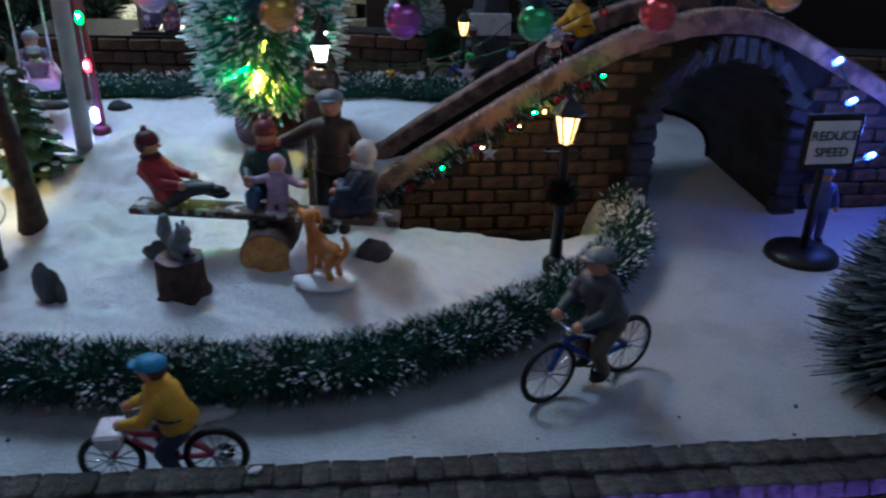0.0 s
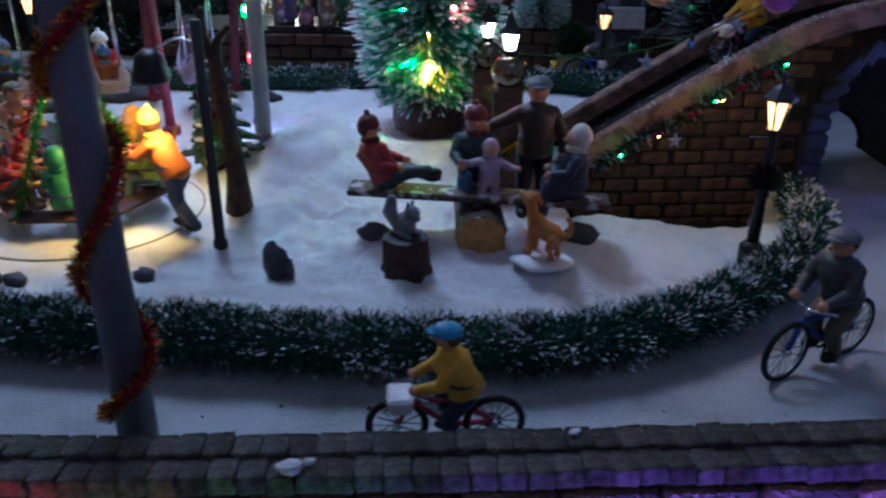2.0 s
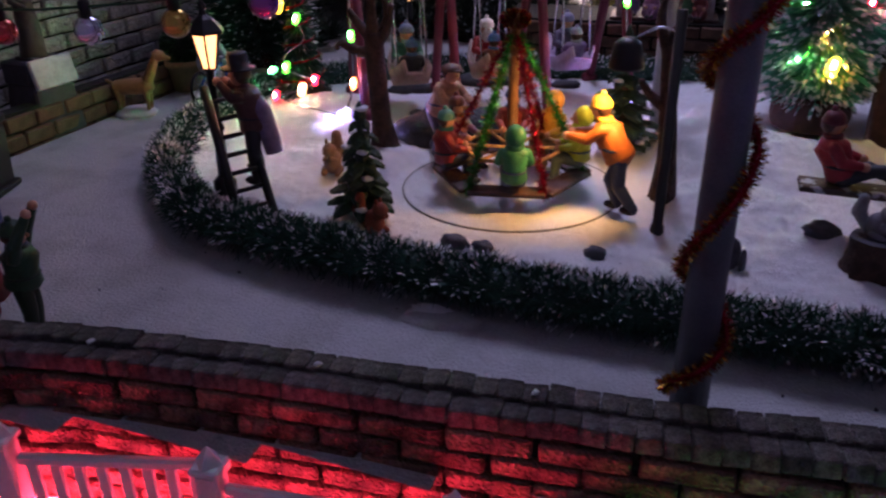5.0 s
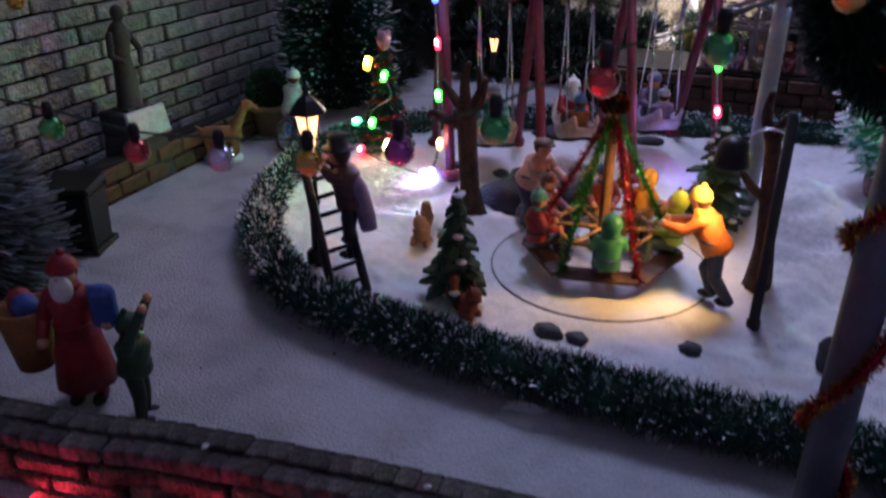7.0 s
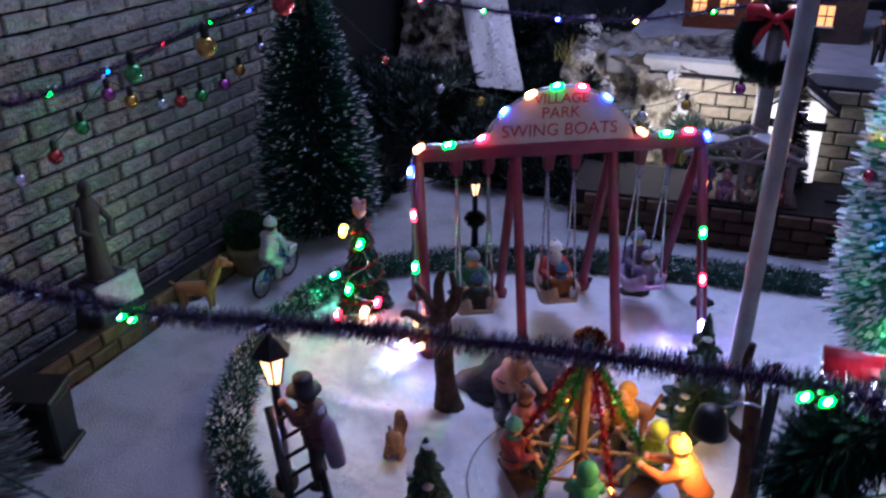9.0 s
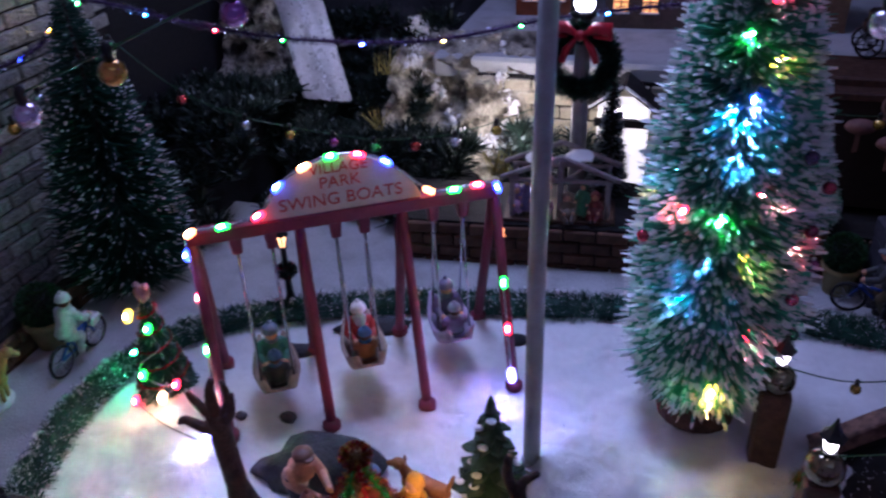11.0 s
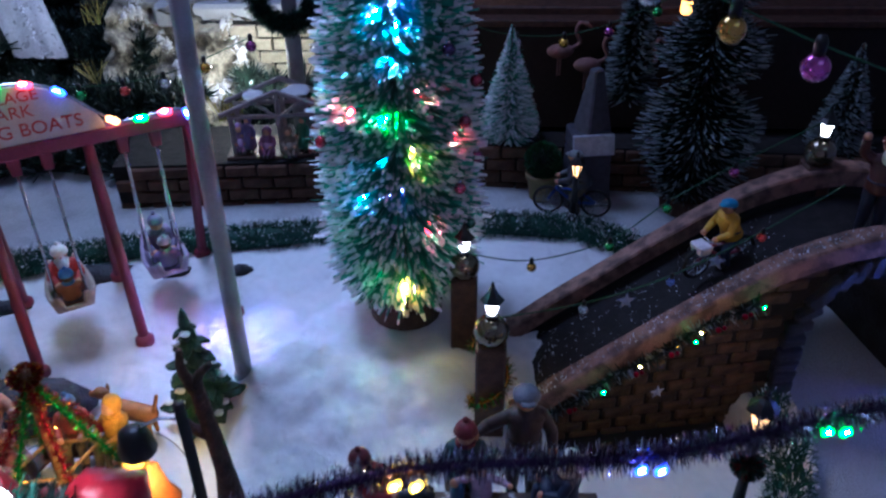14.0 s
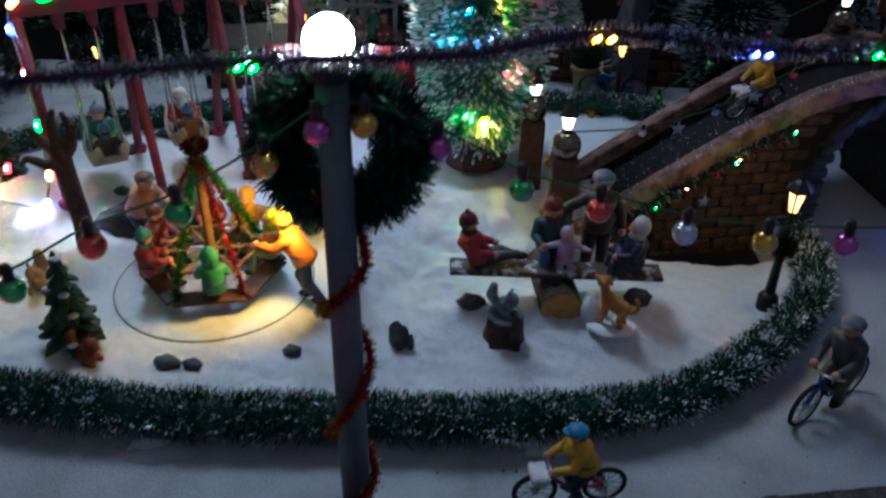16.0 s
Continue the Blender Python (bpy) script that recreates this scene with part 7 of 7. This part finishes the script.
solo("terrace_snow", Shape().box((23.5, 114.6, 9.6), (70.6, 31, 2.4), ROADSNOW, bev=0.3), (0, 0, 0.8), label="snow lying on the long part of the upper terrace", category="terrace", kind="structure")
solo("wall_back_panel", Shape().box((24, 91.4, 4.2), (70, 1.0, 11.0), paint("dark stained panel", "241814", 0.6)).box((24, 91.6, 10.3), (70, 3.0, 0.7), WOODD), label="dark wooden panel below the upper terrace", category="wall", kind="structure")
# black sheets added to hide the pale room and give a dark background
solo("wall_side", Shape().box((-68.5, 103, 22), (2, 58, 60), paint("black background sheet", "0c0c10", 0.95)), label="black sheet added beside the mountain to keep the background dark", category="wall", kind="structure")
solo("wall_rear", Shape().box((-5, 133, 22), (198, 2, 60), paint("black background sheet", "0c0c10", 0.95)), label="black sheet added behind the whole display to keep it dark", category="wall", kind="structure")


def lit_house():
    t = thing("toll_house", (-20.3, 90.0, 0), 0, "small gabled house whose white front is made to glow", "house")
    # the wall itself emits, in place of light falling on it
    part("wall", Shape().box((0, 0.6, 4.2), (5.0, 3.0, 8.4), GLOWWALL, bev=0.1), t, "white front with its light put in as emission")
    for sx in (-1, 1):
        r = part("roof", Shape().box((sx * 1.75, 0.2, 9.4), (4.6, 4.4, 0.5), BLACK, ry=sx * 36, bev=0.1), t)
        part("snow_edge", Shape().tube([(sx * 0.1, -2.1, 10.75), (sx * 3.3, -2.1, 8.45)], 0.16, SNOW, 6), r)
    part("window", Shape().box((0, -1.0, 7.7), (2.6, 0.3, 0.9), WHITEGLASS).box((0, -1.2, 7.7), (0.16, 0.2, 0.9), BLACK).box((0, -1.2, 7.2), (2.9, 0.2, 0.14), BLACK), t, "lit gable window")
    part("sill_beam", Shape().box((0, -1.1, 6.6), (5.6, 0.3, 0.9), BLACK), t)


lit_house()


def carriage(x, y, z):
    t = thing("carriage", (x, y, z), 0, "dark horse-drawn carriage on the upper terrace", "carriage")
    D = paint("carriage lacquer", "1a1414", 0.35)
    part("body", Shape().box((0, 0, 2.8), (5.0, 2.2, 1.5), D, bev=0.3).box((-1.0, 0, 3.9), (2.4, 2.0, 1.3), D, bev=0.3), t)
    up = Euler((radians(90), 0, 0)).to_matrix()
    for wx in (-1.9, 1.9):
        for sy in (-1.2, 1.2):
            w = part("wheel", Shape().ring((wx, sy, 1.35), 1.2, 0.13, IRON, 24, 6, up), t)
            for k in range(8):
                a = math.pi * k / 4
                part("spoke", Shape().tube([(wx, sy, 1.35), (wx + 1.2 * math.cos(a), sy, 1.35 + 1.2 * math.sin(a))], 0.06, IRON, 4, False), w)
    part("shaft", Shape().tube([(2.4, 0, 2.2), (6.5, 0, 2.6)], 0.12, IRON, 5), t)


carriage(4.0, 99, 11.6)
carriage(16.0, 100, 11.6)
four_legs(12.0, 98.5, 11.6, 0, "1f1612", 1.5, "dark painted horse figurine before the carriage", 0.9, -0.8, False, "horse_figurine")
four_legs(24.0, 98.0, 11.6, 0, "241a16", 1.6, "dark brown painted horse figurine on the terrace", 0.9, -0.8, False, "horse_figurine")
doll(-14.0, 96.0, 11.6, 0, "stand", "1c1c20", "1c1c20", "1c1c20", "small dark painted figurine on the snowy terrace", 0.75, "top")
street_lamp(-26.6, 95.0, 11.4, 6.5, AMBERGLASS, "small dark street lamp on the snowy terrace", False, 0.5)


WINDOWG = glow("dim amber window", (1.0, 0.45, 0.12), 1.3)


def terrace_house(x, y, w, h, wall, label):
    t = thing("house", (x, y, 11.6), 3, label, "house", "terrace houses")
    part("wall", Shape().box((0, 0, h / 2), (w, 6, h), paint("house wall " + wall, wall, 0.8), bev=0.1), t)
    for k in range(max(1, int(w // 3.2))):
        xx = -w / 2 + 1.8 + 3.2 * k
        wd = part("window", Shape().box((xx, -3.05, 3.0), (1.6, 0.12, 2.2), WINDOWG), t, "glowing amber window")
        part("frame", Shape().box((xx, -3.14, 3.0), (0.14, 0.1, 2.2), WOODD).box((xx, -3.14, 3.0), (1.6, 0.1, 0.14), WOODD).box((xx, -3.16, 1.8), (2.0, 0.3, 0.2), SNOW), wd)
    part("roof", Shape().box((0, -0.2, h + 0.6), (w + 1, 7.5, 1.2), SNOW, bev=0.4), t, "snowy roof")


terrace_house(-31, 112, 9, 9, "8a4a2c", "warmly lit brick house on the upper terrace")
terrace_house(-20, 108, 9, 11, "5a4a40", "dim brown house on the upper terrace")
terrace_house(-5, 109, 12, 10, "6a5240", "timbered house with amber windows on the upper terrace")


def flamingo(x, y, z, rz, label):
    P = paint("flamingo pink", "7a5652", 0.6)
    m = Shape().ball((0, 0, 2.6), 1.0, P, 12, 8, (1.4, 0.75, 0.75))
    m.tube(curve([(1.1, 0, 2.9), (1.9, 0, 3.5), (1.5, 0, 4.6), (1.8, 0, 5.5), (2.5, 0, 5.4)], 5), [0.36] + [0.2] * 18 + [0.26, 0.24], P, 8).limb((2.5, 0, 5.4), 0.28, (3.0, 0, 5.0), 0.1, P, 7)
    m.tube([(0.1, 0.15, 2.0), (0.1, 0.15, 0)], 0.1, P, 6).tube([(-0.2, -0.15, 2.0), (-0.2, -0.15, 0)], 0.1, P, 6)
    solo("flamingo_figurine", m, (x, y, z), rz, label, "figurine", "animal figurines")


flamingo(4.0, 88.0, 4.2, 0, "pale pink flamingo figurine with a curved neck on the wall")
flamingo(1.4, 89.8, 5.0, 0, "pale pink flamingo figurine preening on the wall")
flamingo(9.5, 88.5, 3.4, 30, "pale pink flamingo figurine beside the dark tree")
solo("amber_lantern", Shape().box((0, 0, 0), (0.9, 0.9, 1.3), AMBERGLASS, bev=0.1).lathe([(0.8, 0.65), (0.1, 1.3)], (0, 0, 0), BLACK, 4, True).tube([(0, 0, -0.6), (0, 0, -9.5)], 0.2, BLACK, 7), (12.5, 86.0, 13.2), label="small amber lantern on a dark post by the flamingos", category="lantern")


# ---- garlands over the scene ----
g = np.random.default_rng(51)
GAR = curve([(-62, 20.5, 16.3), (-49, 20.0, 17.7), (-39, 19.8, 18.4), (-30, 19.6, 20.0), (-20, 19.5, 21.3), (-16.8, 18.4, 21.9), (-12.6, 19.8, 21.7), (-8.6, 20.9, 22.1), (-3.3, 22.2, 21.3), (1.5, 24.0, 20.8), (6, 25.6, 20.5), (20, 30, 20.0)], 8)
strand("tinsel_garland", GAR, TINPURPLE, TINSILVER, 0.38, 420, "dark purple and silver tinsel garland strung across the front", g, TINPURPLE, 0.03, 0.4)
w = thing("string_lights", label="coloured lights in the front tinsel garland", category="string lights")
for x, c in ((-48.6, "blue"), (-38.8, "green"), (-29, "warm"), (-19.4, "green"), (-8.6, "yellow"), (-3.3, "blue"), (1.5, "green"), (6.0, "red")):
    p = min(GAR, key=lambda q: abs(q.x - x))
    s = Shape()
    for k in (0, 2):
        led(s, (p.x + 0.22 * (k - 1), p.y - 0.35, p.z - 0.1), c, 0.075)
    part("bulb", s, w, "lit " + c + " bulbs")


def baubles(line, hs, r, name, label, gap=None, cap=True):
    t = thing(name, label=label, category="string")
    part("wire", Shape().tube(curve(line, 5), 0.045, WIREG, 5), t)
    for k, p in enumerate(line):
        h = hs[k % len(hs)]
        if h is None:
            continue
        b = thing("bauble", (p[0], p[1], p[2]), label="shiny glass bauble hanging on the string", category="bauble", group="baubles on strings")
        part("ball", Shape().ball((0, 0, -r * 1.6), r, ball_mat("bauble " + h, h), 16, 11), b)
        part("cap", Shape().lathe([(r * 0.42, -r * 0.75), (r * 0.46, 0.1), (r * 0.3, r * 0.6)], (0, 0, 0), BLACK, 9), b, "black cap")


B6 = ("2c9a4a", "b8352c", "b9bcc8", "b8922c", "9a3f8a")
BL = [(-51.5, 15.8, 14.2), (-47.2, 15.9, 13.8), (-43.1, 16, 13.6), (-39.3, 16, 13.3), (-35.8, 16, 13.55), (-32.5, 16, 13.95), (-29.5, 16.1, 14.65), (-26.7, 16.3, 15.6), (-24.0, 16.7, 17.1), (-21.4, 17.3, 18.0), (-18.8, 18.2, 19.3), (-17.1, 18.1, 20.5), (-15.8, 18.9, 20.4), (-13.6, 20, 19.2), (-10.8, 20.1, 17.7), (-8.1, 20.3, 16.9), (-5.0, 20.5, 16.0), (-2.1, 20.7, 15.6), (0.8, 20.9, 15.5), (3.9, 21.2, 15.5), (6.8, 21.7, 15.7), (9.8, 22.2, 16.2), (13, 22.8, 17.0)]
baubles(BL, ("b8922c", "b9bcc8", "2c9a4a", "b8352c", "b9bcc8", "b8922c", "9a3f8a", "2c9a4a", "b8352c", "2c9a4a", "b8922c", "9a3f8a", "b8922c", "9a3f8a", "2c9a4a", "b8352c", "b9bcc8", "b8922c", "9a3f8a", "2c9a4a", "b8352c", "b8922c", "2c9a4a"), 0.44, "bauble_string", "green wire strung with glass baubles across the front")
baubles([(-63.2, 24, 14.8), (-63.2, 28, 14.4), (-63.2, 31.7, 14.4), (-63.2, 34.8, 14.5), (-63.2, 37.7, 15.1), (-63.2, 40.2, 16.3), (-63.2, 42.9, 17.8), (-63.0, 44.6, 16.9), (-62.8, 47.2, 16.0), (-62.6, 49.0, 15.8), (-62.6, 51.3, 15.6), (-62.8, 54.4, 15.7), (-63.6, 57.5, 16.1), (-63.8, 61, 17.2), (-63.8, 65, 19.0)],
        ("b8352c", "2c9a4a", "b8922c", "b9bcc8", "b8352c", "2c9a4a", "9a3f8a", "b8922c", "b9bcc8", "b8352c", "2c9a4a", "b04a9a", "b8922c", "b9bcc8", None), 0.5, "bauble_string", "string of small baubles along the stone wall")
baubles([(-60, 66, 20.0), (-55, 67, 15.5), (-50, 68, 13.2), (-46.5, 69, 12.2), (-43, 70, 11.4), (-39.5, 70.5, 11.0), (-36, 71, 11.2), (-32.5, 71, 11.9), (-29, 71, 13.2), (-25, 71, 15.0)], B6, 0.45, "bauble_string", "sagging string of small baubles before the dark mountain")
baubles([(-12, 80, 17.5), (-7.5, 80, 13.4), (-3.6, 80, 12.4), (0.6, 80, 12.4), (4.5, 80, 13.4), (8.5, 80, 15.2), (14, 80, 17.5)], B6, 0.45, "bauble_string", "sagging string of small baubles before the dark back panel")
g = np.random.default_rng(61)
BACK = curve([(-64.8, 22, 19.6), (-64.8, 30, 18.7), (-64.8, 38, 17.8), (-64.7, 46, 18.2), (-64.6, 55, 19.4), (-64.4, 63, 19.9), (-62.6, 67, 22.6), (-55.4, 71, 20.0), (-46, 72, 18.8), (-36, 76, 18.0), (-26, 80, 19.2), (-14, 82, 20.5), (-2, 84, 21.5)], 8)
strand("tinsel_garland", BACK, TINPURPLE, TINSILVER, 0.42, 120, "dark tinsel garland strung before the mountain", g, TINPURPLE, 0.05, 0.35)
w = thing("string_lights", label="coloured lights in the far tinsel garland", category="string lights")
for k, p in enumerate(BACK[3::5]):
    c = ("green", "blue", "yellow", "green", "cyan", "red")[k % 6]
    part("bulb", led(Shape(), (p.x, p.y - 0.4, p.z - 0.1), c, 0.1), w, "lit " + c + " bulb")


def star(x, y, z, r, rz):
    v, n = [], 10
    for k in range(n):
        q = r if k % 2 == 0 else r * 0.42
        v.append((q * math.cos(math.pi * k / 5 + 0.31), 0.0, q * math.sin(math.pi * k / 5 + 0.31)))
    v += [(0, -0.12, 0), (0, 0.12, 0)]
    f = [(k, (k + 1) % n, 10) for k in range(n)] + [((k + 1) % n, k, 11) for k in range(n)]
    solo("star_ornament", Shape().add(v, f, paint("pale star", "7d88a8", 0.4), True), (x, y, z), rz, "small pale star ornament hanging by the bridge", "star", "star ornaments")


g = np.random.default_rng(64)
strand("tinsel_garland", [(-6.2 + 1.0 * math.cos(1.5 * z), 44.2 + 1.0 * math.sin(1.5 * z), z) for z in np.arange(1.6, 6.4, 0.25)], TINGOLD, TINGREEN, 0.5, 130, "gold and green tinsel wound round the bridge post", g, TINGOLD, 0.06, 0.4)
for k, (x, y, z) in enumerate(((-11.0, 16.6, 2.62), (-10.6, 16.9, 2.6), (-28.4, 15.4, 2.6), (-3.2, 19.1, 2.6), (-21.3, 16.3, 2.58), (-36.5, 14.0, 2.6))):
    solo("snow_crumb", Shape().ball((0, 0, 0), (0.32, 0.15, 0.12, 0.16, 0.12, 0.14)[k], SNOW, 10, 7, (1.2, 0.9, 0.5), rough=0.6, seed=k), (x, y, z), 20 * k, "white crumb of snow lying on the stone coping", "snow crumb", "snow crumbs")
star(1.5, 46.8, 7.6, 0.6, 10)
star(6.5, 48.0, 9.6, 0.6, -15)
star(3.0, 43.0, 4.2, 0.5, 20)
# string of larger baubles hung from the tall grey pole over the park
baubles([(-51, 33.4, 22.6), (-46.2, 33.4, 24.3), (-41.7, 33.4, 26.5), (-37.5, 33.6, 28.4), (-34.3, 34.7, 29.8), (-30.5, 37, 31.4), (-26, 41, 32.8), (-21.0, 45.6, 33.6), (-15, 43.5, 32.5), (-9, 41, 30.8), (-6.2, 39.7, 30.0), (-3.9, 38.75, 29.2), (-1.3, 37.7, 28.2), (1.4, 36.7, 27.2), (4.1, 35.8, 26.2), (7.0, 34.9, 25.3), (10, 34, 24.5), (14, 33, 23.6)],
        ("2c9a4a", "b8922c", "b8352c", "b6a8c4", "c0862c", "8a4f9a", "2c9a4a", None, "b8352c", "b9bcc8", "2c9a4a", "b8352c", "b9bcc8", "b8922c", "b04a9a", "b9bcc8", "2c9a4a", "b8352c"), 0.5, "bauble_string", "wire with larger glass baubles hung from the tall grey pole")
# short string along the bridge rails
baubles([(-5.8, 44.0, 8.4), (-1.0, 46.0, 8.0), (4.0, 47.4, 9.0), (9.0, 48.6, 11.3), (13.5, 50, 13.5)], (None, "b9bcc8", "5a7ac0", "b8352c", None), 0.28, "bauble_string", "thin wire with tiny ornaments along the near bridge rail")
baubles([(-7.4, 51.2, 7.8), (-3.5, 52.4, 6.6), (1.5, 53.4, 7.6), (5.0, 54.2, 10.0), (9.0, 55.0, 12.2), (14.0, 56.0, 14.6)], (None, "b8922c", "2c9a4a", "2c9a4a", "9a3f8a", None), 0.32, "bauble_string", "thin wire with tiny ornaments along the far bridge rail")
for x, y, a, b, k in ((-8.1, 25.5, 1.5, 0.55, 41), (-6.9, 25.8, 0.7, 0.4, 42), (-27.7, 23.9, 1.0, 0.4, 43)):
    solo("snow_lump", Shape().ball((0, 0, 0), 1.0, SNOW, 18, 10, (a, b, 0.32), rough=0.5, seed=k), (x, y, road_z(x, y) + 0.1), 8, "white tuft of cotton snow lying at the foot of the hedge", "snow lump", "snow lumps by the hedge")
